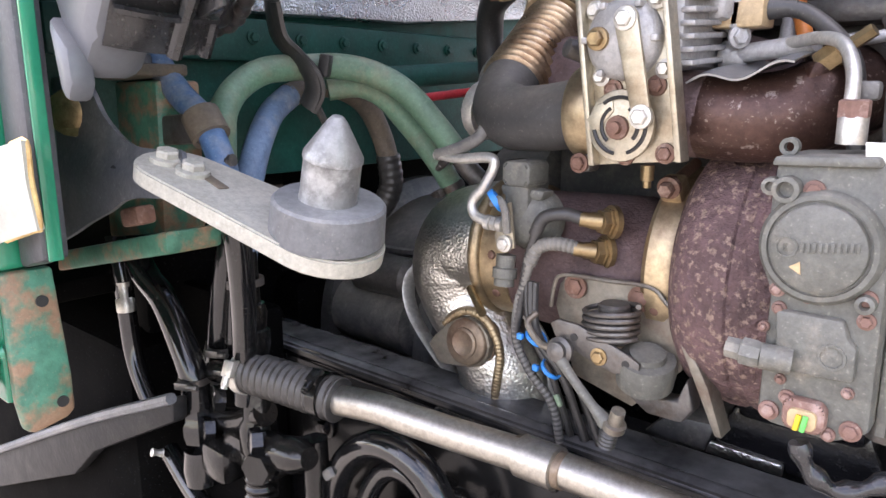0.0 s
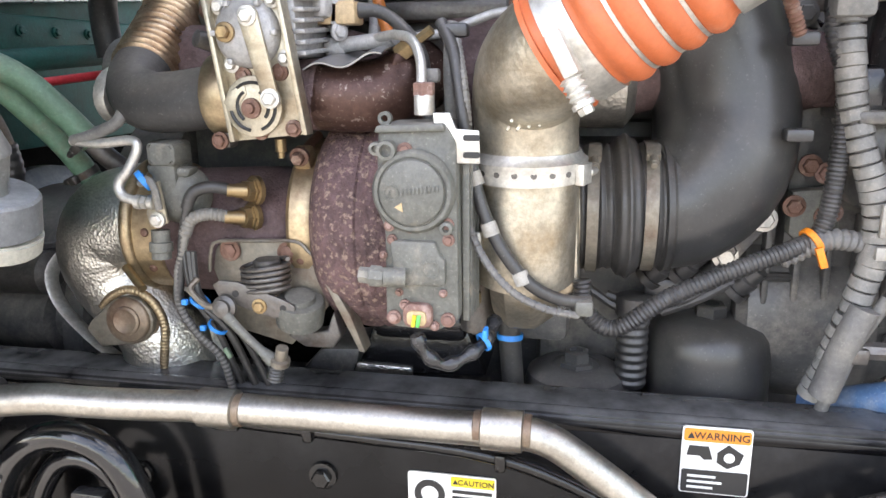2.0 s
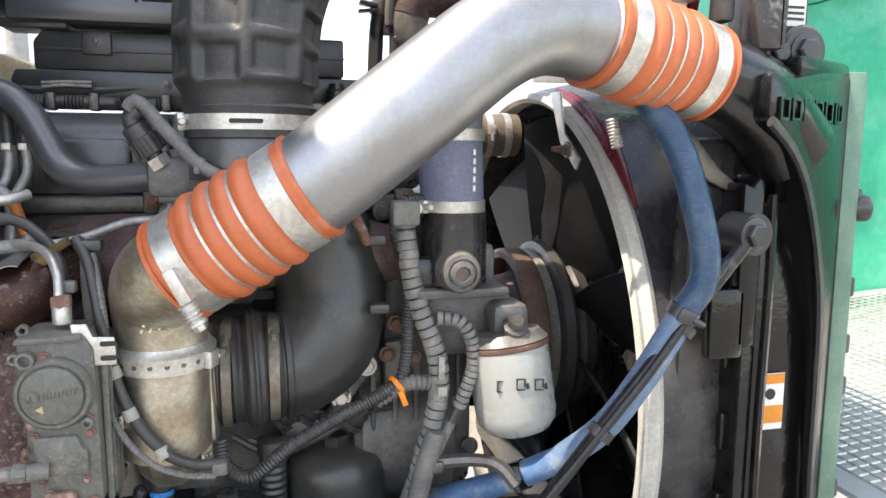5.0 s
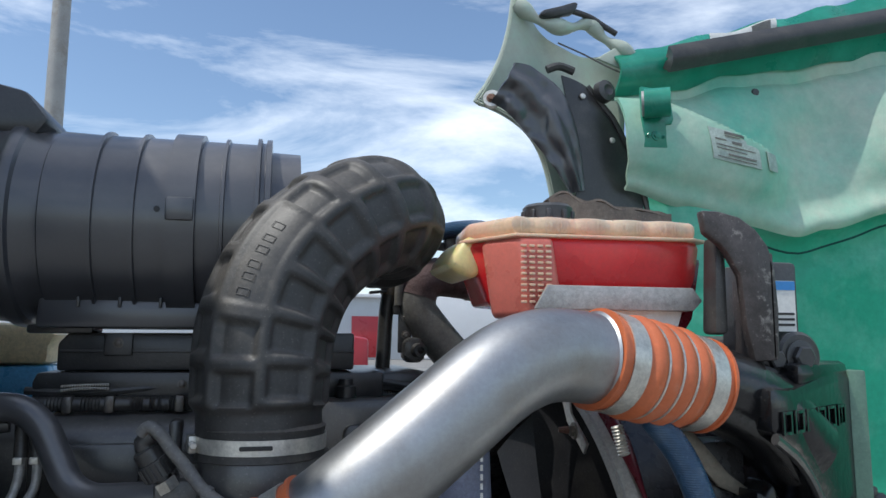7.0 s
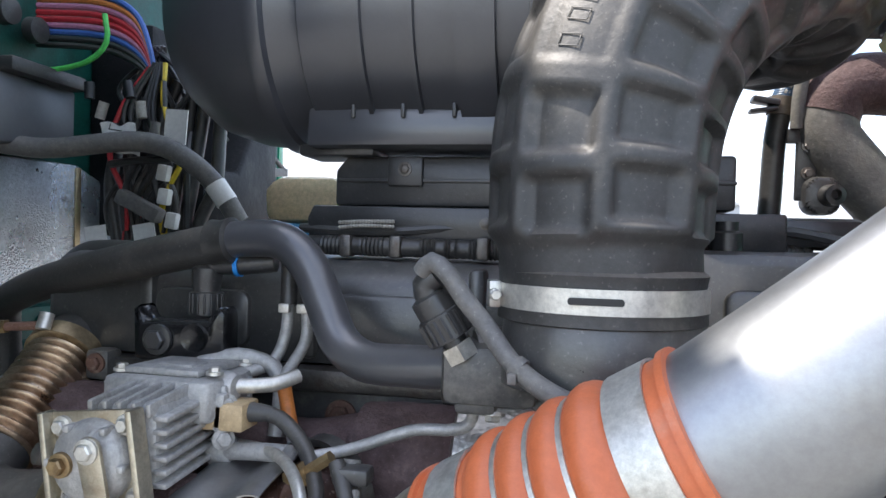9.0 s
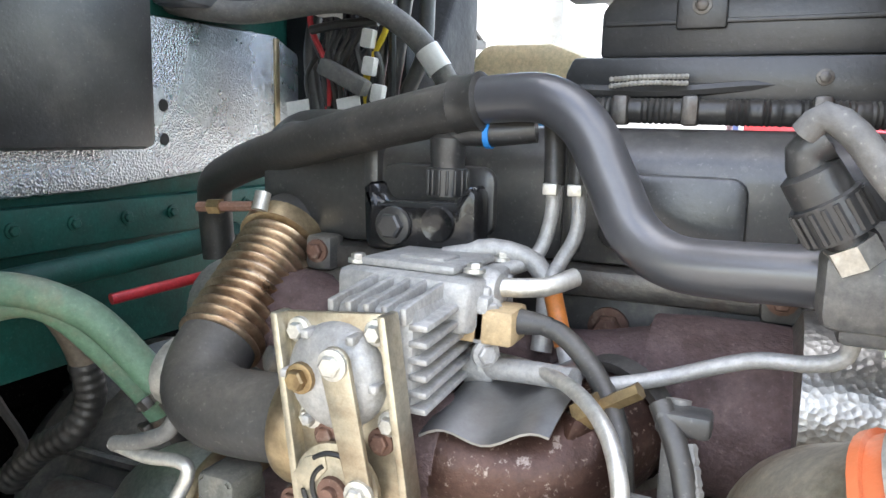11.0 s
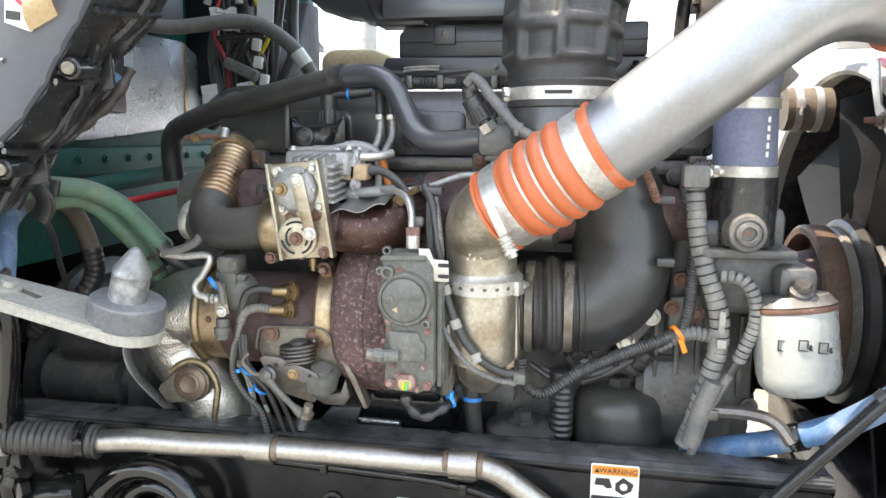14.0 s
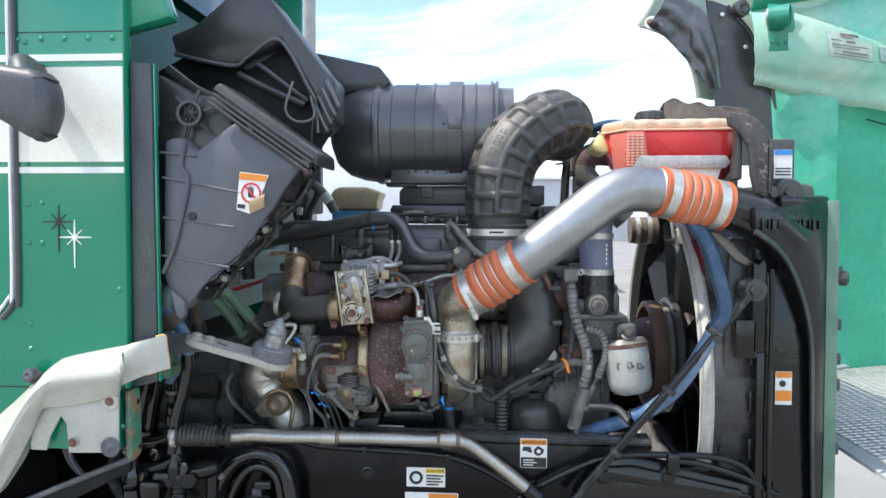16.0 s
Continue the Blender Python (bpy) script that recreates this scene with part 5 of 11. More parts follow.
elb = thing("turbo_outlet_elbow", (0.04, 0.6, 1.47), "stained cast aluminium elbow on the turbo outlet", "pipe elbow")
part("elbow", tube([(0.04, 0.608, 1.468), (0.038, 0.604, 1.50), (0.04, 0.588, 1.535), (0.054, 0.551, 1.556), (0.082, 0.529, 1.576)], lambda f, s: 0.046 + 0.003 * f, 36, 0.006), M_ELBOW, elb)
part("flange", lathe([(-0.008, 0.047), (-0.007, 0.053), (0.0, 0.054), (0.004, 0.049), (0.008, 0.0475)], (0.04, 0.608, 1.472), (0, -0.05, 1), 36), M_STEEL, elb)
vb = clamp(elb, (0.04, 0.608, 1.462), (0, -0.05, 1), 0.0505, 0.016, True, M_STEEL, "v_band_clamp", (0.9, -0.4, 0))
for k in range(9):
    a = radians(190 + k * 18)
    part("band_hole", cyl((0.04 + 0.0515 * math.cos(a), 0.608 + 0.0515 * math.sin(a), 1.462), (math.cos(a), math.sin(a), 0), 0.0012, 0.0028, 0, 8), M_DARKSTEEL, vb)
rnd = random.Random(5)
for i in range(4):
    for k in range(5 + (i % 2)):
        u, w = 0.028 + 0.0085 * i + 0.0035 * k, 1.502 + 0.0075 * k + 0.001 * i
        part("cast_lettering_bar", box((u, 0.590 - 0.65 * (w - 1.5) - math.sqrt(0.0492 ** 2 - (u - 0.039) ** 2) + 0.0080, w), (0.0028, 0.005, 0.0040 + rnd.uniform(-0.001, 0.0015)), 0.0008, (-20, 24, 0)), M_ELBOW, elb)

# ---- turbocharger ----
TY = 0.705
turbo = thing("turbocharger", (-0.1, TY, 1.29), "rusted turbocharger with cast compressor housing", "turbocharger")
part("turbine_tube", lathe([(-0.37, 0.066), (-0.36, 0.07), (-0.24, 0.074), (-0.235, 0.071), (-0.20, 0.071), (-0.19, 0.078)], (0.0, TY, 1.372), "x", 40), M_RUST, turbo, "rusted turbine outlet tube")
vol = lathe([(-0.178, 0.07), (-0.175, 0.096), (-0.165, 0.110), (-0.150, 0.118), (-0.130, 0.121), (-0.122, 0.1205), (-0.120, 0.1185), (-0.112, 0.1185), (-0.110, 0.120), (-0.085, 0.115), (-0.068, 0.1), (-0.064, 0.06)], (0, TY, 1.392), "x", 56)
part("turbine_volute", vol, M_SCALE, turbo, "flaking rusted turbine volute")
part("volute_neck", tube([(-0.12, TY + 0.02, 1.46), (-0.1, TY + 0.02, 1.50), (-0.05, TY + 0.02, 1.53)], 0.05, 20), M_RUST, turbo)
bd = part("turbine_band", lathe([(-0.205, 0.072), (-0.205, 0.084), (-0.200, 0.088), (-0.184, 0.088), (-0.178, 0.085), (-0.178, 0.072)], (0, TY, 1.39), "x", 48), M_GOLD, turbo, "straw coloured band clamp")
part("band_screw", tube([(-0.192, TY - 0.062, 1.468), (-0.192, TY - 0.012, 1.482)], 0.005, 10), M_RUSTBOLT, bd)
part("band_lug", box((-0.192, TY - 0.055, 1.462), (0.02, 0.022, 0.022), 0.004, (35, 0, 0)), M_GOLD, bd)
part("band_end", hexbolt((-0.192, TY - 0.066, 1.466), (0, -1, -0.25), 0.007, 0.012), M_RUSTBOLT, bd)
for a in (200, 224, 250):
    part("band_rivet", lathe([(0, 0.004), (0.002, 0)], (-0.192, TY + 0.088 * math.cos(radians(a)), 1.39 - 0.088 * math.sin(radians(a + 180))), (0, math.cos(radians(a)), math.sin(radians(a))), 10), M_RUSTBOLT, bd)
part("centre_housing", cyl((-0.09, TY, 1.40), "x", 0.1, 0.07, 0.01, 30), M_GREYCAST, turbo)
comp = part("compressor_volute", lathe([(0.0, 0.06), (0.004, 0.098), (0.02, 0.112), (0.045, 0.112), (0.064, 0.098), (0.072, 0.075), (0.076, 0.062)], (0, TY, 1.39), "x", 48), M_ELBOW, turbo, "stained cast aluminium compressor volute")
part("compressor_outlet", tube([(0.035, 0.62, 1.36), (0.038, 0.612, 1.41), (0.04, 0.609, 1.46)], lambda f, s: 0.05 - 0.005 * f, 32), M_ELBOW, turbo)
part("outlet_web", slab([(0.07, 1.33), (0.09, 1.34), (0.086, 1.44), (0.075, 1.45)], 0.63, 0.05, "y", 0.006), M_ELBOW, turbo)
part("inlet_neck", cyl((0.07, TY, 1.408), "x", 0.03, 0.062, 0.003, 36), M_ELBOW, turbo)
for a in range(0, 360, 45):
    part("housing_bolt", hexbolt((0.072, TY + 0.085 * math.cos(radians(a)), 1.39 + 0.085 * math.sin(radians(a))), "x", 0.006, 0.006), M_STEEL, comp)
part("drain_tube", tube([(-0.02, 0.70, 1.33), (-0.02, 0.70, 1.27)], 0.018, 14), M_DARKSTEEL, turbo)
part("oil_feed_fitting", lathe([(0, 0.009), (0.01, 0.009), (0.011, 0.0065), (0.03, 0.0065), (0.031, 0.011), (0.045, 0.011), (0.046, 0.007), (0.07, 0.007)], (-0.011, 0.605, 1.332), "z", 12), M_BRASS, turbo, "brass and rust coloured fitting")

# intake joint and black plastic intake elbow
ih = thing("turbo_inlet_hose", (0.115, TY, 1.35), "black rubber bellows hose with two steel clamps", "hose")
part("sleeve", sweep(bmesh.new(), spline([(0.085, TY, 1.409), (0.175, TY + 0.005, 1.412)], 0.002),
                     lambda f, s: 0.064 + (0.010 * math.sin(math.pi * (f - 0.36) / 0.30) if 0.36 < f < 0.66 else 0) + (0.003 if f > 0.9 else 0) + 0.0012 * math.sin(s * 700), 44), M_RUBBER, ih)
clamp(ih, (0.1, TY, 1.409), "x", 0.0655, 0.011, True, M_ZINC, "hose_clamp", (0, -0.5, 0.8))
clamp(ih, (0.155, TY + 0.004, 1.411), "x", 0.0655, 0.012, True, M_ZINC, "hose_clamp", (0, -0.5, 0.8))
bi = thing("intake_elbow", (0.22, 0.75, 1.42), "large smooth black plastic intake elbow", "air duct")
part("elbow", tube([(0.165, 0.71, 1.412), (0.192, 0.715, 1.418), (0.222, 0.722, 1.45), (0.228, 0.74, 1.51), (0.205, 0.745, 1.585), (0.165, 0.72, 1.64), (0.142, 0.675, 1.665), (0.138, 0.648, 1.70)], lambda f, s: 0.066 + 0.006 * math.sin(math.pi * f), 36, 0.01), M_DUCT, bi)
part("upper_collar", lathe([(0, 0.071), (0.02, 0.0705), (0.05, 0.0685), (0.055, 0.065)], (0.138, 0.648, 1.648), "z", 40), M_COVER, bi)
part("mount_ear", box((0.236, 0.762, 1.362), (0.04, 0.05, 0.03), 0.01, (0, 30, 0)), M_ENGINE, bi)
part("mount_bolt", hexbolt((0.24, 0.735, 1.362), (0, -1, 0), 0.011, 0.01), M_DARKSTEEL, bi)

# ribbed rubber intake hose
ribhose = thing("ribbed_intake_hose", (0.138, 0.648, 1.70), "thick ribbed black rubber air intake hose, dusty", "hose")


def frames(line):
    """Tangent and two normals along a line, without twist."""
    u, out = None, []
    for i, q in enumerate(line):
        t = (line[min(i + 1, len(line) - 1)] - line[max(i - 1, 0)]).normalized()
        if u is None:
            u = (Vector((0, -1, 0)) - t * t.y * -1).normalized()
        u = (u - t * u.dot(t)).normalized()
        out.append((q, t, u, t.cross(u)))
    return out


def moulded(line, n=128, cols=8, pitch=0.0477, first=0.047, last=0.53):
    """The hose wall: narrow rounded ribs round sunken panels; one long smooth panel carries the maker's marks."""
    bm, prev, s = bmesh.new(), None, 0.0
    wide, hw, soft = math.tau * 0.075 / cols, 0.0042, 0.0060
    for i, (q, t, u, v) in enumerate(line):
        if i:
            s += (q - line[i - 1][0]).length
        ring = []
        for k in range(n):
            a = k / n * cols
            c = int(a) % cols
            da = (0.5 - abs(a - int(a) - 0.5)) * wide
            b = (s - first + pitch * (0.07 if c % 2 else -0.07)) / pitch
            db = (0.5 - abs(b % 1.0 - 0.5)) * pitch
            plaque = c == cols - 1 and 0.142 < s < 0.25
            if plaque:
                db = min(s - 0.142, 0.25 - s)
            ma, mb = [1 - min(1.0, max(0.0, (d - hw) / soft)) for d in (da, db)]
            m = 1 - (1 - ma * ma * (3 - 2 * ma)) * (1 - mb * mb * (3 - 2 * mb))
            if plaque:
                m = max(m, 0.72)
            inside = min(1, max(0, (s - first + 0.004) / 0.010)) * min(1, max(0, (last - s) / 0.02))
            r = 0.0695 + 0.003 * min(1, s / 0.2) + 0.0078 * m * inside + 0.0006 * math.sin(q.z * 40 + k * 0.3)
            w = k / n * math.tau
            ring.append(bm.verts.new(q + (u * math.cos(w) + v * math.sin(w)) * r))
        if prev:
            for k in range(n):
                bm.faces.new((prev[k], prev[(k + 1) % n], ring[(k + 1) % n], ring[k]))
        prev = ring
    return bm


HL = spline([(0.136, 0.648, 1.698), (0.134, 0.650, 1.76), (0.140, 0.656, 1.84), (0.166, 0.668, 1.905), (0.213, 0.69, 1.955), (0.268, 0.73, 1.985), (0.300, 0.79, 1.985), (0.288, 0.845, 1.975), (0.235, 0.872, 1.975), (0.17, 0.875, 1.976)], 0.0028)
FR = frames(HL)
part("sleeve", moulded(FR), M_DUSTY, ribhose, sharp=60)
passed = 0.0
marks = [0.157 + 0.0128 * i for i in range(6)]
for (q0, *_), (q, t, u, v) in zip(FR, FR[1:]):
    passed += (q - q0).length
    if marks and passed > marks[0]:
        marks.pop(0)
        w = radians(-25)
        o = u * math.cos(w) + v * math.sin(w)
        mark = frame_mark(0.0088, 0.015, 0.0009, 0.0006)
        mark.transform(Matrix.Translation(q + o * 0.0782) @ Matrix((t, o.cross(t), o)).transposed().to_4x4())
        part("raised_mark", mark, M_DUSTY, ribhose)
part("cuff", lathe([(-0.016, 0.067), (-0.014, 0.072), (-0.008, 0.0715), (0.012, 0.0705), (0.018, 0.072), (0.022, 0.067)], (0.137, 0.648, 1.707), "z", 44), M_DUSTY, ribhose)
sc = clamp(ribhose, (0.137, 0.648, 1.709), "z", 0.0712, 0.016, True, M_STEEL, "band_clamp", (-0.97, -0.25, 0))
part("band_slot", slab(rounded(0.034, 0.0045, 0.002, 0.133, 1.7095), 0.5745, 0.002, "y", 0), M_INK, sc, "dark slot")

# air cleaner canister
can = thing("air_cleaner", (-0.07, 0.87, 1.84), "large matt black plastic air cleaner canister", "air cleaner")
CC = (0, 0.875, 1.977)
prof = [(-0.32, 0.0), (-0.316, 0.05), (-0.30, 0.09), (-0.268, 0.117), (-0.225, 0.131), (-0.192, 0.1345), (-0.19, 0.1395), (-0.182, 0.141), (-0.174, 0.1395), (-0.171, 0.1335), (-0.15, 0.1275), (-0.142, 0.1275), (-0.14, 0.1305)]
for x in (-0.081, -0.032, 0.076):
    prof += [(x - 0.0035, 0.129), (x - 0.0025, 0.1342), (x + 0.0015, 0.1342), (x + 0.0025, 0.129)]
prof += [(0.116, 0.129), (0.1165, 0.138), (0.1215, 0.138), (0.123, 0.1315), (0.128, 0.1315), (0.129, 0.137), (0.136, 0.137), (0.137, 0.119), (0.176, 0.118), (0.178, 0.09)]
part("body", lathe(prof, CC, "x", 64), M_CAN, can, sharp=25)
part("lid_band", lathe([(0.006, 0.128), (0.007, 0.1372), (0.043, 0.1372), (0.044, 0.128)], CC, "x", 64), M_CAN, can)
part("lid_latch", box((0.025, 0.738, 1.985), (0.034, 0.008, 0.03), 0.003), M_CAN, can)
part("drain_hole", cyl((-0.003, 0.7468, 1.985), (0, -1, 0), 0.002, 0.004, 0, 10), M_INK, can)
part("saddle", slab([(-0.15, 1.835), (0.12, 1.835), (0.12, 1.868), (-0.148, 1.875)], 0.80, 0.16, "y", 0.006), M_CAN, can)
for x in (-0.10, -0.05, 0.0):
    part("saddle_notch", box((x, 0.799, 1.869), (0.004, 0.006, 0.014), 0.001), M_BLACK, can)
part("saddle_foot", box((-0.125, 0.85, 1.834), (0.08, 0.06, 0.012), 0.004), M_BLACK, can)
part("dome_plate", slab([(-0.36, 2.185), (-0.18, 2.145), (-0.150, 2.108), (-0.165, 2.085), (-0.25, 2.08), (-0.40, 2.03), (-0.42, 2.1)], 0.80, 0.16, "y", 0.008), M_BLACK, can, "black duct plate")

# castings, plugs and small fittings on the engine's front corner
for x, z, r in ((0.30, 1.60, 0.009), (0.352, 1.60, 0.008), (0.43, 1.565, 0.009), (0.33, 1.565, 0.009), (0.43, 1.50, 0.008), (0.345, 1.50, 0.008), (0.30, 1.30, 0.010), (0.41, 1.33, 0.009), (0.425, 1.26, 0.009)):
    part("case_bolt", hexbolt((x, 0.757, z), (0, -1, 0), r, 0.009), M_ENGINE, eng)
part("sensor_plate", slab([(0.300, 1.425), (0.345, 1.43), (0.35, 1.375), (0.318, 1.365), (0.30, 1.38)], 0.735, 0.02, "y", 0.004), M_GREYCAST, eng, "dusty grey sensor plate")
part("plate_hole", cyl((0.333, 0.735, 1.385), (0, -1, 0), 0.002, 0.006, 0, 14), M_INK, eng)
for x, z in ((0.328, 1.445), (0.338, 1.405)):
    part("rusty_bolt", hexbolt((x, 0.73, z), (0, -1, 0), 0.0075, 0.007), M_REDBOLT, eng)
for i in range(5):
    part("case_rib", box((0.285 + 0.03 * i, 0.752, 1.34), (0.007, 0.02, 0.12), 0.002), M_ENGINE, eng)
part("curved_cover", lathe([(-0.11, 0.10), (-0.10, 0.112), (0.02, 0.116), (0.03, 0.11)], (0.37, 0.85, 1.27), "x", 40), M_ENGINE, eng, "round dusty gear cover")
link = part("lift_link", slab([(0.238, 1.375), (0.228, 1.352), (0.236, 1.342), (0.252, 1.348), (0.275, 1.378), (0.288, 1.40), (0.282, 1.412), (0.268, 1.408)], 0.735, 0.012, "y", 0.003), M_ENGINE, eng, "dusty cast link with two bolts")
for x, z in ((0.240, 1.355), (0.275, 1.396)):
    part("link_bolt", hexbolt((x, 0.733, z), (0, -1, 0), 0.0095, 0.009), M_STEEL, link)
for k, (x, z) in enumerate(((0.165, 1.325), (0.195, 1.33), (0.225, 1.325), (0.255, 1.315))):
    plug = part("injector_plug", lathe([(0, 0.013), (0.02, 0.013), (0.022, 0.010), (0.036, 0.009)], (x, 0.745, z), (0.5, -0.3, 0.6), 12), M_BLACK, eng)
    part("plug_collar", lathe([(-0.003, 0.0145), (-0.003, 0.0165), (0.006, 0.0165), (0.006, 0.0145)], (x, 0.745, z), (0.5, -0.3, 0.6), 14), M_BLACK, plug)
for k in range(5):
    part("low_cable", tube([(0.10 + 0.02 * k, 0.74, 1.31 - 0.006 * k), (0.14 + 0.02 * k, 0.735, 1.29 + 0.004 * k), (0.19 + 0.018 * k, 0.74, 1.305 + 0.006 * k), (0.27 + 0.01 * k, 0.75, 1.33)], 0.0052, 8, 0.008), M_RUBBER, eng)
for k in range(3):
    part("block_rib", box((-0.24 + 0.05 * k, 0.80, 1.31), (0.012, 0.03, 0.09), 0.003), M_ENGINE, eng)


# ---- radiator end ----
shr = thing("fan_shroud", (0.68, 1.02, 1.1), "dusty black fan shroud with off-white sealing rim", "fan shroud")
RC = (0.0, 1.085, 1.305)
part("shroud_barrel", lathe([(0.645, 0.468), (0.645, 0.476), (0.70, 0.478), (0.79, 0.478), (0.79, 0.470), (0.70, 0.469)], RC, "x", 80), M_SHROUD, shr)
part("white_rim", lathe([(0.617, 0.463), (0.612, 0.470), (0.616, 0.480), (0.622, 0.4775), (0.627, 0.482), (0.636, 0.4835), (0.644, 0.479), (0.645, 0.464)], RC, "x", 112, closed=True), M_RIM, shr, "off-white rubber rim")
part("red_edge", tube([(0.643, 1.085 - 0.487 * math.sin(radians(a)), 1.305 + 0.487 * math.cos(radians(a))) for a in range(12, 53, 4)], taper(0.008, 0.012, 0.012, 0.003), 10, 0.01), M_MAROON, shr, "dark red shroud edge")
part("shroud_panel", slab([(0.652, 1.07), (0.735, 1.07), (0.735, 1.70), (0.672, 1.70)], 0.612, 0.04, "y", 0.012), M_SHROUD, shr)
rad = thing("radiator", (0.85, 1.05, 1.05), "black radiator with plastic charge cooler tank on its side", "radiator")
part("core", box((0.855, 1.09, 1.42), (0.09, 0.86, 0.72), 0.01), M_CORE, rad)
part("shroud_board", box((0.805, 1.09, 1.40), (0.02, 0.90, 0.76), 0.005), M_SHROUD, rad)
part("side_channel", slab([(0.735, 1.05), (0.86, 1.05), (0.86, 1.56), (0.83, 1.62), (0.735, 1.62)], 0.60, 0.04, "y", 0.008), M_OILY, rad)
part("top_tank", box((0.85, 1.12, 1.79), (0.11, 0.84, 0.08), 0.02), M_BLACK, rad)


def lean(bm, k=0.53, x0=0.70):
    """Slants a body so that its face turns away along x."""
    for v in bm.verts:
        v.co.y += k * (v.co.x - x0)
    return bm


tank = part("charge_tank", lean(slab([(0.69, 1.772), (0.74, 1.768), (0.82, 1.782), (0.905, 1.788), (0.915, 1.07), (0.864, 1.07), (0.850, 1.45), (0.830, 1.55), (0.79, 1.64), (0.745, 1.69), (0.69, 1.72)], 0.507, 0.10, "y", 0.012)), M_GLOSS, rad, "black plastic charge cooler tank")
part("tank_inlet", tube([(0.63, 0.56, 1.774), (0.68, 0.57, 1.76), (0.74, 0.585, 1.735), (0.80, 0.61, 1.69)], lambda f, s: 0.049 + 0.008 * f, 32, 0.01), M_GLOSS, tank)
part("tank_top", lean(box((0.83, 0.56, 1.782), (0.14, 0.10, 0.03), 0.012)), M_GLOSS, tank)
for i in range(6):
    mk = frame_mark(0.021, 0.026, 0.0035, 0.004)
    mk.transform(Matrix.Translation((0.718 + 0.0275 * i, 0.504, 1.730)) @ Matrix(((1, 0, 0), (0, 0, -1), (0, 1, 0))).to_4x4())
    part("raised_mark", lean(mk), M_GLOSS, tank)
part("tank_edge", lean(tube([(0.69, 0.504, 1.715), (0.745, 0.504, 1.683), (0.79, 0.504, 1.632), (0.830, 0.504, 1.545), (0.850, 0.504, 1.45), (0.857, 0.504, 1.25), (0.864, 0.504, 1.07)], 0.007, 8, 0.02)), M_BLACK, tank)
for z in (1.62, 1.50, 1.42, 1.36, 1.21):
    part("tank_clip", box((0.917, 0.625, z), (0.022, 0.03, 0.028), 0.004), M_BLACK, tank)
# Added strip: the green reflection along the tank's right edge.
ck = part("green_lit_edge", slab([(0.892, 1.05), (0.920, 1.05), (0.916, 1.785), (0.888, 1.785)], 0.606, 0.03, "y", 0.003), M_TANKGREEN, rad, "tank's edge with its green reflection, put in as a pale strip")
part("drain_cock", lathe([(0, 0.012), (0.008, 0.018), (0.02, 0.018), (0.024, 0.012)], (0.918, 0.62, 1.607), (1, -0.3, 0), 12), M_BLACK, rad)
for i in range(5):
    part("bead_weld", box((0.722, 0.596, 1.1 + 0.11 * i), (0.012, 0.012, 0.05), 0.003), M_OILY, rad)
stk = part("warning_sticker", slab([(0.776, 1.315), (0.813, 1.315), (0.813, 1.392), (0.776, 1.392)], 0.5955, 0.002, "y", 0), M_LABEL, rad, "white and orange fan warning sticker")
part("orange_head", slab([(0.777, 1.378), (0.812, 1.378), (0.812, 1.391), (0.777, 1.391)], 0.5945, 0.001, "y", 0), M_LORANGE, stk)
part("orange_foot", slab([(0.777, 1.324), (0.812, 1.324), (0.812, 1.348), (0.777, 1.348)], 0.5945, 0.001, "y", 0), M_LORANGE, stk)
part("fan_symbol", slab(disc(0.008, 0.792, 1.364, 7), 0.5945, 0.001, "y", 0), M_INK, stk)

fan = thing("cooling_fan", (0.6, 1.03, 1.45), "dark grey engine cooling fan with broad blades", "fan")
FC = (0.0, 1.06, 1.345)
part("hub", lathe([(0.662, 0.05), (0.665, 0.13), (0.68, 0.145), (0.70, 0.14), (0.715, 0.07)], FC, "x", 40), M_DARKSTEEL, fan)
for k in range(9):
    a = k * math.tau / 9

    def blade(u, v, a=a):
        r = 0.135 + 0.265 * u
        w = a + (v - 0.5) * (0.56 - 0.12 * u) + 0.12 * u
        return (0.70 + 0.075 * (v - 0.5) - 0.01 * u, FC[1] + r * math.cos(w), FC[2] + r * math.sin(w))

    part("blade", skin(blade, 10, 6, 0.005), M_FAN, fan)
pul = thing("fan_drive_pulley", (0.58, 1.06, 1.345), "brown dusted fan clutch and pulley", "pulley")
part("belt_ring", lathe([(0.571, 0.139), (0.569, 0.150), (0.573, 0.1555), (0.590, 0.157), (0.606, 0.1565), (0.612, 0.152), (0.612, 0.138)], FC, "x", 80, closed=True), M_PULLEY, pul, "brown dusted belt ring")
part("web", lathe([(0.606, 0.139), (0.604, 0.12), (0.588, 0.110), (0.560, 0.104), (0.545, 0.088), (0.540, 0.05), (0.520, 0.046), (0.44, 0.046)], FC, "x", 56), M_RUST, pul, "rust brown dished web")
part("grey_ring", lathe([(0.612, 0.120), (0.611, 0.1475), (0.617, 0.1545), (0.627, 0.1545), (0.630, 0.12)], FC, "x", 72, closed=True), M_GREYCAST, pul, "grey machined ring")
part("clutch_rim", lathe([(0.630, 0.13), (0.629, 0.160), (0.634, 0.1675), (0.650, 0.169), (0.657, 0.164), (0.660, 0.13)], FC, "x", 72, closed=True), M_BLACK, pul, "black clutch rim")

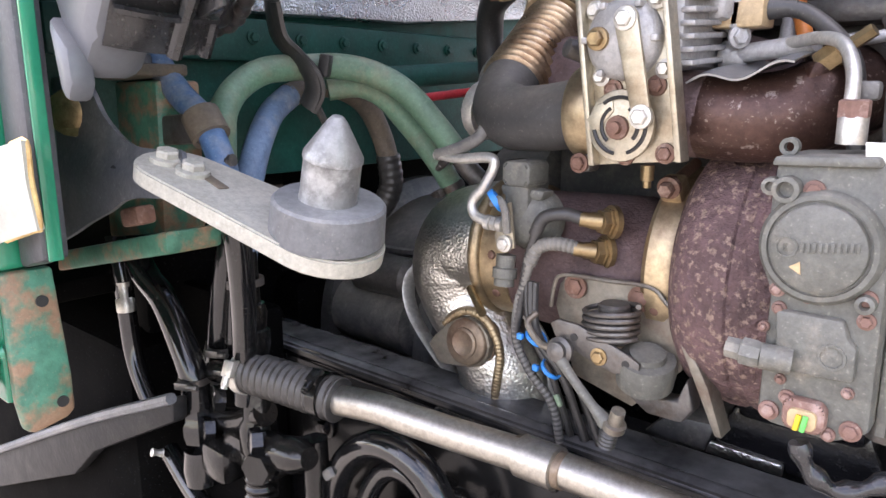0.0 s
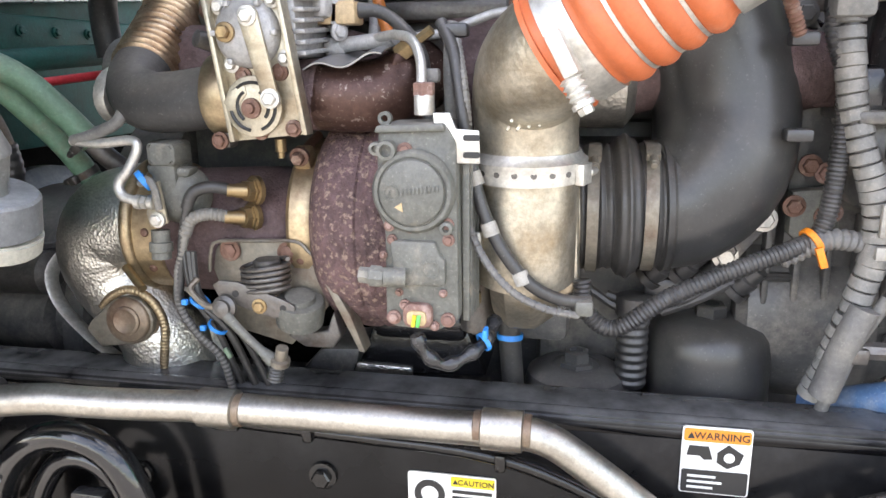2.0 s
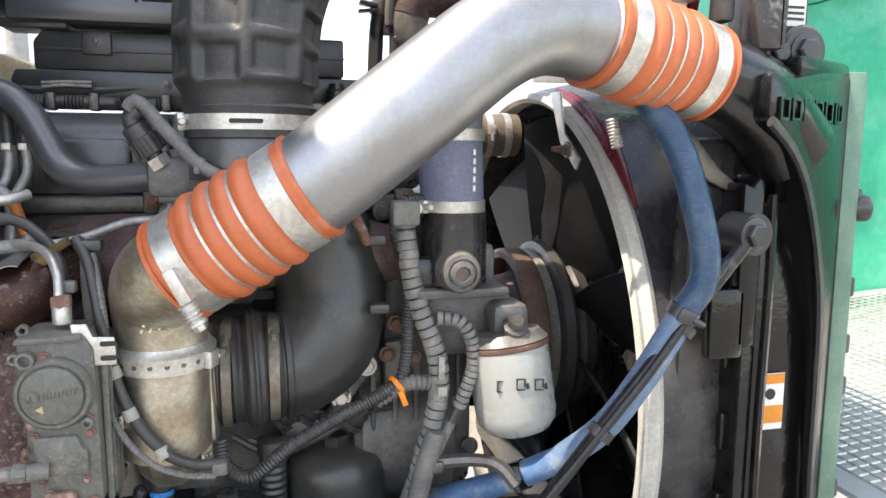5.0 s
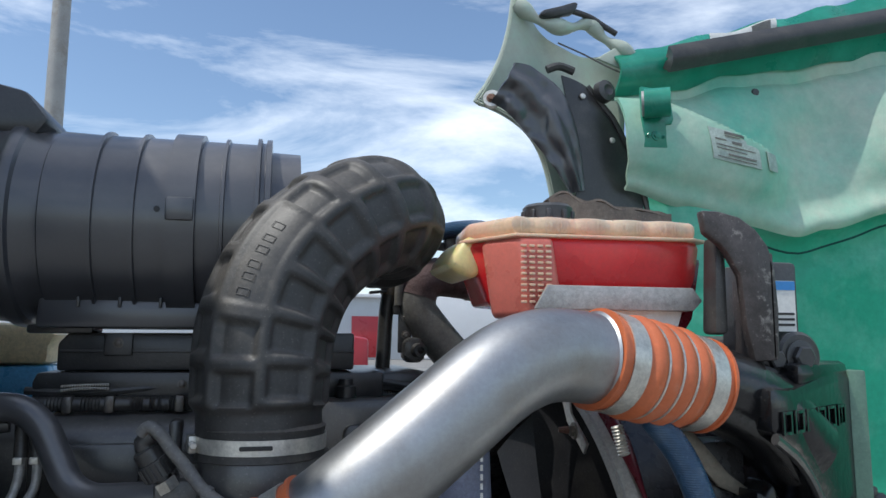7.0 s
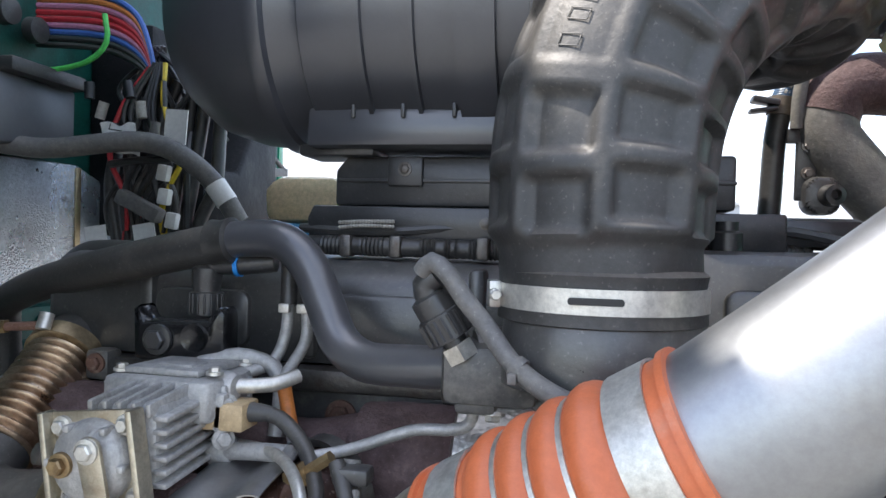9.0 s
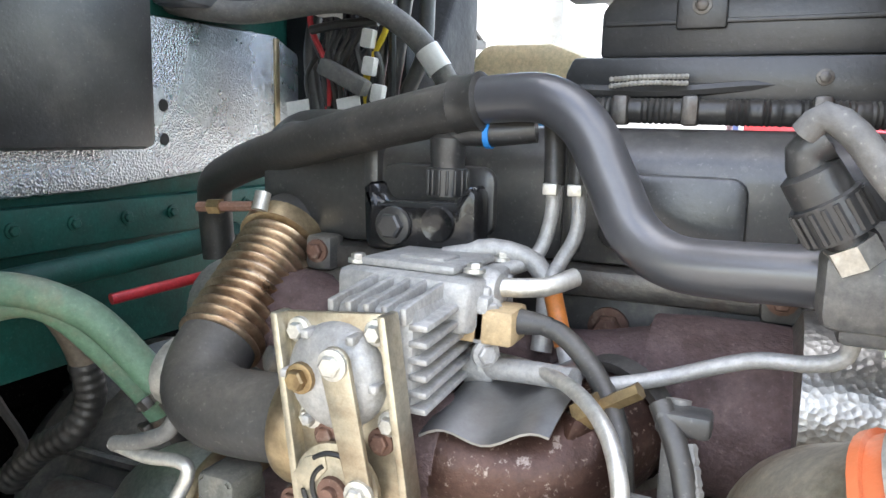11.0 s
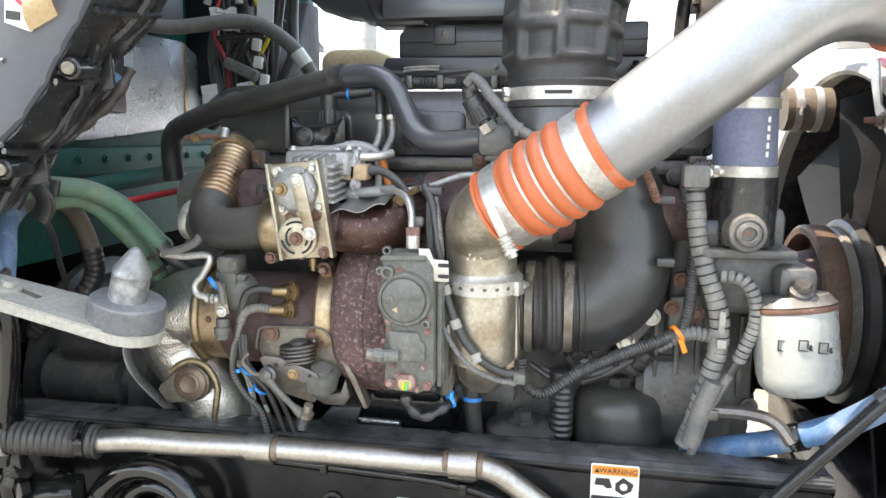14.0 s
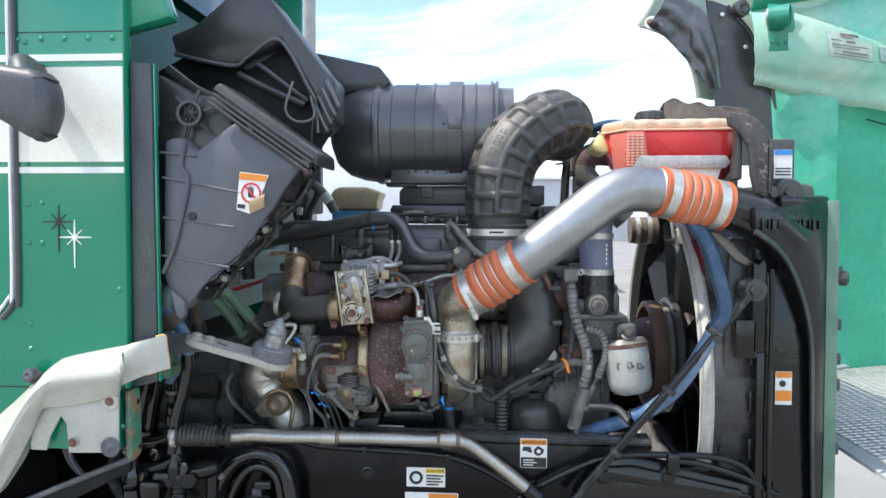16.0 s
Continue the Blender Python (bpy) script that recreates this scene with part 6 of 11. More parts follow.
# coolant filter
flt = thing("coolant_filter", (0.45, 0.655, 1.32), "off-white spin-on coolant filter with rusty rim", "filter")
fa = Vector((0.13, -0.12, -1)).normalized()
FO = Vector((0.447, 0.668, 1.437))
ff = part("can", lathe([(0.006, 0.0525), (0.01, 0.0535), (0.09, 0.0525), (0.103, 0.050), (0.114, 0.042), (0.119, 0.03), (0.117, 0.022), (0.118, 0)], FO, fa, 48), M_FILTER, flt)
part("rusty_rim", lathe([(-0.001, 0.051), (0.0, 0.0545), (0.005, 0.0548), (0.007, 0.0535)], FO, fa, 48), M_RUSTBOLT, flt, "rusty orange rim")
part("base_ring", lathe([(-0.016, 0.03), (-0.014, 0.045), (-0.002, 0.0545), (0, 0.051)], FO, fa, 40), M_ENGINE, flt)
part("filter_head", box((0.447, 0.675, 1.468), (0.05, 0.06, 0.045), 0.012), M_ENGINE, flt)
part("head_nut", hexbolt((0.447, 0.635, 1.462), (0, -0.6, 0.8), 0.011, 0.016), M_DARKSTEEL, flt)
for i, (dx, dz) in enumerate(((-0.028, 0.0), (-0.006, 0.004), (0.018, 0.002))):
    yy = 0.6615 - math.sqrt(0.0536 ** 2 - (dx - 0.004) ** 2) - 0.0022
    x0, z0 = 0.4475 + dx, 1.387 + dz
    bmp = slab([(x0, z0), (x0 + 0.011, z0), (x0 + 0.011, z0 + 0.0008), (x0, z0 + 0.0008)], yy, 0.003, "y", 0)
    slab([(x0, z0), (x0 + 0.0008, z0), (x0 + 0.0008, z0 + 0.014), (x0, z0 + 0.014)], yy, 0.003, "y", 0, bmp)
    slab([(x0 + 0.0102, z0 + 0.003), (x0 + 0.011, z0 + 0.003), (x0 + 0.011, z0 + 0.014), (x0 + 0.0102, z0 + 0.014)], yy, 0.003, "y", 0, bmp)
    slab([(x0, z0 + 0.0132), (x0 + 0.011, z0 + 0.0132), (x0 + 0.011, z0 + 0.014), (x0, z0 + 0.014)], yy, 0.003, "y", 0, bmp)
    slab([(x0 + 0.013, z0 + 0.001), (x0 + 0.0165, z0 + 0.001), (x0 + 0.0155, z0 + 0.008), (x0 + 0.013, z0 + 0.007)], yy + 0.0005, 0.003, "y", 0, bmp)
    part("printed_symbol", bmp, M_INK, ff, "small black printed symbol")

# thermostat housing with grey-blue hose
th = thing("thermostat_housing", (0.385, 0.70, 1.5), "dark grey cast thermostat housing with plugged port", "housing")
part("body", box((0.392, 0.725, 1.535), (0.085, 0.11, 0.06), 0.014), M_ENGINE, th)
part("neck", lathe([(-0.03, 0.043), (0.02, 0.042), (0.05, 0.0405), (0.06, 0.041)], (0.382, 0.690, 1.545), "z", 40), M_AIRGLOSS, th, "glossy black outlet neck")
part("neck_web", box((0.345, 0.69, 1.525), (0.05, 0.05, 0.05), 0.012), M_AIRGLOSS, th, "glossy black side web")
pb = part("port_boss", lathe([(0, 0.027), (0.024, 0.025), (0.03, 0.0225), (0.031, 0.018), (0.0285, 0.0175), (0.0285, 0.0155), (0.0335, 0.0145), (0.0345, 0.0095), (0.029, 0.0085), (0.028, 0)], (0.376, 0.655, 1.535), (0, -1, 0), 32), M_ENGINE, th)
part("port_core", cyl((0.376, 0.6275, 1.535), (0, -1, 0), 0.001, 0.0075, 0, 14), M_RUSTBOLT, pb)
part("lower_casting", box((0.40, 0.73, 1.46), (0.12, 0.1, 0.09), 0.015), M_ENGINE, th)
part("flange_plate", box((0.385, 0.715, 1.505), (0.12, 0.13, 0.012), 0.004), M_ENGINE, th)
ch = thing("coolant_hose", (0.378, 0.69, 1.6), "grey-blue silicone coolant hose with two bright clamps", "hose")
part("sleeve", tube([(0.381, 0.695, 1.60), (0.378, 0.692, 1.66), (0.376, 0.69, 1.72), (0.385, 0.70, 1.76)], 0.0405, 36), M_BLUEGREY, ch)
clamp(ch, (0.380, 0.694, 1.612), "z", 0.041, 0.014, True, M_STEEL, "hose_clamp", (-1, -0.4, 0))
clamp(ch, (0.377, 0.691, 1.70), "z", 0.041, 0.014, False, M_STEEL)
for i in range(5):
    part("printed_mark", box((0.398, 0.6555, 1.635 + 0.011 * i), (0.003, 0.002, 0.007), 0), M_LABEL, ch)
part("clamp_stud", lathe([(0, 0.008), (0.018, 0.008), (0.019, 0.004), (0.026, 0.004)], (0.334, 0.68, 1.61), (-0.4, -1, 0), 12), M_STEEL, ch)
uh = thing("upper_radiator_hose", (0.42, 1.0, 1.75), "rust dusted coolant pipe with a dusty grey hose over the engine", "pipe")
part("tube", tube([(0.50, 1.0, 1.74), (0.452, 1.0, 1.79), (0.412, 1.0, 1.835), (0.385, 1.0, 1.872), (0.384, 1.0, 1.90)], 0.033, 28), M_GREYHOSE, uh, "dusty grey rubber hose")
part("rusty_tube", tube([(0.383, 1.0, 1.895), (0.392, 1.0, 1.918), (0.418, 1.0, 1.930), (0.47, 1.0, 1.926), (0.54, 1.0, 1.915), (0.62, 1.0, 1.91)], 0.034, 28), M_RUST, uh, "rust brown steel elbow")
clamp(uh, (0.478, 1.0, 1.9255), (1, 0, -0.1), 0.0345, 0.012, True, M_DARKSTEEL, "hose_clamp", (0, -1, 0.4))
part("yellow_collar", lathe([(-0.014, 0.0345), (-0.013, 0.038), (0.013, 0.038), (0.014, 0.0345)], (0.505, 1.0, 1.921), (1, 0, -0.1), 32), M_TANKY, uh, "yellowed plastic collar")
rh = thing("radiator_top_hose", (0.52, 0.8, 1.71), "orange-brown hose stub with steel clamps", "hose")
part("sleeve", tube([(0.54, 1.14, 1.71), (0.58, 1.14, 1.71), (0.62, 1.14, 1.71)], 0.04, 28), M_TANHOSE, rh)
clamp(rh, (0.56, 1.14, 1.71), "x", 0.0405, 0.013, True, M_STEEL)
clamp(rh, (0.595, 1.14, 1.71), "x", 0.0405, 0.013, False, M_STEEL)

# expansion bottle
bot = thing("coolant_reservoir", (0.56, 0.72, 1.86), "translucent coolant reservoir filled with red coolant", "reservoir")
base = [(0.425, 0.62), (0.66, 0.60), (0.685, 0.62), (0.69, 0.80), (0.66, 0.86), (0.47, 0.86), (0.40, 0.78), (0.395, 0.70)]


def grown(k):
    cx, cy = 0.55, 0.73
    return [(cx + (x - cx) * k, cy + (y - cy) * k) for x, y in base]


base = [(0.432, 0.614), (0.66, 0.60), (0.685, 0.615), (0.69, 0.80), (0.66, 0.86), (0.47, 0.86), (0.395, 0.80), (0.385, 0.70)]
body = slab(grown(0.985), 1.868, 0.084, "z", 0.012, segs=3)
for v in body.verts:
    if v.co.z < 1.9:
        v.co.x += 0.03 * max(0, (0.47 - v.co.x) / 0.09)
        v.co.y += 0.02 * max(0, (0.70 - v.co.y) / 0.1)
part("filled_body", body, M_RED, bot, "body full of red coolant")
belly = slab([(0.402, 0.665), (0.434, 0.610), (0.478, 0.607), (0.47, 0.68), (0.42, 0.72)], 1.850, 0.098, "z", 0.008, segs=3)
for v in belly.verts:
    if v.co.z < 1.88:
        v.co.x += 0.012
part("lower_belly", belly, M_TICK, bot, "salmon ribbed belly")
part("seam", slab(grown(1.025), 1.9475, 0.0045, "z", 0.002), M_TANKTOP, bot, "moulded seam rim")
scallop = [(0.432 + 0.228 * i / 48, 0.620 - 0.012 * i / 48 + 0.007 * abs(math.sin(math.pi * i / 48 * 4.5)) ** 4) for i in range(49)]
part("upper_shell", slab(scallop + grown(0.97)[2:], 1.952, 0.024, "z", 0.010, segs=4), M_TANKTOP, bot, "pale empty upper shell")
part("yellow_shoulder", slab([(0.368, 1.912), (0.362, 1.922), (0.384, 1.952), (0.41, 1.966), (0.43, 1.966), (0.425, 1.93), (0.40, 1.90)], 0.69, 0.12, "y", 0.010, segs=3), M_TANKY, bot, "yellowed shoulder")
for i in range(4):
    for j in range(11):
        part("moulded_tick", box((0.4375 + 0.0105 * i, 0.6075 - 0.0004 * i, 1.868 + 0.0068 * j), (0.0072, 0.004, 0.0032), 0.001), M_TANKTOP, bot)
cap = part("filler_cap", lathe([(0, 0.026), (0.003, 0.034), (0.02, 0.034), (0.024, 0.03), (0.026, 0)], (0.505, 0.70, 1.980), "z", 28), M_BLACK, bot, "black screw cap")
for k in range(10):
    a = k * math.tau / 10
    part("cap_grip", box((0.505 + 0.034 * math.cos(a), 0.70 + 0.034 * math.sin(a), 1.986), (0.007, 0.007, 0.018), 0.002, (0, 0, math.degrees(a))), M_BLACK, cap)
part("cap_neck", cyl((0.505, 0.70, 1.965), "z", 0.012, 0.028, 0.002), M_TANK, bot)
bb = thing("reservoir_bracket", (0.55, 0.6, 1.78), "folded bare steel bracket under the coolant reservoir", "bracket")
part("lip", slab([(0.445, 1.859), (0.462, 1.888), (0.655, 1.888), (0.668, 1.872), (0.655, 1.859)], 0.592, 0.006, "y", 0.002), M_ALU, bb)
part("face", slab([(0.455, 1.861), (0.652, 1.861), (0.632, 1.80), (0.62, 1.76), (0.455, 1.76)], 0.612, 0.005, "y", 0.002), M_WHITE, bb, "pale grey bracket face")
part("shelf", box((0.555, 0.66, 1.862), (0.20, 0.12, 0.006), 0.002), M_STEEL, bb)
part("rivet", lathe([(0, 0.006), (0.003, 0.005), (0.004, 0)], (0.614, 0.612, 1.836), (0, -1, 0), 12), M_REDBOLT, bb)
part("strap", slab([(0.645, 1.93), (0.69, 1.93), (0.675, 1.85), (0.64, 1.80), (0.625, 1.80)], 0.625, 0.12, "y", 0.006), M_MAROON, bb, "dark red plastic strap")
hp = thing("side_plate", (0.70, 0.53, 1.79), "dirty dark brown steel plate beside the reservoir", "bracket")
part("plate", slab([(0.64, 1.978), (0.664, 1.978), (0.692, 1.972), (0.714, 1.958), (0.730, 1.938), (0.738, 1.912), (0.741, 1.86), (0.739, 1.80), (0.705, 1.798), (0.695, 1.84), (0.69, 1.90), (0.668, 1.935), (0.645, 1.95)], 0.545, 0.014, "y", 0.004), M_DIRTPLATE, hp)
part("plate_flange", slab([(0.545, 1.80), (0.62, 1.80), (0.62, 1.90), (0.545, 1.93)], 0.728, 0.008, "x", 0.003), M_DIRTPLATE, hp)
part("gasket", slab([(0.662, 1.83), (0.682, 1.83), (0.682, 1.94), (0.668, 1.95)], 0.56, 0.03, "y", 0.006), M_RUBBER, hp)
mt = thing("actuator_motor", (0.78, 0.6, 1.78), "black boxed actuator motor with a blue and white label", "motor")
part("case", box((0.782, 0.64, 1.865), (0.055, 0.09, 0.12), 0.006), M_BLACK, mt)
lb = part("label", slab([(0.762, 1.835), (0.802, 1.835), (0.802, 1.90), (0.762, 1.90)], 0.5925, 0.002, "y", 0), M_LABEL, mt, "white motor label")
part("label_head", slab([(0.7625, 1.888), (0.8015, 1.888), (0.8015, 1.8995), (0.7625, 1.8995)], 0.5915, 0.001, "y", 0), M_LBLUE, lb)
for i in range(3):
    part("label_bar", slab([(0.765, 1.856 - 0.007 * i), (0.799, 1.856 - 0.007 * i), (0.799, 1.859 - 0.007 * i), (0.765, 1.859 - 0.007 * i)], 0.5915, 0.001, "y", 0), M_INK, lb)
kb = part("mount_bush", lathe([(0, 0.03), (0.012, 0.032), (0.016, 0.028)], (0.79, 0.59, 1.803), (0, -1, 0), 24), M_BLACK, mt)
part("mount_bolt", hexbolt((0.79, 0.576, 1.803), (0, -1, 0), 0.015, 0.014), M_BLACK, kb)
part("second_bolt", hexbolt((0.755, 0.58, 1.80), (0, -1, 0), 0.012, 0.012), M_BLACK, mt)
dx = thing("crumpled_deflector", (0.66, 0.9, 1.97), "bent brown plastic deflector behind the reservoir", "deflector")


def crest(u):
    """The ragged top line of the deflector, from its hump down to the far end."""
    return 2.054 + 0.014 * math.exp(-((u - 0.17) / 0.10) ** 2) + 0.006 * math.exp(-((u - 0.45) / 0.08) ** 2) - 0.016 * u + 0.0025 * math.sin(u * 23)


part("sheet", skin(lambda u, v: (0.578 + 0.22 * u, 0.875 + 0.09 * v, crest(u) - 0.02 * v + 0.004 * math.sin(u * 19 + v * 4)), 36, 8, 0.004), M_BROWNPLASTIC, dx)
part("sheet_edge", skin(lambda u, v: (0.578 + 0.22 * u, 0.873 + 0.002 * v, 1.985 + (crest(u) - 1.987) * v), 36, 4, 0.003), M_BROWNPLASTIC, dx)
part("support_leg", box((0.77, 0.93, 1.92), (0.04, 0.02, 0.22), 0.004), M_BROWNPLASTIC, dx)

# support strut with cable
st = thing("hood_strut", (0.34, 0.5, 1.15), "black rod stay between radiator and frame with taped cable", "strut")
S0, S1 = Vector((0.695, 0.535, 1.575)), Vector((0.315, 0.568, 1.085))
part("rod", tube([S0, S1], 0.0088, 14, 0.05), M_DUSTROD, st)
part("cable", tube([S0 + Vector((-0.03, -0.008, -0.018)), (0.58, 0.53, 1.435), (0.45, 0.545, 1.27), S1 + Vector((0.02, -0.012, 0.04))], 0.0056, 10, 0.02), M_DUSTROD, st)
ey = part("eye", lathe([(-0.02, 0.014), (-0.02, 0.025), (0.02, 0.025), (0.02, 0.014)], (0.706, 0.555, 1.585), (0.15, -1, 0), 28), M_BLACK, st)
part("eye_bolt", hexbolt((0.703, 0.535, 1.585), (0.15, -1, 0), 0.0145, 0.014), M_BLACK, ey)
for f in (0.2, 0.45, 0.75):
    q = S0.lerp(S1, f)
    part("cable_tie", lathe([(-0.006, 0.012), (-0.006, 0.0155), (0.006, 0.0155), (0.006, 0.012)], q + Vector((0, -0.004, 0)), S1 - S0, 16), M_RUBBER, st)
sb = thing("strut_bracket", (0.71, 0.55, 1.45), "greasy black bent steel bracket on the radiator side", "bracket")
part("upright", slab([(0.712, 1.44), (0.74, 1.44), (0.742, 1.64), (0.735, 1.655), (0.725, 1.64), (0.712, 1.645)], 0.565, 0.05, "y", 0.004), M_OILY, sb)
part("foot", box((0.70, 0.575, 1.47), (0.05, 0.02, 0.09), 0.006), M_OILY, sb)
part("seam_weld", tube([(0.752, 0.565, 1.63), (0.754, 0.565, 1.5), (0.752, 0.565, 1.3), (0.755, 0.565, 1.1)], 0.006, 8, 0.01), M_OILY, sb)
part("lower_upright", slab([(0.725, 1.08), (0.745, 1.08), (0.745, 1.44), (0.725, 1.44)], 0.57, 0.045, "y", 0.004), M_OILY, sb)

# blue hoses
bh = thing("blue_radiator_hose", (0.59, 0.54, 1.45), "blue reinforced silicone hose running down behind the stay", "hose")
part("sleeve", tube([(0.555, 0.60, 1.775), (0.567, 0.55, 1.74), (0.593, 0.537, 1.70), (0.609, 0.53, 1.662), (0.625, 0.525, 1.607), (0.636, 0.525, 1.563), (0.636, 0.53, 1.529), (0.620, 0.54, 1.494)], 0.0165, 24, 0.008), M_BLUEDARK, bh)
# This stretch is greyed for dust and for sun glare put into the colour.
part("dust_and_glare_sleeve", tube([(0.622, 0.538, 1.498), (0.582, 0.56, 1.41), (0.545, 0.58, 1.346), (0.502, 0.61, 1.296)], 0.0168, 24, 0.008), M_BLUEDUST, bh, "blue silicone hose, greyed for dust and sun glare")
part("lower_sleeve", tube([(0.506, 0.607, 1.299), (0.438, 0.655, 1.25), (0.385, 0.69, 1.222), (0.335, 0.73, 1.19)], 0.0166, 24, 0.008), M_BLUEHOSE, bh, "bright blue silicone hose")
clamp(bh, (0.62, 0.539, 1.495), (0.45, -0.2, 1), 0.0172, 0.014, True, M_BLACK, "hose_clamp", (-0.4, -1, 0))
clamp(bh, (0.46, 0.64, 1.265), (0.8, -0.5, 0.5), 0.0174, 0.018, True, M_OILY, "hose_clamp", (-0.3, -0.8, 0.5))
b2 = thing("hose_stay", (0.40, 0.66, 1.25), "dusty steel stay that holds the blue hose", "bracket")
part("stay_plate", box((0.345, 0.655, 1.283), (0.03, 0.02, 0.016), 0.003), M_DARKSTEEL, b2)
part("clip_bar", tube([(0.34, 0.66, 1.285), (0.40, 0.65, 1.288), (0.43, 0.635, 1.283), (0.448, 0.62, 1.262)], 0.009, 8), M_DARKSTEEL, b2)


# ---- cab corner ----
ab = thing("air_intake_box", (-0.4, 0.35, 1.55), "dusty dark grey plastic cowl air box with moulded ribs", "air box")
body = part("shell", slab([(-0.529, 1.898), (-0.487, 1.903), (-0.464, 1.872), (-0.386, 1.932), (-0.309, 1.889), (-0.252, 1.858), (-0.246, 1.840), (-0.275, 1.806), (-0.306, 1.757), (-0.328, 1.729), (-0.346, 1.700), (-0.374, 1.667), (-0.405, 1.640), (-0.442, 1.612), (-0.466, 1.580), (-0.494, 1.548), (-0.519, 1.588), (-0.535, 1.622)], 0.29, 0.05, "y", 0.014), M_GREYPLASTIC, ab)
part("flange_edge", tube([(-0.236, 0.345, 1.846), (-0.255, 0.345, 1.80), (-0.283, 0.345, 1.764), (-0.322, 0.345, 1.734), (-0.336, 0.345, 1.706), (-0.366, 0.345, 1.668), (-0.403, 0.345, 1.634), (-0.430, 0.345, 1.604), (-0.455, 0.345, 1.57)], 0.006, 8), M_AIRGLOSS, ab)
part("lid", slab([(-0.425, 1.998), (-0.409, 2.006), (-0.215, 1.868), (-0.215, 1.84), (-0.312, 1.892), (-0.39, 1.945)], 0.285, 0.15, "y", 0.006), M_BLACK, ab, "black ribbed filter lid")
for i in range(4):
    o = 0.0085 * i
    part("lid_rib", tube([(-0.418 - o * 0.5, 0.278, 1.992 - o), (-0.222 - o * 0.5, 0.278, 1.856 - o)], 0.0035, 6, 0.1), M_BLACK, ab)
for x0, z0, x1, z1 in ((-0.53, 1.82, -0.37, 1.79), (-0.53, 1.74, -0.385, 1.722), (-0.535, 1.665, -0.395, 1.642), (-0.534, 1.87, -0.46, 1.862)):
    part("shell_rib", tube([(x0, 0.289, z0), (x1, 0.289, z1)], 0.0028, 6, 0.1), M_GREYPLASTIC, body)
part("moulded_wire", tube([(-0.483, 0.286, 1.89), (-0.490, 0.286, 1.84), (-0.477, 0.286, 1.81), (-0.505, 0.286, 1.69), (-0.53, 0.286, 1.63)], 0.0045, 8), M_GREYPLASTIC, body)
part("vent_hole", cyl((-0.47, 0.2885, 1.743), (0, -1, 0), 0.003, 0.008, 0), M_INK, body)
for x, z in ((-0.242, 1.832),):
    bs = part("boss", lathe([(0, 0.012), (0.03, 0.010), (0.032, 0.006)], (x, 0.335, z), (0, -1, 0), 14), M_AIRGLOSS, ab)
    part("boss_screw", hexbolt((x, 0.302, z), (0, -1, 0), 0.006, 0.005, False), M_RUSTBOLT, bs)
part("tongue", slab([(-0.515, 1.60), (-0.485, 1.575), (-0.482, 1.55), (-0.492, 1.535), (-0.503, 1.545)], 0.28, 0.02, "y", 0.006), M_GREYPLASTIC, ab)
part("back_housing", slab([(-0.56, 2.035), (-0.48, 1.99), (-0.40, 1.99), (-0.40, 1.90), (-0.53, 1.60), (-0.56, 1.60)], 0.33, 0.12, "y", 0.01), M_BLACK, ab)
wh2 = part("round_mount", lathe([(0, 0.02), (0, 0.026), (0.02, 0.026), (0.02, 0.02)], (-0.478, 0.315, 1.948), (0, -1, 0), 20), M_BLACK, ab)
for a in range(0, 360, 60):
    part("mount_spoke", tube([(-0.478, 0.305, 1.948), (-0.478 + 0.05 * math.cos(radians(a + 15)), 0.315, 1.948 + 0.05 * math.sin(radians(a + 15)))], 0.004, 6, 0.1), M_BLACK, wh2)
FRONT_EDGE = [(-0.247, 1.842), (-0.277, 1.803), (-0.308, 1.754), (-0.330, 1.726), (-0.348, 1.697), (-0.376, 1.664), (-0.407, 1.637), (-0.444, 1.609), (-0.468, 1.577)]
BACK_EDGE = [(-0.240, 1.842), (-0.258, 1.801), (-0.285, 1.765), (-0.324, 1.735), (-0.338, 1.707), (-0.368, 1.669), (-0.404, 1.636), (-0.431, 1.606), (-0.456, 1.573)]


def skirt(u, v):
    """The glossy side wall from the front face's edge back to the mounting flange."""
    k = u * (len(FRONT_EDGE) - 1)
    i = min(len(FRONT_EDGE) - 2, int(k))
    f = k - i
    a = [FRONT_EDGE[i][j] + (FRONT_EDGE[i + 1][j] - FRONT_EDGE[i][j]) * f for j in (0, 1)]
    b = [BACK_EDGE[i][j] + (BACK_EDGE[i + 1][j] - BACK_EDGE[i][j]) * f for j in (0, 1)]
    w = 0.004 * math.sin(math.pi * v) + 0.0015 * math.sin(u * 40)
    return (a[0] + (b[0] - a[0]) * v + w * 0.7, 0.298 + 0.072 * v, a[1] + (b[1] - a[1]) * v - w * 0.7)


# Shade of the wall that turns away is put in as a black colour.
part("side_wall", skin(skirt, 50, 12, 0.004), M_AIRGLOSS, ab, "glossy side wall, coloured dark as it turns from the light")
part("flange_bead", tube([skirt(i / 24, 1.0) for i in range(25)], lambda f, s: 0.0065 + 0.0015 * math.sin(s * 70), 8, 0.008), M_AIRGLOSS, ab)
for u0, u1 in ((0.30, 0.62), (0.36, 0.66)):
    part("wall_rib", tube([Vector(skirt(u0 + (u1 - u0) * i / 8, 0.35 + 0.35 * i / 8)) + Vector((0.004, -0.002, -0.004)) for i in range(9)], 0.0028, 6, 0.01), M_AIRGLOSS, ab)
for u in (0.2, 0.46, 0.74, 0.9):
    part("wall_gusset", tube([Vector(skirt(u, i / 6)) + Vector((0.004, 0, -0.004)) for i in range(7)], 0.0035, 6, 0.01), M_AIRGLOSS, ab)
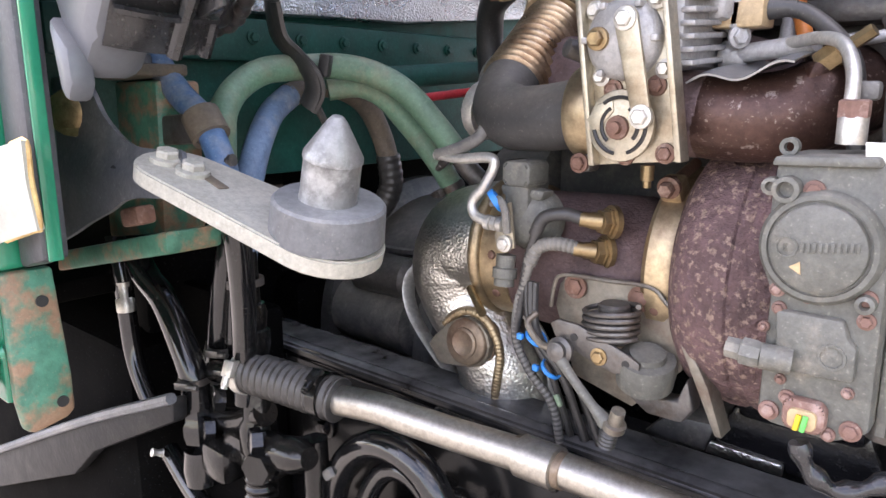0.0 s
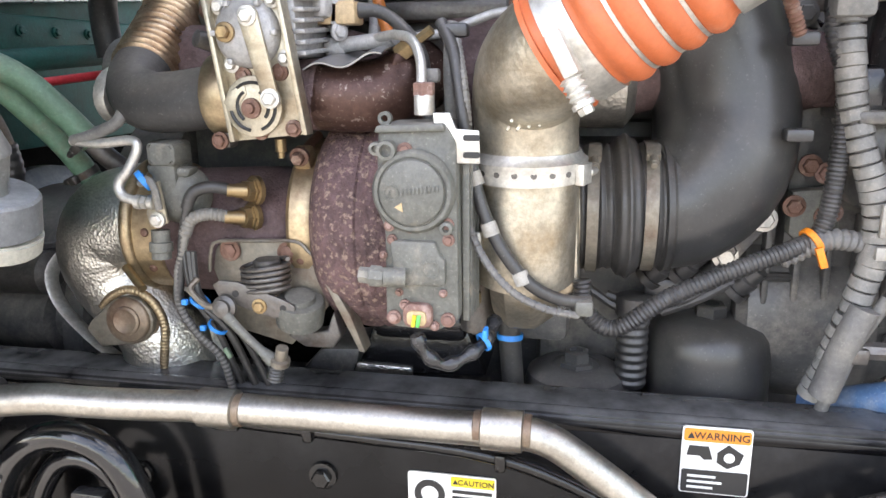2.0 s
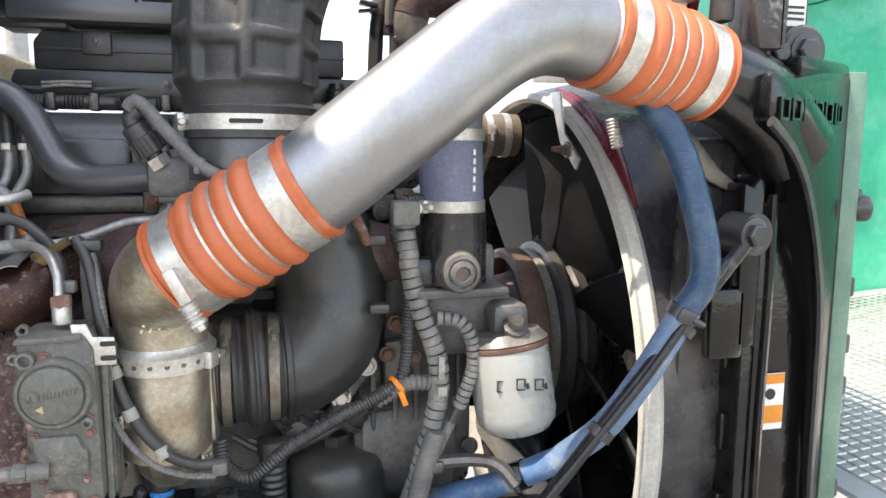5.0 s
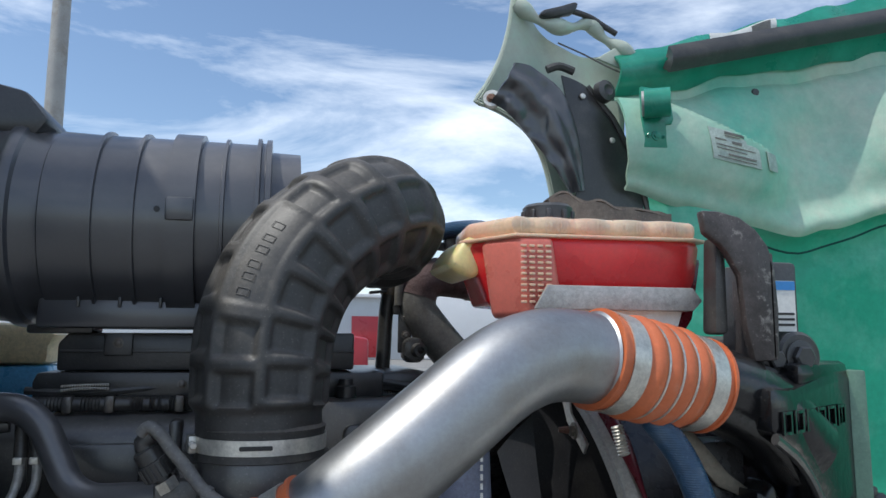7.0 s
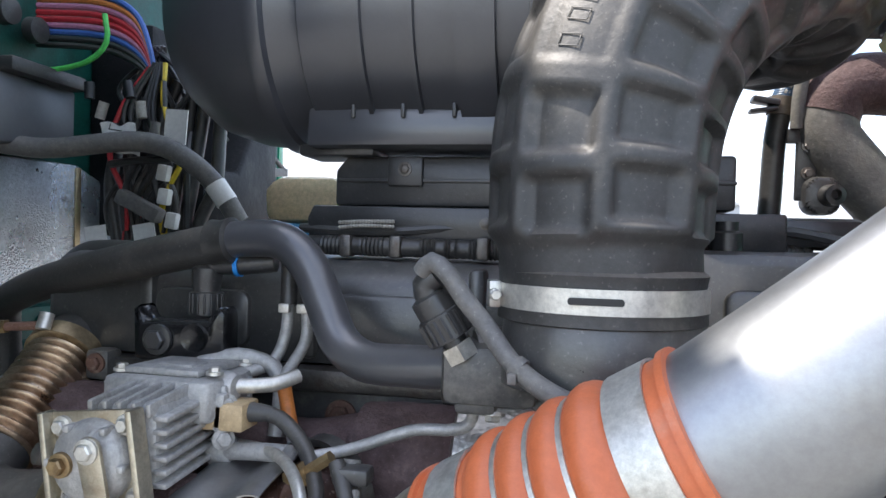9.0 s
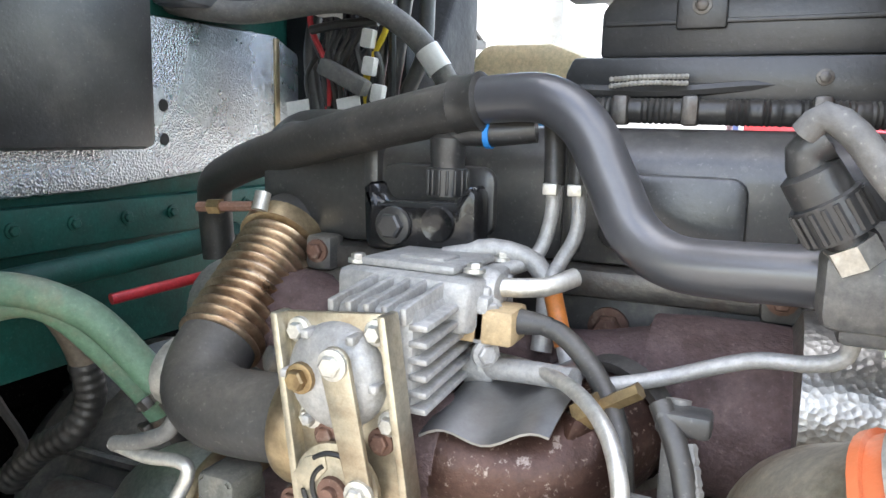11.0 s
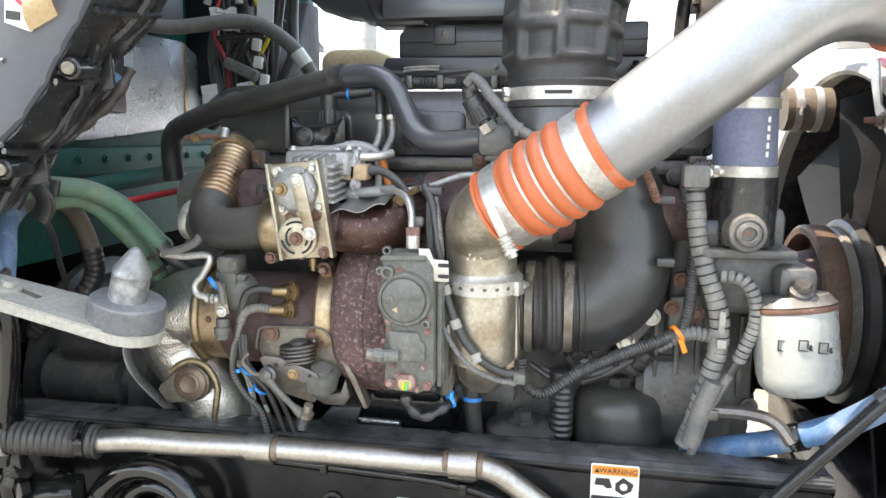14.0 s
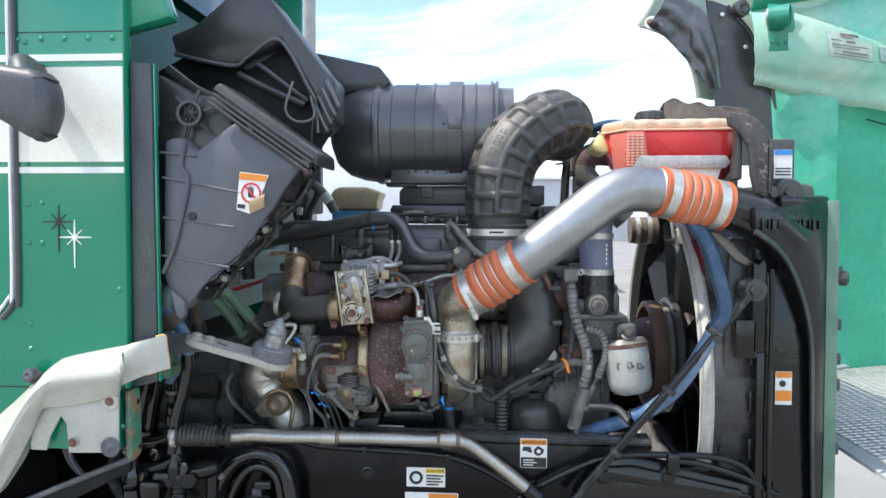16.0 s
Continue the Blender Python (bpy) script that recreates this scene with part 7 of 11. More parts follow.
for x, z in ((-0.336, 1.720), (-0.420, 1.622)):
    b_ = part("wall_boss", lathe([(0, 0.013), (0.045, 0.0105), (0.047, 0.008), (0.04, 0.0065)], (x, 0.345, z), (0.25, -1, -0.1), 20), M_AIRGLOSS, ab)
    part("rusty_screw", lathe([(0, 0.0066), (0.004, 0.0062), (0.0045, 0.003), (0.003, 0)], (x + 0.011, 0.301, z - 0.004), (0.25, -1, -0.1), 16), M_ZINC, b_)
    part("boss_web", slab([(x - 0.02, z - 0.028), (x + 0.022, z - 0.02), (x + 0.02, z + 0.02), (x - 0.01, z + 0.03)], 0.352, 0.006, "y", 0.002), M_AIRGLOSS, b_)
part("blue_plug", box((-0.346, 0.40, 1.715), (0.022, 0.016, 0.012), 0.003, (0, 30, 20)), M_BLUEHOSE, ab, "light blue plug")
nl = part("no_touch_label", slab([(-0.372, 1.831), (-0.314, 1.824), (-0.333, 1.775), (-0.352, 1.748), (-0.379, 1.757)], 0.2865, 0.002, "y", 0), M_LABEL, ab, "torn white and orange do-not-touch sticker")
part("orange_head", slab([(-0.371, 1.829), (-0.316, 1.823), (-0.320, 1.811), (-0.373, 1.816)], 0.2855, 0.001, "y", 0), M_LORANGE, nl)
part("red_ring", lathe([(0, 0.0165), (0.001, 0.0165), (0.001, 0.0205), (0, 0.0205)], (-0.349, 0.2863, 1.789), (0, -1, 0), 30, closed=True), M_LRED, nl)
part("red_slash", slab([(-0.363, 1.803), (-0.360, 1.805), (-0.336, 1.776), (-0.339, 1.774)], 0.285, 0.001, "y", 0), M_LRED, nl)
hb2 = slab(rounded(0.011, 0.010, 0.003, -0.350, 1.785), 0.2856, 0.001, "y", 0)
for i in range(4):
    slab(rounded(0.002, 0.012, 0.0009, -0.3545 + 0.003 * i, 1.794 + (0.002 if 0 < i < 3 else 0)), 0.2856, 0.001, "y", 0, hb2)
part("palm_symbol", hb2, M_INK, nl)
part("text_bar", slab([(-0.377, 1.76), (-0.362, 1.758), (-0.361, 1.766), (-0.376, 1.768)], 0.2856, 0.001, "y", 0), M_INK, nl)
part("curled_corner", skin(lambda u, v: (-0.352 + 0.03 * u + 0.004 * v, 0.286 - 0.012 * math.sin(v * 2.0), 1.748 + 0.026 * v + 0.014 * u), 6, 6, 0.0008), M_BEIGE, nl)

scp = thing("cowl_intake_duct", (-0.38, 0.5, 1.95), "black plastic intake duct under the cowl", "air duct")
part("duct", slab([(-0.588, 2.142), (-0.53, 2.165), (-0.459, 2.223), (-0.360, 2.221), (-0.240, 2.062), (-0.219, 2.043), (-0.219, 1.953), (-0.256, 1.924), (-0.259, 1.988), (-0.274, 2.020), (-0.34, 2.127), (-0.41, 2.094), (-0.448, 2.074), (-0.575, 2.100)], 0.45, 0.11, "y", 0.010), M_BLACK, scp)
part("duct_rim", tube([(-0.575, 0.448, 2.100), (-0.448, 0.448, 2.074), (-0.41, 0.448, 2.094), (-0.34, 0.448, 2.127), (-0.274, 0.448, 2.020), (-0.259, 0.448, 1.988), (-0.256, 0.448, 1.926)], 0.005, 8, 0.008), M_CAN, scp)
part("throat", slab([(-0.639, 2.075), (-0.581, 2.105), (-0.43, 2.075), (-0.345, 2.125), (-0.272, 2.02), (-0.235, 1.94), (-0.282, 1.867), (-0.44, 1.985), (-0.466, 1.94), (-0.531, 1.905), (-0.635, 1.905)], 0.500, 0.012, "y", 0.004), M_DULLBLACK, scp)
part("throat_strut", tube([(-0.44, 0.47, 2.06), (-0.36, 0.47, 2.02), (-0.29, 0.47, 1.99)], 0.008, 8), M_BLACK, scp)
part("throat_brace", tube([(-0.40, 0.48, 2.085), (-0.34, 0.48, 2.04), (-0.285, 0.48, 2.0)], 0.006, 8), M_CAN, scp)
part("tail_strut", tube([(-0.57, 0.40, 2.06), (-0.50, 0.39, 2.01), (-0.44, 0.38, 1.985)], 0.010, 8, 0.02, flat=0.5), M_BLACK, scp)
for i in range(4):
    part("louvre", box((-0.247 + 0.0085 * i, 0.445, 1.958 + 0.017 * i), (0.008, 0.014, 0.066), 0.002, (0, -24, 0)), M_CAN, scp)
part("hanging_wire", tube([(-0.30, 0.41, 2.03), (-0.315, 0.405, 1.97), (-0.29, 0.405, 1.945), (-0.255, 0.41, 1.955), (-0.262, 0.41, 2.0)], 0.0028, 6), M_GREYHOSE, scp)
part("long_wire", tube([(-0.25, 0.43, 2.02), (-0.262, 0.43, 1.95), (-0.272, 0.44, 1.86)], 0.002, 6), M_RUBBER, scp)
part("aerial_wire", tube([(-0.33, 0.46, 2.22), (-0.34, 0.46, 2.26), (-0.35, 0.46, 2.35)], 0.002, 6), M_RUBBER, scp)

fd = thing("fender_extension", (-0.65, 0.24, 1.28), "cream white moulded fender extension, stained edge", "fender")
TOP_EDGE = [(-0.852, 0.252, 1.34), (-0.804, 0.252, 1.381), (-0.762, 0.252, 1.421), (-0.726, 0.252, 1.45), (-0.697, 0.252, 1.462), (-0.599, 0.252, 1.483), (-0.575, 0.243, 1.490), (-0.545, 0.250, 1.502), (-0.512, 0.259, 1.510)]
RIDGE = [(-0.817, 0.20, 1.288), (-0.781, 0.20, 1.35), (-0.746, 0.20, 1.40), (-0.712, 0.20, 1.426), (-0.678, 0.20, 1.434), (-0.583, 0.20, 1.444), (-0.583, 0.218, 1.452), (-0.551, 0.244, 1.466), (-0.509, 0.258, 1.480)]
LOW_EDGE = [(-0.850, 0.225, 1.19), (-0.812, 0.225, 1.247), (-0.776, 0.225, 1.315), (-0.747, 0.225, 1.369), (-0.695, 0.225, 1.377), (-0.603, 0.225, 1.399), (-0.598, 0.232, 1.414), (-0.556, 0.248, 1.431), (-0.504, 0.260, 1.446)]
part("moulding", loft([TOP_EDGE, [tuple(0.5 * (Vector(a) + Vector(b)) + Vector((0, 0, 0.006))) for a, b in zip(TOP_EDGE, RIDGE)], RIDGE, [tuple(0.5 * (Vector(a) + Vector(b))) for a, b in zip(RIDGE, LOW_EDGE)], LOW_EDGE], 60, 16, 0.006), M_GEL, fd)
part("inner_flange", loft([LOW_EDGE[:6], [(x, 0.262, z + 0.012) for x, y, z in LOW_EDGE[:6]]], 30, 3, 0.004), M_GEL, fd)
part("stained_edge", tube([(-0.530, 0.2535, 1.507), (-0.513, 0.2575, 1.509), (-0.509, 0.2565, 1.482), (-0.505, 0.2575, 1.449), (-0.510, 0.2555, 1.445), (-0.545, 0.247, 1.434)], 0.0022, 8, 0.006), M_EDGESTAIN, fd, "orange stained edge")
fb = part("mount_plate", slab([(-0.742, 1.374), (-0.70, 1.380), (-0.594, 1.401), (-0.596, 1.283), (-0.697, 1.280), (-0.701, 1.338), (-0.712, 1.352), (-0.734, 1.312), (-0.742, 1.284), (-0.775, 1.284), (-0.772, 1.325)], 0.228, 0.007, "y", 0.003), M_GEL, fd)
for x, z, r in ((-0.609, 1.385, 0.017), (-0.685, 1.303, 0.009)):
    w = part("washer", cyl((x, 0.225, z), (0, -1, 0), 0.003, r, 0.001), M_GEL, fb)
    part("rusty_bolt", hexbolt((x, 0.222, z), (0, -1, 0), 0.006, 0.005), M_RUSTBOLT, w)
w = part("big_washer", lathe([(0, 0.0195), (0.003, 0.019), (0.004, 0.008), (0.006, 0.006), (0.008, 0)], (-0.610, 0.226, 1.295), (0, -1, 0), 28), M_GREYPLASTIC, fb, "grey plastic washer")
part("round_knob", lathe([(0, 0.012), (0.012, 0.016), (0.022, 0.013), (0.024, 0.006), (0.02, 0)], (-0.762, 0.235, 1.43), (-0.3, -1, 0.2), 12), M_TRIM, fd)

# corner post, bracket and guide pin
cp = thing("cab_corner_flange", (-0.55, 0.3, 1.28), "chipped green steel corner flange with rust", "bracket")
part("flange", slab([(0.254, 1.262), (0.262, 1.256), (0.290, 1.262), (0.297, 1.268), (0.297, 1.30), (0.291, 1.40), (0.250, 1.40), (0.250, 1.29)], -0.594, 0.012, "x", 0.004), M_GREENRUST, cp)
for y, z in ((0.279, 1.372), (0.286, 1.279)):
    part("hole", cyl((-0.582, y, z), "x", 0.002, 0.005, 0), M_INK, cp)
gb = thing("guide_bracket", (-0.56, 0.36, 1.42), "dark folded steel bracket on a chipped green post", "bracket")
part("sheet", loft([[(-0.735, 0.366, 1.556), (-0.70, 0.366, 1.558), (-0.645, 0.366, 1.553), (-0.612, 0.366, 1.520), (-0.562, 0.366, 1.497), (-0.484, 0.366, 1.496)], [(-0.772, 0.366, 1.50), (-0.70, 0.365, 1.508), (-0.645, 0.364, 1.506), (-0.605, 0.362, 1.492), (-0.555, 0.360, 1.482), (-0.47, 0.358, 1.484)], [(-0.780, 0.366, 1.450), (-0.71, 0.362, 1.458), (-0.65, 0.357, 1.468), (-0.60, 0.355, 1.469), (-0.555, 0.354, 1.471), (-0.465, 0.352, 1.474)], [(-0.756, 0.366, 1.384), (-0.70, 0.362, 1.402), (-0.65, 0.358, 1.420), (-0.60, 0.356, 1.437), (-0.555, 0.354, 1.453), (-0.47, 0.352, 1.462)]], 40, 30, 0.005), M_SHEET, gb)
part("shelf_hole", cyl((-0.585, 0.355, 1.474), (0, -1, 0.2), 0.004, 0.006, 0, 14), M_INK, gb)
part("post", slab([(-0.767, 1.554), (-0.636, 1.556), (-0.642, 1.40), (-0.77, 1.38)], 0.425, 0.05, "y", 0.005), M_GREENRUST, gb)
part("post_cap", slab([(-0.70, 1.556), (-0.632, 1.560), (-0.632, 1.572), (-0.70, 1.570)], 0.40, 0.06, "y", 0.003), M_TANHOSE, gb, "dirty steel lip")
part("cap_nut", lathe([(0, 0.018), (0.012, 0.017), (0.018, 0.010), (0.02, 0)], (-0.665, 0.42, 1.568), "z", 14), M_SHEET, gb)
part("sill", slab([(-0.82, 1.362), (-0.565, 1.418), (-0.565, 1.396), (-0.825, 1.338)], 0.385, 0.06, "y", 0.004), M_GREENRUST, gb)
part("sill_bracket", box((-0.60, 0.378, 1.430), (0.035, 0.02, 0.018), 0.004, (0, -12, 0)), M_RUSTBOLT, gb)
part("bolt", hexbolt((-0.672, 0.358, 1.525), (0.7, -0.7, 0), 0.016, 0.010), M_BRASS, gb)
part("bolt_slot", slab(rounded(0.012, 0.010, 0.003, -0.672, 1.498), 0.3640, 0.002, "y", 0), M_INK, gb)
pin = thing("hood_guide_pin", (-0.35, 0.39, 1.44), "grey cast guide pin on a dusty steel arm", "guide pin")
a0, a1 = Vector((-0.480, 0.356, 1.482)), Vector((-0.345, 0.392, 1.438))
d = (a1 - a0).normalized()
sd = Vector((0, 1, 0)) - d * d.y
sd.normalize()
nr = d.cross(sd)
if nr.z < 0:
    nr = -nr
outl = []
for i in range(13):
    t = radians(90 + 15 * i)
    outl.append(a0 + d * math.cos(t) * 0.034 + sd * math.sin(t) * 0.034)
for i in range(13):
    t = radians(-90 + 15 * i)
    outl.append(a1 + d * math.cos(t) * 0.0435 + sd * math.sin(t) * 0.0435)
ab_ = bmesh.new()
lo = [ab_.verts.new(v - nr * 0.009) for v in outl]
hi = [ab_.verts.new(v + nr * 0.005) for v in outl]
ab_.faces.new(lo)
ab_.faces.new(hi)
for i in range(len(lo)):
    j = (i + 1) % len(lo)
    ab_.faces.new((lo[i], lo[j], hi[j], hi[i]))
bmesh.ops.recalc_face_normals(ab_, faces=ab_.faces[:])
bmesh.ops.bevel(ab_, geom=ab_.edges[:], offset=0.0015, segments=2, affect="EDGES")
arm = part("arm", ab_, M_ARM, pin, "dusty pale steel arm")
part("slot", box(a0 + d * 0.036 + nr * 0.0052, (0.03, 0.009, 0.0012), 0.0003, (0, math.degrees(math.asin(-d.z)), 0)), M_TANHOSE, arm)
for k in (-0.012, 0.016):
    part("arm_bolt", hexbolt(a0 + d * k + nr * 0.006 + sd * -0.002, nr, 0.0095, 0.009), M_ARM, arm)
part("collar", lathe([(0.004, 0.0415), (0.005, 0.0425), (0.030, 0.041), (0.032, 0.039), (0.0325, 0.0)], a1, (0.24, -0.06, 1), 44), M_COLLAR, pin)
part("pin", lathe([(0.0, 0.0225), (0.033, 0.0215), (0.036, 0.021), (0.062, 0.0205), (0.0635, 0.0215), (0.067, 0.0212), (0.090, 0.0075), (0.094, 0.004), (0.0945, 0)], a1 + Vector((-0.003, 0, 0)), (0.29, -0.06, 1), 26), M_PIN, pin, sharp=35)
part("casting_seam", tube([a1 + Vector((0.012, -0.0212, 0.034)), a1 + Vector((0.017, -0.0205, 0.058))], 0.0018, 6, 0.01), M_PIN, pin)


# ---- exhaust gas valve ----
def lens_pts(a, b, ra, rb, k=10):
    """The outline of a link with two round ends, as (x, z) pairs."""
    a, b = Vector(a), Vector(b)
    ang = math.atan2(b.y - a.y, b.x - a.x)
    out = [(b.x + rb * math.cos(ang - math.pi / 2 + math.pi * i / k), b.y + rb * math.sin(ang - math.pi / 2 + math.pi * i / k)) for i in range(k + 1)]
    return out + [(a.x + ra * math.cos(ang + math.pi / 2 + math.pi * i / k), a.y + ra * math.sin(ang + math.pi / 2 + math.pi * i / k)) for i in range(k + 1)]


ev = thing("exhaust_valve", (-0.2, 0.62, 1.49), "cast aluminium exhaust gas valve on a gold zinc plate", "valve")
PL = [(-0.247, 1.615), (-0.176, 1.622), (-0.156, 1.494), (-0.229, 1.487)]
plt = part("mount_plate", slab(PL, 0.578, 0.004, "y", 0.0012), M_PLATE, ev, "pale gold zinc mounting plate")
part("left_flange", slab([(-0.249, 1.616), (-0.244, 1.616), (-0.226, 1.487), (-0.231, 1.487)], 0.568, 0.014, "y", 0.001), M_PLATE, plt)
part("right_flange", slab([(-0.179, 1.623), (-0.174, 1.623), (-0.154, 1.494), (-0.159, 1.494)], 0.566, 0.016, "y", 0.001), M_PLATE, plt)
part("actuator_drum", lathe([(-0.06, 0.030), (-0.004, 0.031), (0.004, 0.030), (0.010, 0.025), (0.013, 0.012), (0.0135, 0)], (-0.2085, 0.576, 1.583), (0, -1, 0), 32), M_ALU, ev)
for a in range(0, 360, 60):
    part("drum_rib", box((-0.2085 + 0.0285 * math.cos(radians(a)), 0.570, 1.583 + 0.0285 * math.sin(radians(a))), (0.005, 0.012, 0.005), 0.001), M_ALU, ev)
for x, z in ((-0.2345, 1.606), (-0.184, 1.611), (-0.2265, 1.556), (-0.175, 1.561)):
    part("plate_screw", hexbolt((x, 0.577, z), (0, -1, 0), 0.0052, 0.007), M_STEEL, plt)
for x, z in ((-0.2165, 1.546), (-0.181, 1.549), (-0.2035, 1.496), (-0.171, 1.499)):
    part("plate_stud", hexbolt((x, 0.577, z), (0, -1, 0), 0.0055, 0.005), M_RUSTBOLT, plt)
part("drum_bolt", hexbolt((-0.2235, 0.562, 1.5835), (0, -1, 0), 0.0062, 0.008), M_BRASS, ev)
part("link", slab(lens_pts((-0.199, 1.5965), (-0.1825, 1.5265), 0.0095, 0.0075), 0.556, 0.004, "y", 0.0012), M_PLATE, ev, "pale zinc link lever")
for x, z in ((-0.199, 1.5965), (-0.1825, 1.5265)):
    part("link_bolt", hexbolt((x, 0.556, z), (0, -1, 0), 0.0062, 0.006), M_STEEL, ev)
disc_ = part("slotted_disc", slab(disc(0.0275, -0.205, 1.519, 28), 0.568, 0.004, "y", 0.001), M_PLATE, ev)
part("disc_tab", slab([(-0.234, 1.522), (-0.226, 1.534), (-0.212, 1.54), (-0.21, 1.53), (-0.224, 1.514)], 0.567, 0.004, "y", 0.001), M_PLATE, disc_)
for r, a0, a1 in ((0.0215, -70, 20), (0.0215, 60, 130), (0.0215, 190, 260), (0.0150, -40, 60), (0.0150, 120, 230)):
    bmx = bmesh.new()
    ln = [Vector((-0.205 + r * math.cos(radians(a0 + (a1 - a0) * i / 10)), 0.5672, 1.519 + r * math.sin(radians(a0 + (a1 - a0) * i / 10)))) for i in range(11)]
    part("disc_slot", sweep(bmx, ln, 0.0016, 6), M_INK, disc_, "dark slot")
part("disc_bush", lathe([(0, 0.0095), (0.003, 0.009), (0.0035, 0.005), (0.0075, 0.0045), (0.008, 0)], (-0.2065, 0.568, 1.5175), (0, -1, 0), 20), M_RUSTBOLT, disc_)
part("drip_fitting", lathe([(0, 0.0055), (-0.012, 0.0055), (-0.0125, 0.0035), (-0.018, 0.0035)], (-0.195, 0.60, 1.487), "z", 10), M_BRASS, ev)
# the casting behind the plate
ca = part("casting", box((-0.196, 0.63, 1.592), (0.058, 0.085, 0.062), 0.008), M_ALU, ev, "ribbed cast aluminium body")
part("gear_case", slab([(-0.248, 0.635), (-0.155, 0.63), (-0.146, 0.655), (-0.15, 0.70), (-0.165, 0.715), (-0.235, 0.715), (-0.25, 0.70)], 1.598, 0.034, "z", 0.006), M_ALU, ca)
part("case_lid", slab([(-0.236, 0.645), (-0.168, 0.642), (-0.162, 0.70), (-0.23, 0.704)], 1.632, 0.006, "z", 0.003), M_ALU, ca)
part("lid_frame", slab([(-0.212, 0.655), (-0.18, 0.653), (-0.178, 0.675), (-0.21, 0.677)], 1.637, 0.003, "z", 0.001), M_ALU, ca)
for i in range(6):
    part("casting_rib", box((-0.1655, 0.628, 1.568 + 0.0095 * i), (0.012, 0.08, 0.0042), 0.0015, (4, 0, 0)), M_ALU, ca)
for i in range(5):
    part("top_rib", box((-0.218 + 0.0115 * i, 0.625, 1.624), (0.0045, 0.085, 0.010), 0.0015, (6, 0, 0)), M_ALU, ca)
for y in (0.648, 0.69):
    part("case_web", box((-0.152, y, 1.612), (0.012, 0.006, 0.03), 0.002), M_ALU, ca)
for q in ((-0.157, 0.648, 1.636), (-0.240, 0.65, 1.634), (-0.160, 0.705, 1.634), (-0.235, 0.708, 1.634)):
    part("lid_screw", hexbolt(q, "z", 0.0048, 0.005), M_STEEL, ca)
for z in (1.572, 1.60, 1.624):
    part("port_boss", lathe([(0, 0.0125), (0.016, 0.012), (0.02, 0.0095)], (-0.163, 0.662, z), (1, -0.15, 0), 18), M_ALU, ca)
for z, y in ((1.586, 0.645), (1.612, 0.648)):
    part("port_bolt", hexbolt((-0.147, y, z), (0.7, -0.7, 0), 0.0062, 0.006), M_ALU, ca)
part("clamp_ear", slab([(-0.156, 1.592), (-0.146, 1.592), (-0.144, 1.622), (-0.154, 1.622)], 0.64, 0.012, "y", 0.003), M_ALU, ca)
part("coolant_bow", tube([(-0.20, 0.70, 1.632), (-0.168, 0.708, 1.640), (-0.138, 0.712, 1.632), (-0.128, 0.71, 1.612), (-0.128, 0.70, 1.575)], 0.0075, 12), M_ALU, ca)
part("outlet_tube", tube([(-0.148, 0.662, 1.624), (-0.12, 0.672, 1.625), (-0.105, 0.69, 1.63)], 0.0062, 12), M_STEEL, ca)
part("drain_tube", tube([(-0.148, 0.655, 1.574), (-0.115, 0.65, 1.577), (-0.09, 0.64, 1.58)], 0.0072, 12), M_ALU, ca)
cn = part("plug_connector", box((-0.150, 0.655, 1.6035), (0.042, 0.03, 0.022), 0.003), M_BEIGE, ev, "beige plastic connector")
part("connector_boot", lathe([(0, 0.008), (0.012, 0.0065), (0.02, 0.005)], (-0.129, 0.655, 1.606), "x", 14), M_RUBBER, cn)
part("connector_cable", tube([(-0.126, 0.655, 1.607), (-0.105, 0.655, 1.603), (-0.08, 0.645, 1.585), (-0.06, 0.62, 1.562), (-0.052, 0.60, 1.53), (-0.045, 0.60, 1.48)], 0.0062, 12), M_RUBBER, cn)
part("heat_sheet", skin(lambda u, v: (-0.165 + 0.075 * u, 0.59 + 0.10 * v, 1.553 + 0.012 * u + 0.012 * v + 0.004 * math.sin(u * 9) - 0.012 * max(0, 0.15 - v)), 14, 10, 0.0015), M_PIPE, ev, "bright crimped heat sheet")
bnd = part("throttle_band", lathe([(-0.013, 0.034), (-0.013, 0.0395), (-0.008, 0.0415), (0.008, 0.0415), (0.013, 0.0395), (0.013, 0.034)], (-0.257, 0.628, 1.527), "x", 40), M_GOLD, ev, "straw coloured flange band")
part("band_ear", box((-0.257, 0.612, 1.485), (0.018, 0.02, 0.016), 0.004), M_DARKSTEEL, bnd)
part("ear_bolt", hexbolt((-0.257, 0.60, 1.485), (0, -1, 0), 0.006, 0.006), M_RUSTBOLT, bnd)
part("upper_ear", lathe([(0, 0.009), (0.02, 0.008), (0.022, 0.004)], (-0.256, 0.605, 1.575), (-0.4, -0.6, 0.2), 12), M_DARKSTEEL, bnd)
part("throat", cyl((-0.245, 0.628, 1.527), "x", 0.09, 0.034, 0.003, 28), M_RUST, ev)
hp2 = part("hot_pipe", tube([(-0.165, 0.628, 1.527), (-0.14, 0.627, 1.525), (-0.108, 0.632, 1.526), (-0.082, 0.65, 1.537), (-0.066, 0.68, 1.548)], 0.0335, 28, 0.006), M_HOTPIPE, ev, "heat blued rusty gas pipe")
part("end_ring", lathe([(-0.006, 0.036), (-0.006, 0.042), (0.006, 0.042), (0.006, 0.036)], (-0.068, 0.676, 1.546), (0.45, 0.85, 0.2), 32), M_DARKSTEEL, hp2)
part("pipe_boss", box((-0.085, 0.628, 1.556), (0.018, 0.018, 0.016), 0.004, (0, 20, 40)), M_HOTPIPE, hp2)
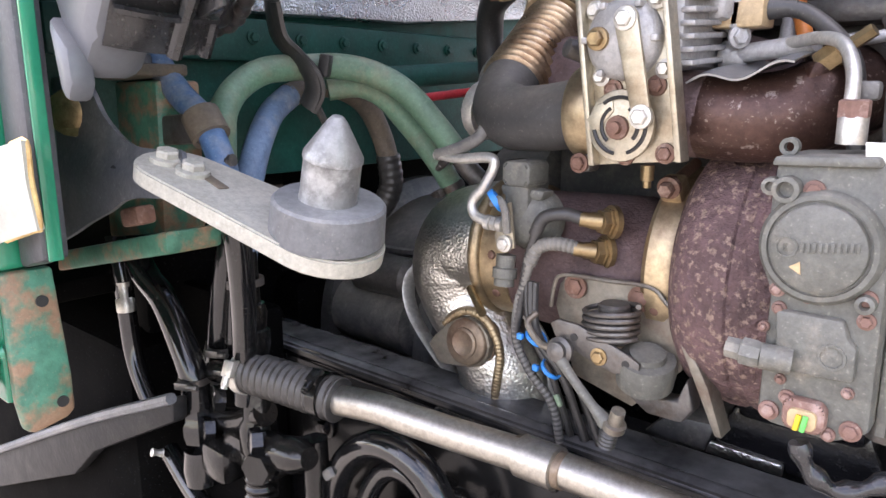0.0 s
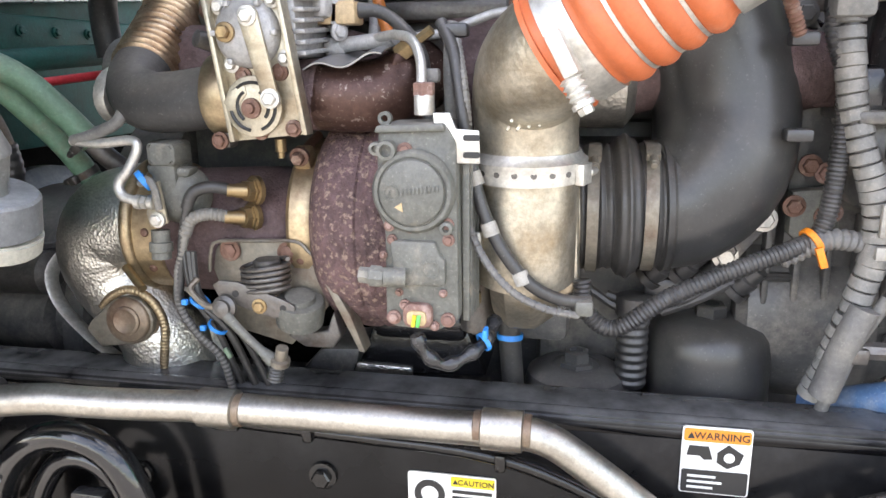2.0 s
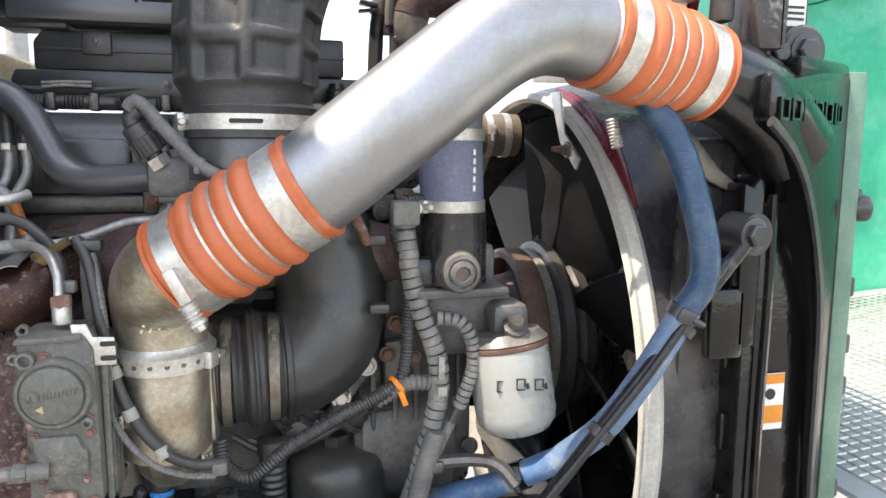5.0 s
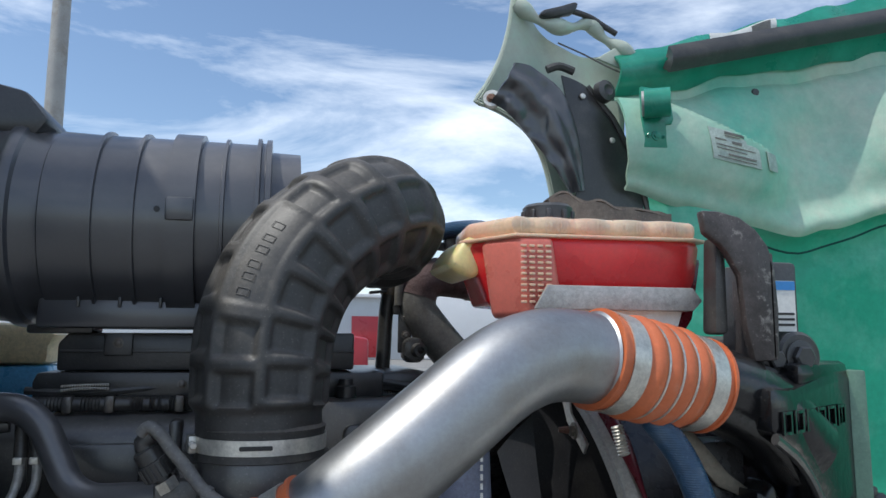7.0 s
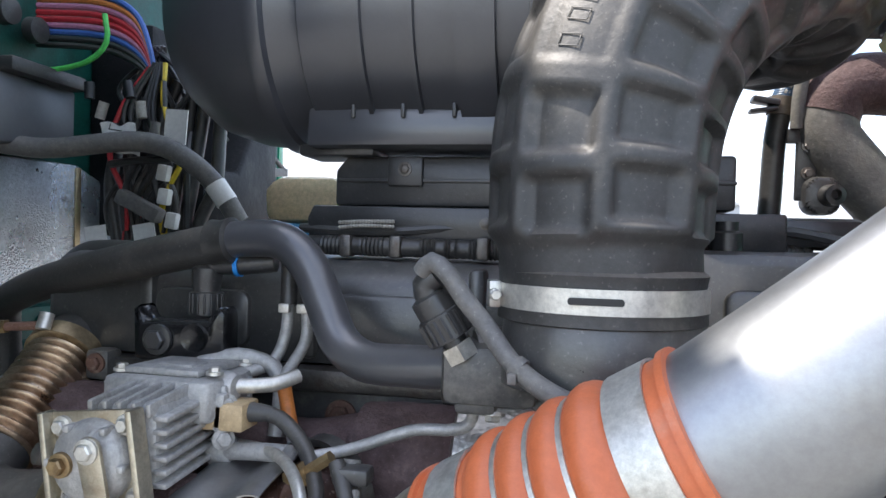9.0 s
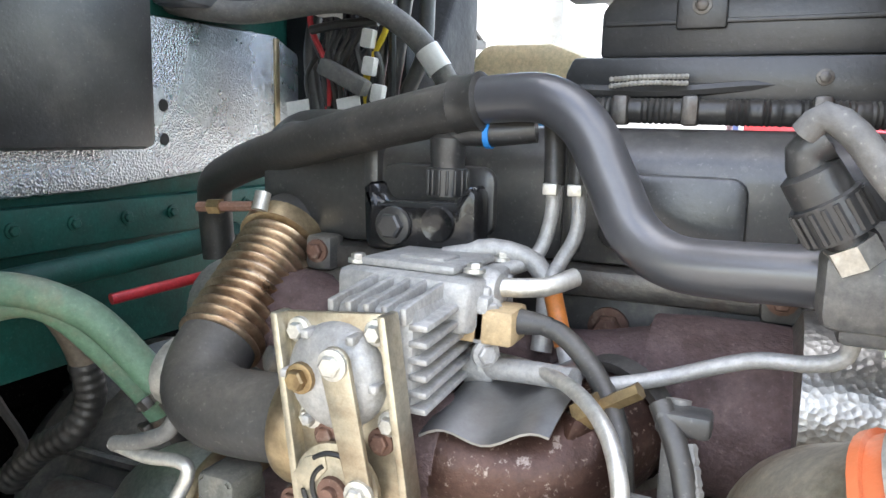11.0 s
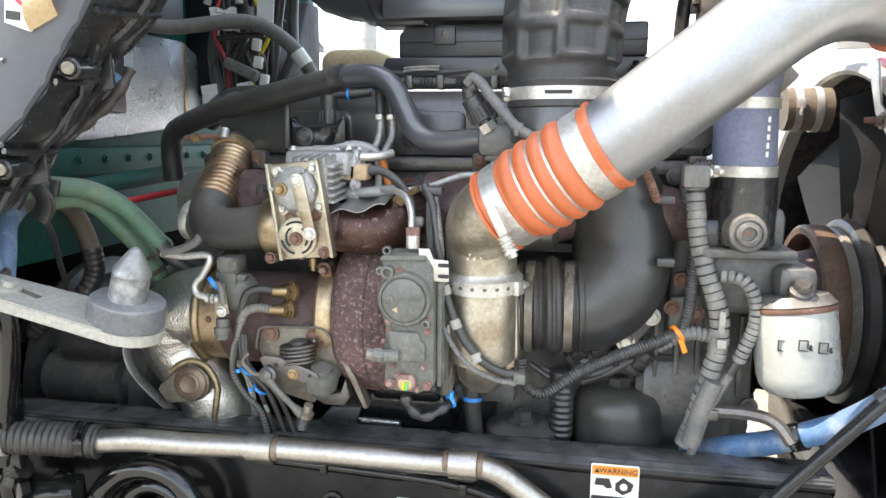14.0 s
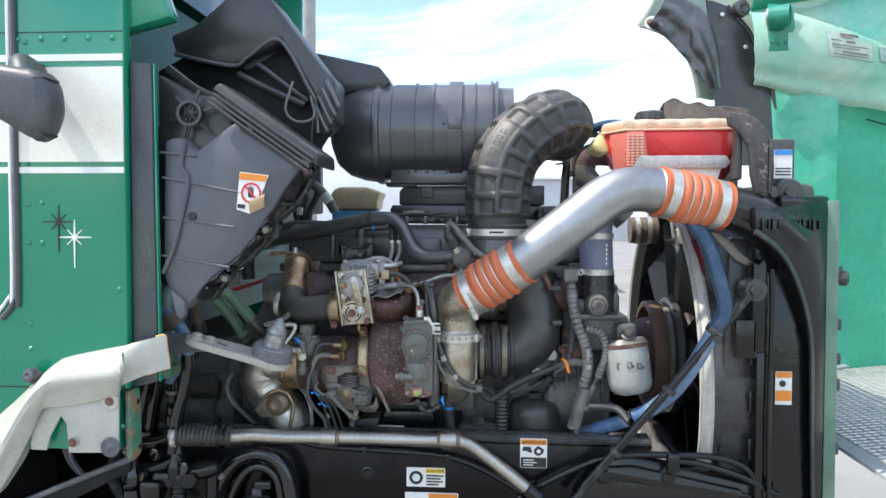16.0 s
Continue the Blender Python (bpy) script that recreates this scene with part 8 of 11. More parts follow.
part("brass_nut", lathe([(0, 0.0095), (0.016, 0.0095), (0.017, 0.005), (0.04, 0.005)], (-0.084, 0.63, 1.563), (0.8, -0.1, 0.55), 6), M_BRASS, hp2)
be = part("black_elbow", tube([(-0.268, 0.628, 1.527), (-0.31, 0.629, 1.521), (-0.345, 0.632, 1.520), (-0.366, 0.640, 1.528), (-0.374, 0.654, 1.541), (-0.376, 0.668, 1.552)], 0.0305, 28, 0.006), M_DUSTY, ev, "black coated steel elbow")
part("elbow_end", lathe([(0, 0.0285), (0.006, 0.031), (0.012, 0.031)], (-0.40, 0.665, 1.525), (-1, 0.2, 0.1), 20), M_STEEL, be)
part("bellows", tube([(-0.376, 0.666, 1.550), (-0.382, 0.714, 1.583), (-0.389, 0.762, 1.616)], rings(0.0098, 0.0065, 0.0275), 40, 0.0011), M_BELLOW, ev, "heat tinted steel bellows")
vb2 = part("bellows_clamp", lathe([(-0.007, 0.033), (-0.006, 0.037), (0.010, 0.037), (0.012, 0.031)], (-0.39, 0.768, 1.620), (-0.11, 0.82, 0.56), 36), M_GOLD, ev)
part("clamp_stud", tube([(-0.39, 0.745, 1.652), (-0.455, 0.735, 1.648)], 0.0045, 8), M_RUSTBOLT, vb2)
part("clamp_nut", lathe([(0, 0.007), (0.012, 0.007)], (-0.432, 0.739, 1.6495), (-1, -0.15, -0.06), 6), M_BRASS, vb2)
part("clamp_trunnion", lathe([(-0.008, 0.007), (0.008, 0.007)], (-0.392, 0.743, 1.656), (0, 0.4, 1), 12), M_STEEL, vb2)
part("gas_outlet", tube([(-0.391, 0.775, 1.625), (-0.388, 0.80, 1.64), (-0.36, 0.82, 1.655), (-0.31, 0.825, 1.66), (-0.27, 0.825, 1.66)], 0.031, 22), M_COVER, ev, "black gas outlet casting")
mf = solo("embossed_muff", tube([(-0.47, 0.79, 1.545), (-0.40, 0.775, 1.548), (-0.33, 0.765, 1.552), (-0.30, 0.76, 1.555)], lambda f, s: 0.052 - 0.008 * abs(f - 0.5), 28), M_FOILDUST, "dull embossed foil muff round the exhaust manifold", "heat shield")
solo("manifold_muff", lathe([(-0.055, 0.05), (-0.05, 0.062), (0.05, 0.064), (0.06, 0.05)], (0.078, 0.735, 1.552), "x", 32), M_FOILDUST, "dull embossed foil muff round the exhaust pipe", "heat shield")

# ---- heat shielded exhaust elbow ----
hs = thing("exhaust_elbow", (-0.44, 0.72, 1.17), "exhaust elbow wrapped in embossed silver heat shield", "exhaust elbow")
part("shield", crumpled(spline([(-0.39, 0.702, 1.380), (-0.424, 0.70, 1.380), (-0.452, 0.70, 1.368), (-0.463, 0.70, 1.342), (-0.455, 0.70, 1.310), (-0.428, 0.70, 1.278), (-0.404, 0.70, 1.24), (-0.396, 0.705, 1.187), (-0.39, 0.71, 1.14)], 0.003), taper(0.068, 0.065, 0.061, 0.055, 0.052, 0.055, 0.057, 0.056), 72, 0.0006, 0.011, 0.0007), M_FOIL, hs, "embossed silver foil shield")
part("shield_rim", tube([(-0.395, 0.702 - 0.070 * math.cos(radians(a)), 1.378 + 0.070 * math.sin(radians(a))) for a in range(-95, 96, 10)], 0.0075, 10, 0.004), M_GOLD, hs, "stitched gold shield edge")
part("collar", lathe([(-0.019, 0.064), (-0.016, 0.072), (0.014, 0.072), (0.018, 0.066)], (-0.372, 0.703, 1.376), "x", 44), M_GOLD, hs, "straw coloured clamp collar")
for a in (-30, 5, 35):
    part("collar_rivet", lathe([(0, 0.005), (0.002, 0.004), (0.003, 0)], (-0.372, 0.703 - 0.072 * math.cos(radians(a)), 1.376 + 0.072 * math.sin(radians(a))), (0, -math.cos(radians(a)), math.sin(radians(a))), 10), M_RUSTBOLT, hs)
part("pad_flange", slab([(-0.469, 1.262), (-0.462, 1.272), (-0.440, 1.292), (-0.424, 1.302), (-0.408, 1.305), (-0.394, 1.300), (-0.384, 1.290), (-0.381, 1.278), (-0.384, 1.264), (-0.394, 1.252), (-0.410, 1.246), (-0.430, 1.244), (-0.453, 1.241)], 0.642, 0.010, "y", 0.003), M_ZINC, hs, "tan scorched flange")
pd = part("bolt_pad", lathe([(0, 0.0265), (0.004, 0.026), (0.006, 0.024), (0.007, 0.017), (0.009, 0.0165), (0.010, 0.0135), (0.008, 0.008), (0.008, 0)], (-0.411, 0.642, 1.277), (0.05, -1, 0.1), 40), M_SCORCH, hs, "brown scorched boss")
part("pad_neck", cyl((-0.411, 0.650, 1.275), (-0.02, 1, -0.1), 0.05, 0.030, 0.003, 28), M_SCORCH, hs)
part("pad_lower_pipe", tube([(-0.407, 0.672, 1.26), (-0.404, 0.672, 1.22), (-0.40, 0.68, 1.15)], 0.025, 18), M_RUST, hs)
part("pad_rim", tube([(-0.450, 0.650, 1.288), (-0.432, 0.646, 1.303), (-0.410, 0.644, 1.312), (-0.388, 0.644, 1.306), (-0.374, 0.645, 1.288), (-0.370, 0.646, 1.268), (-0.374, 0.648, 1.245), (-0.380, 0.652, 1.215), (-0.382, 0.658, 1.17)], rings(0.0042, 0.0008, 0.0046), 10, 0.0014), M_GOLD, hs, "stitched gold shield edge")
part("support_strap", tube([(-0.555, 0.735, 1.33), (-0.562, 0.71, 1.305), (-0.546, 0.70, 1.268), (-0.50, 0.692, 1.228), (-0.465, 0.69, 1.205)], 0.010, 8, 0.01, flat=0.25), M_STEEL, hs, "curved steel strap")
part("shield_seam", tube([(-0.366, 0.668, 1.322), (-0.352, 0.685, 1.298), (-0.342, 0.695, 1.270), (-0.338, 0.70, 1.235), (-0.337, 0.705, 1.19)], rings(0.0045, 0.0006, 0.0052), 8, 0.0014, flat=0.6), M_STEEL, hs, "crimped foil seam")
part("tan_stub", tube([(-0.40, 0.632, 1.342), (-0.378, 0.618, 1.330), (-0.368, 0.612, 1.325)], 0.0045, 10), M_BRASS, hs)

# ---- actuator on the turbo ----
ac = thing("turbo_actuator", (-0.045, 0.55, 1.33), "grey cast electronic turbo actuator with rusty screws", "actuator")
bod = part("body", slab([(-0.078, 1.504), (-0.020, 1.506), (-0.012, 1.492), (-0.010, 1.34), (-0.030, 1.328), (-0.068, 1.330), (-0.076, 1.336), (-0.075, 1.42), (-0.080, 1.43), (-0.080, 1.48)], 0.530, 0.075, "y", 0.004), M_GREYCAST, ac)
part("top_plate", slab([(-0.080, 1.500), (-0.020, 1.502), (-0.022, 1.508), (-0.078, 1.506)], 0.524, 0.07, "y", 0.002), M_GREYCAST, ac)
for k in range(4):
    part("body_rib", box((-0.0065 + 0.001 * k, 0.545 + 0.012 * k, 1.41), (0.006, 0.004, 0.15), 0.001), M_GREYCAST, bod)
part("drum", lathe([(0, 0.0355), (0.008, 0.035), (0.011, 0.0325), (0.0112, 0.0295), (0.0095, 0.029), (0.0095, 0.0278), (0.0135, 0.027), (0.015, 0.025), (0.0152, 0)], (-0.048, 0.533, 1.452), (0, -1, 0), 48), M_GREYCAST, ac)
part("approval_ring", lathe([(0, 0.0055), (0.0008, 0.0055), (0.0008, 0.0065), (0, 0.0065)], (-0.0645, 0.5178, 1.452), (0, -1, 0), 20, closed=True), M_GREYCAST, ac)
words("E", 0.006, (-0.0655, 0.5174, 1.4518), (1, 0, 0), (0, 0, 1), M_GREYCAST, ac, 0.0004, "cast_letter")
for i in range(10):
    part("approval_mark", box((-0.0555 + 0.0033 * i, 0.5174, 1.4525 + 0.0004 * i), (0.002, 0.0012, 0.0058), 0.0003), M_GREYCAST, ac)
part("pale_fleck", slab([(-0.062, 1.440), (-0.056, 1.444), (-0.055, 1.436)], 0.5172, 0.0008, "y", 0), M_BEIGE, ac)
part("raised_panel", slab([(-0.069, 1.410), (-0.030, 1.410), (-0.026, 1.398), (-0.021, 1.394), (-0.021, 1.372), (-0.066, 1.370)], 0.524, 0.009, "y", 0.003), M_GREYCAST, ac)
part("cast_ring", lathe([(0, 0.0065), (0.0014, 0.0065), (0.0014, 0.0082), (0, 0.0082)], (-0.034, 0.5245, 1.386), (0, -1, 0), 24, closed=True), M_GREYCAST, ac)
hx = part("hollow_boss", lathe([(0, 0.0085), (0.010, 0.008), (0.0105, 0.0052), (0.004, 0.0048), (0.003, 0)], (-0.0695, 0.531, 1.486), (0, -1, 0), 22), M_GREYCAST, ac)
part("side_ear", lathe([(0, 0.006), (0.006, 0.0055), (0.0065, 0.003), (0.003, 0.0025)], (-0.0795, 0.531, 1.487), (0, -1, 0), 16), M_GREYCAST, ac)
part("corner_eye", lathe([(-0.003, 0.003), (-0.003, 0.0058), (0.003, 0.0058), (0.003, 0.003)], (-0.074, 0.54, 1.511), (0, -1, 0), 16), M_GREYCAST, ac)
part("drum_hook", lathe([(0, 0.006), (0.008, 0.0055), (0.009, 0.003), (0.004, 0.002)], (-0.020, 0.53, 1.422), (0, -1, 0), 14), M_GREYCAST, ac)
for x, z, r in ((-0.055, 1.486, 0.0055), (-0.070, 1.422, 0.0042), (-0.020, 1.424, 0.005), (-0.052, 1.420, 0.0035), (-0.068, 1.410, 0.0038), (-0.019, 1.411, 0.0045), (-0.063, 1.363, 0.003), (-0.024, 1.364, 0.0032), (-0.068, 1.340, 0.0055), (-0.020, 1.340, 0.0055), (-0.058, 1.352, 0.0042), (-0.032, 1.334, 0.0038), (-0.076, 1.396, 0.003)):
    part("rusty_screw", hexbolt((x, 0.529, z), (0, -1, 0), r * 0.82, 0.004), M_REDBOLT, bod)
cpn = part("banjo_cap", lathe([(0, 0.0088), (0.016, 0.0088), (0.018, 0.0075)], (-0.044, 0.556, 1.513), "z", 16), M_STEEL, ac)
part("cap_nut", lathe([(0, 0.0095), (0.010, 0.0095), (0.011, 0.0075)], (-0.044, 0.556, 1.529), "z", 6), M_REDBOLT, cpn, "red-brown hex cap")
sf = part("side_fitting", tube([(-0.056, 0.524, 1.378), (-0.074, 0.520, 1.379)], 0.0085, 16), M_GREYCAST, ac)
part("fitting_nozzle", lathe([(0, 0.008), (0.004, 0.0095), (0.012, 0.0095), (0.013, 0.0075), (0.022, 0.0072)], (-0.073, 0.520, 1.379), (-1, 0, 0.05), 8), M_GREYCAST, sf)
pc = part("plug_seat", slab(rounded(0.026, 0.022, 0.007, -0.046, 1.344), 0.522, 0.01, "y", 0.003), M_REDBOLT, ac, "red-brown plug surround")
part("plug_core", slab(rounded(0.017, 0.013, 0.004, -0.046, 1.343), 0.519, 0.005, "y", 0.001), M_BEIGE, pc)
part("yellow_wire", tube([(-0.047, 0.517, 1.347), (-0.0475, 0.5165, 1.343), (-0.0485, 0.5165, 1.337)], 0.0017, 8), M_WYELLOW, pc)
part("green_wire", tube([(-0.043, 0.517, 1.347), (-0.0435, 0.5165, 1.343), (-0.0445, 0.5165, 1.337)], 0.0017, 8), M_WGREEN, pc)
tp = part("taped_wire", tube([(-0.046, 0.52, 1.328), (-0.04, 0.522, 1.312), (-0.022, 0.53, 1.298), (0.006, 0.55, 1.31), (0.015, 0.58, 1.325)], lambda f, s: 0.0062 + 0.0014 * math.sin(s * 300), 12, 0.004), M_AIRGLOSS, ac, "black taped wire")
part("wire_tie", lathe([(-0.002, 0.0075), (-0.002, 0.009), (0.002, 0.009), (0.002, 0.0075)], (0.008, 0.552, 1.313), (1, 0.8, 0.6), 14), M_TIEBLUE, ac, "blue cable tie")
part("tie_tail", box((0.011, 0.541, 1.325), (0.004, 0.012, 0.01), 0.001), M_TIEBLUE, ac)
part("back_foot", slab([(-0.07, 1.50), (-0.01, 1.47), (-0.005, 1.345), (-0.07, 1.345)], 0.60, 0.06, "y", 0.008), M_ENGINE, ac)
wb = thing("loom_bracket", (-0.01, 0.535, 1.48), "pale stamped steel loom bracket", "bracket")
part("plate", slab([(-0.032, 1.516), (-0.018, 1.516), (-0.013, 1.503), (0.006, 1.502), (0.007, 1.475), (-0.014, 1.475), (-0.022, 1.486), (-0.030, 1.495)], 0.533, 0.0025, "y", 0.0008), M_STEEL, wb)
for z in (1.496, 1.482):
    part("slot", slab(rounded(0.014, 0.005, 0.002, 0.0, z), 0.5322, 0.001, "y", 0), M_INK, wb, "dark slot")

# sensors and cables by the turbine tube
sn = thing("pressure_sensor", (-0.33, 0.6, 1.40), "grey cast pressure sensor block with steel tube", "sensor")
part("block", box((-0.330, 0.63, 1.445), (0.03, 0.04, 0.05), 0.008), M_GREYCAST, sn)
part("cap", slab(rounded(0.032, 0.024, 0.006, -0.327, 1.470), 0.605, 0.035, "y", 0.004), M_GREYCAST, sn)
part("cap_ears", slab([(-0.352, 1.458), (-0.300, 1.455), (-0.305, 1.445), (-0.35, 1.447)], 0.615, 0.02, "y", 0.004), M_GREYCAST, sn)
part("dome", lathe([(0, 0.031), (0.010, 0.030), (0.020, 0.022), (0.024, 0.012), (0.025, 0)], (-0.322, 0.635, 1.425), (0.1, -1, 0.1), 32), M_GREYCAST, sn)
part("mount_tab", slab([(-0.338, 1.440), (-0.330, 1.444), (-0.324, 1.40), (-0.345, 1.395), (-0.348, 1.41)], 0.602, 0.004, "y", 0.0015), M_PLATE, sn, "pale zinc tab")
part("steel_tube", tube([(-0.43, 0.612, 1.482), (-0.396, 0.61, 1.480), (-0.362, 0.61, 1.483), (-0.354, 0.609, 1.476), (-0.364, 0.606, 1.455), (-0.376, 0.604, 1.440), (-0.371, 0.602, 1.427), (-0.352, 0.602, 1.422)], 0.0052, 12, 0.003), M_STEEL, sn)
part("tube_run", tube([(-0.366, 0.625, 1.535), (-0.370, 0.618, 1.515), (-0.378, 0.613, 1.50), (-0.408, 0.611, 1.487), (-0.428, 0.612, 1.482)], 0.0062, 12, 0.003), M_GREYHOSE, sn)
for k in range(3):
    part("tube_nut", lathe([(0, 0.0075), (0.005, 0.0075), (0.006, 0.006)], (-0.357 + 0.0075 * k, 0.602, 1.422), (1, 0, -0.1), 6 if k == 1 else 14), M_STEEL, sn)
part("blue_tie", lathe([(-0.003, 0.008), (-0.003, 0.0115), (0.003, 0.0115), (0.003, 0.008)], (-0.346, 0.602, 1.444), (0.6, 0.4, 0.5), 14), M_TIEBLUE, sn, "blue cable tie")
part("tie_plug", tube([(-0.352, 0.604, 1.440), (-0.340, 0.598, 1.446), (-0.332, 0.596, 1.438), (-0.329, 0.597, 1.415)], 0.0038, 8, 0.004), M_GREYHOSE, sn)
part("lower_plug", lathe([(0, 0.0095), (0.012, 0.0095), (0.013, 0.012), (0.022, 0.012), (0.023, 0.010), (0.03, 0.010)], (-0.336, 0.606, 1.392), (0.0, -0.1, -1), 16), M_GREYCAST, sn)
part("screw", hexbolt((-0.334, 0.600, 1.404), (0, -1, 0), 0.0058, 0.006), M_STEEL, sn)
for k, (x, z, m) in enumerate(((-0.250, 1.430, M_RUBBER), (-0.255, 1.402, M_GREYHOSE))):
    pr = thing("exhaust_probe", (x, 0.62, z - 0.01), "brass exhaust temperature probe with grey cable", "sensor", "probes on the turbine tube")
    part("probe_nut", lathe([(0, 0.0135), (0.004, 0.0135), (0.0045, 0.0115), (0.011, 0.0115), (0.012, 0.008)], (x + 0.006, 0.638, z), (-0.55, -0.83, 0.05), 6), M_BRASS, pr)
    part("nut_washer", lathe([(-0.004, 0.0155), (0.001, 0.0155), (0.002, 0.012)], (x + 0.006, 0.638, z), (-0.55, -0.83, 0.05), 20), M_BRASS, pr)
    part("probe_stem", lathe([(0, 0.0078), (0.010, 0.0078), (0.012, 0.0068), (0.02, 0.0068)], (x + 0.002, 0.629, z + 0.001), (-0.85, -0.5, 0.1), 14), M_BRASS, pr)
    part("probe_boot", tube([(x - 0.009, 0.623, z + 0.002), (x - 0.028, 0.612, z + 0.007), (x - 0.045, 0.606, z + 0.002), (x - 0.053, 0.604, z - 0.014)], rings(0.0045, 0.0010, 0.0060) if k else 0.0062, 12, 0.0012 if k else 0.004), m, pr)
    part("probe_cable", tube([(x - 0.052, 0.604, z - 0.012), (x - 0.06, 0.604, z - 0.04), (-0.317 - 0.003 * k, 0.604, 1.345), (-0.321, 0.604, 1.31), (-0.305, 0.608, 1.278), (-0.285, 0.615, 1.25), (-0.275, 0.62, 1.20)], rings(0.005, 0.0006, 0.0040), 12, 0.0015), M_GREYHOSE if k else M_RUBBER, pr)
cbn = thing("cable_bundle", (-0.3, 0.6, 1.2), "bundle of black cables with bright blue ties", "cables")
for k in range(3):
    part("cable", tube([(-0.333 + 0.005 * k, 0.605, 1.365), (-0.329 + 0.004 * k, 0.602, 1.335), (-0.321 + 0.004 * k, 0.602, 1.31), (-0.305 + 0.013 * k, 0.61, 1.275), (-0.29 + 0.016 * k, 0.63, 1.20)], 0.0036 + 0.0006 * (k % 2), 8), M_RUBBER, cbn)
for x, z in ((-0.320, 1.312), (-0.302, 1.285)):
    part("blue_tie", lathe([(-0.002, 0.0095), (-0.002, 0.0112), (0.002, 0.0112), (0.002, 0.0095)], (x, 0.604, z), (0.6, 0, 0.8), 16), M_TIEBLUE, cbn, "blue cable tie")
    part("tie_end", box((x - 0.010, 0.592, z + 0.002), (0.006, 0.005, 0.006), 0.001), M_TIEBLUE, cbn)
cbn.location += Vector((0.022, 0.0, 0.006))
part("green_tag", box((-0.271, 0.603, 1.262), (0.005, 0.004, 0.012), 0.001, (0, -30, 0)), M_GREENHOSE, cbn, "pale green tag")

wgt = thing("wastegate_bracket", (-0.24, 0.64, 1.24), "zinc plated bracket with coil spring, lever and solenoid", "bracket")
part("plate", slab([(-0.308, 1.335), (-0.304, 1.356), (-0.295, 1.368), (-0.212, 1.371), (-0.204, 1.367), (-0.176, 1.343), (-0.182, 1.30), (-0.225, 1.255), (-0.285, 1.27)], 0.660, 0.004, "y", 0.001), M_ZINC, wgt)
part("plate_lip", tube([(-0.308, 0.652, 1.335), (-0.304, 0.65, 1.356), (-0.295, 0.65, 1.368), (-0.25, 0.65, 1.370), (-0.210, 0.65, 1.371), (-0.195, 0.65, 1.360), (-0.176, 0.65, 1.343)], 0.0019, 6, 0.004), M_ZINC, wgt, "pale rolled plate edge")
part("side_lip", slab([(-0.178, 1.338), (-0.171, 1.338), (-0.150, 1.30), (-0.136, 1.262), (-0.142, 1.262), (-0.160, 1.30)], 0.636, 0.022, "y", 0.001), M_ZINC, wgt)
helix = [Vector((-0.238 + 0.0245 * math.cos(a), 0.637 + 0.016 * math.sin(a), 1.352 - 0.0056 * a / math.tau + 0.004 * math.cos(a))) for a in [i * math.tau / 20 for i in range(20 * 5 + 1)]]
part("coil_spring", sweep(bmesh.new(), helix, 0.0024, 8), M_DARKSTEEL, wgt)
part("spring_core", cyl((-0.238, 0.642, 1.318), "z", 0.036, 0.014, 0.002, 16), M_DARKSTEEL, wgt)
part("cam_plate", slab([(-0.290, 1.330), (-0.282, 1.335), (-0.262, 1.334), (-0.215, 1.318), (-0.203, 1.312), (-0.203, 1.303), (-0.225, 1.298), (-0.255, 1.306), (-0.284, 1.318)], 0.622, 0.004, "y", 0.001), M_DARKSTEEL, wgt)
part("cam_bolt", hexbolt((-0.240, 0.622, 1.310), (0, -1, 0), 0.0055, 0.005), M_BRASS, wgt)
for x, z in ((-0.265, 1.322), (-0.215, 1.309)):
    part("cam_hole", cyl((x, 0.6222, z), (0, -1, 0), 0.001, 0.0035, 0, 12), M_INK, wgt)
part("ball_joint", lathe([(0, 0.0125), (0.004, 0.0125), (0.006, 0.0085), (0.011, 0.0085), (0.012, 0.0045), (0.014, 0)], (-0.276, 0.620, 1.308), (0, -1, 0.1), 20), M_DARKSTEEL, wgt)
part("lever_rod", tube([(-0.272, 0.612, 1.302), (-0.255, 0.612, 1.284), (-0.236, 0.612, 1.266), (-0.224, 0.612, 1.256)], taper(0.0055, 0.0045, 0.0045, 0.0075), 10, 0.004), M_GREYCAST, wgt)
part("rod_end", lathe([(0, 0.010), (0.006, 0.010), (0.007, 0.0065), (0.020, 0.006)], (-0.218, 0.612, 1.254), (0.3, -0.2, 1), 14), M_ZINC, wgt)
part("end_boot", tube([(-0.222, 0.614, 1.252), (-0.226, 0.616, 1.235)], rings(0.004, 0.0015, 0.007), 12, 0.001), M_RUBBER, wgt)
part("solenoid", lathe([(-0.016, 0.014), (-0.014, 0.024), (0.006, 0.026), (0.012, 0.024), (0.013, 0.016), (0.018, 0.015)], (-0.207, 0.645, 1.300), (0.15, -0.25, 0.95), 24), M_GREYCAST, wgt)
part("solenoid_foot", slab([(-0.225, 1.270), (-0.180, 1.278), (-0.172, 1.300), (-0.165, 1.272), (-0.175, 1.258), (-0.205, 1.258)], 0.648, 0.02, "y", 0.003), M_DARKSTEEL, wgt)
part("guide_arm", tube([(-0.312, 0.635, 1.332), (-0.318, 0.628, 1.322), (-0.300, 0.622, 1.308), (-0.285, 0.62, 1.308)], 0.0032, 8, 0.004), M_ZINC, wgt)
for x in (-0.286, -0.222):
    part("plate_bolt", hexbolt((x, 0.658, 1.357), (0, -1, 0), 0.008, 0.005), M_RUSTBOLT, wgt)

wgt.location += Vector((0.0165, -0.034, 0.0115))

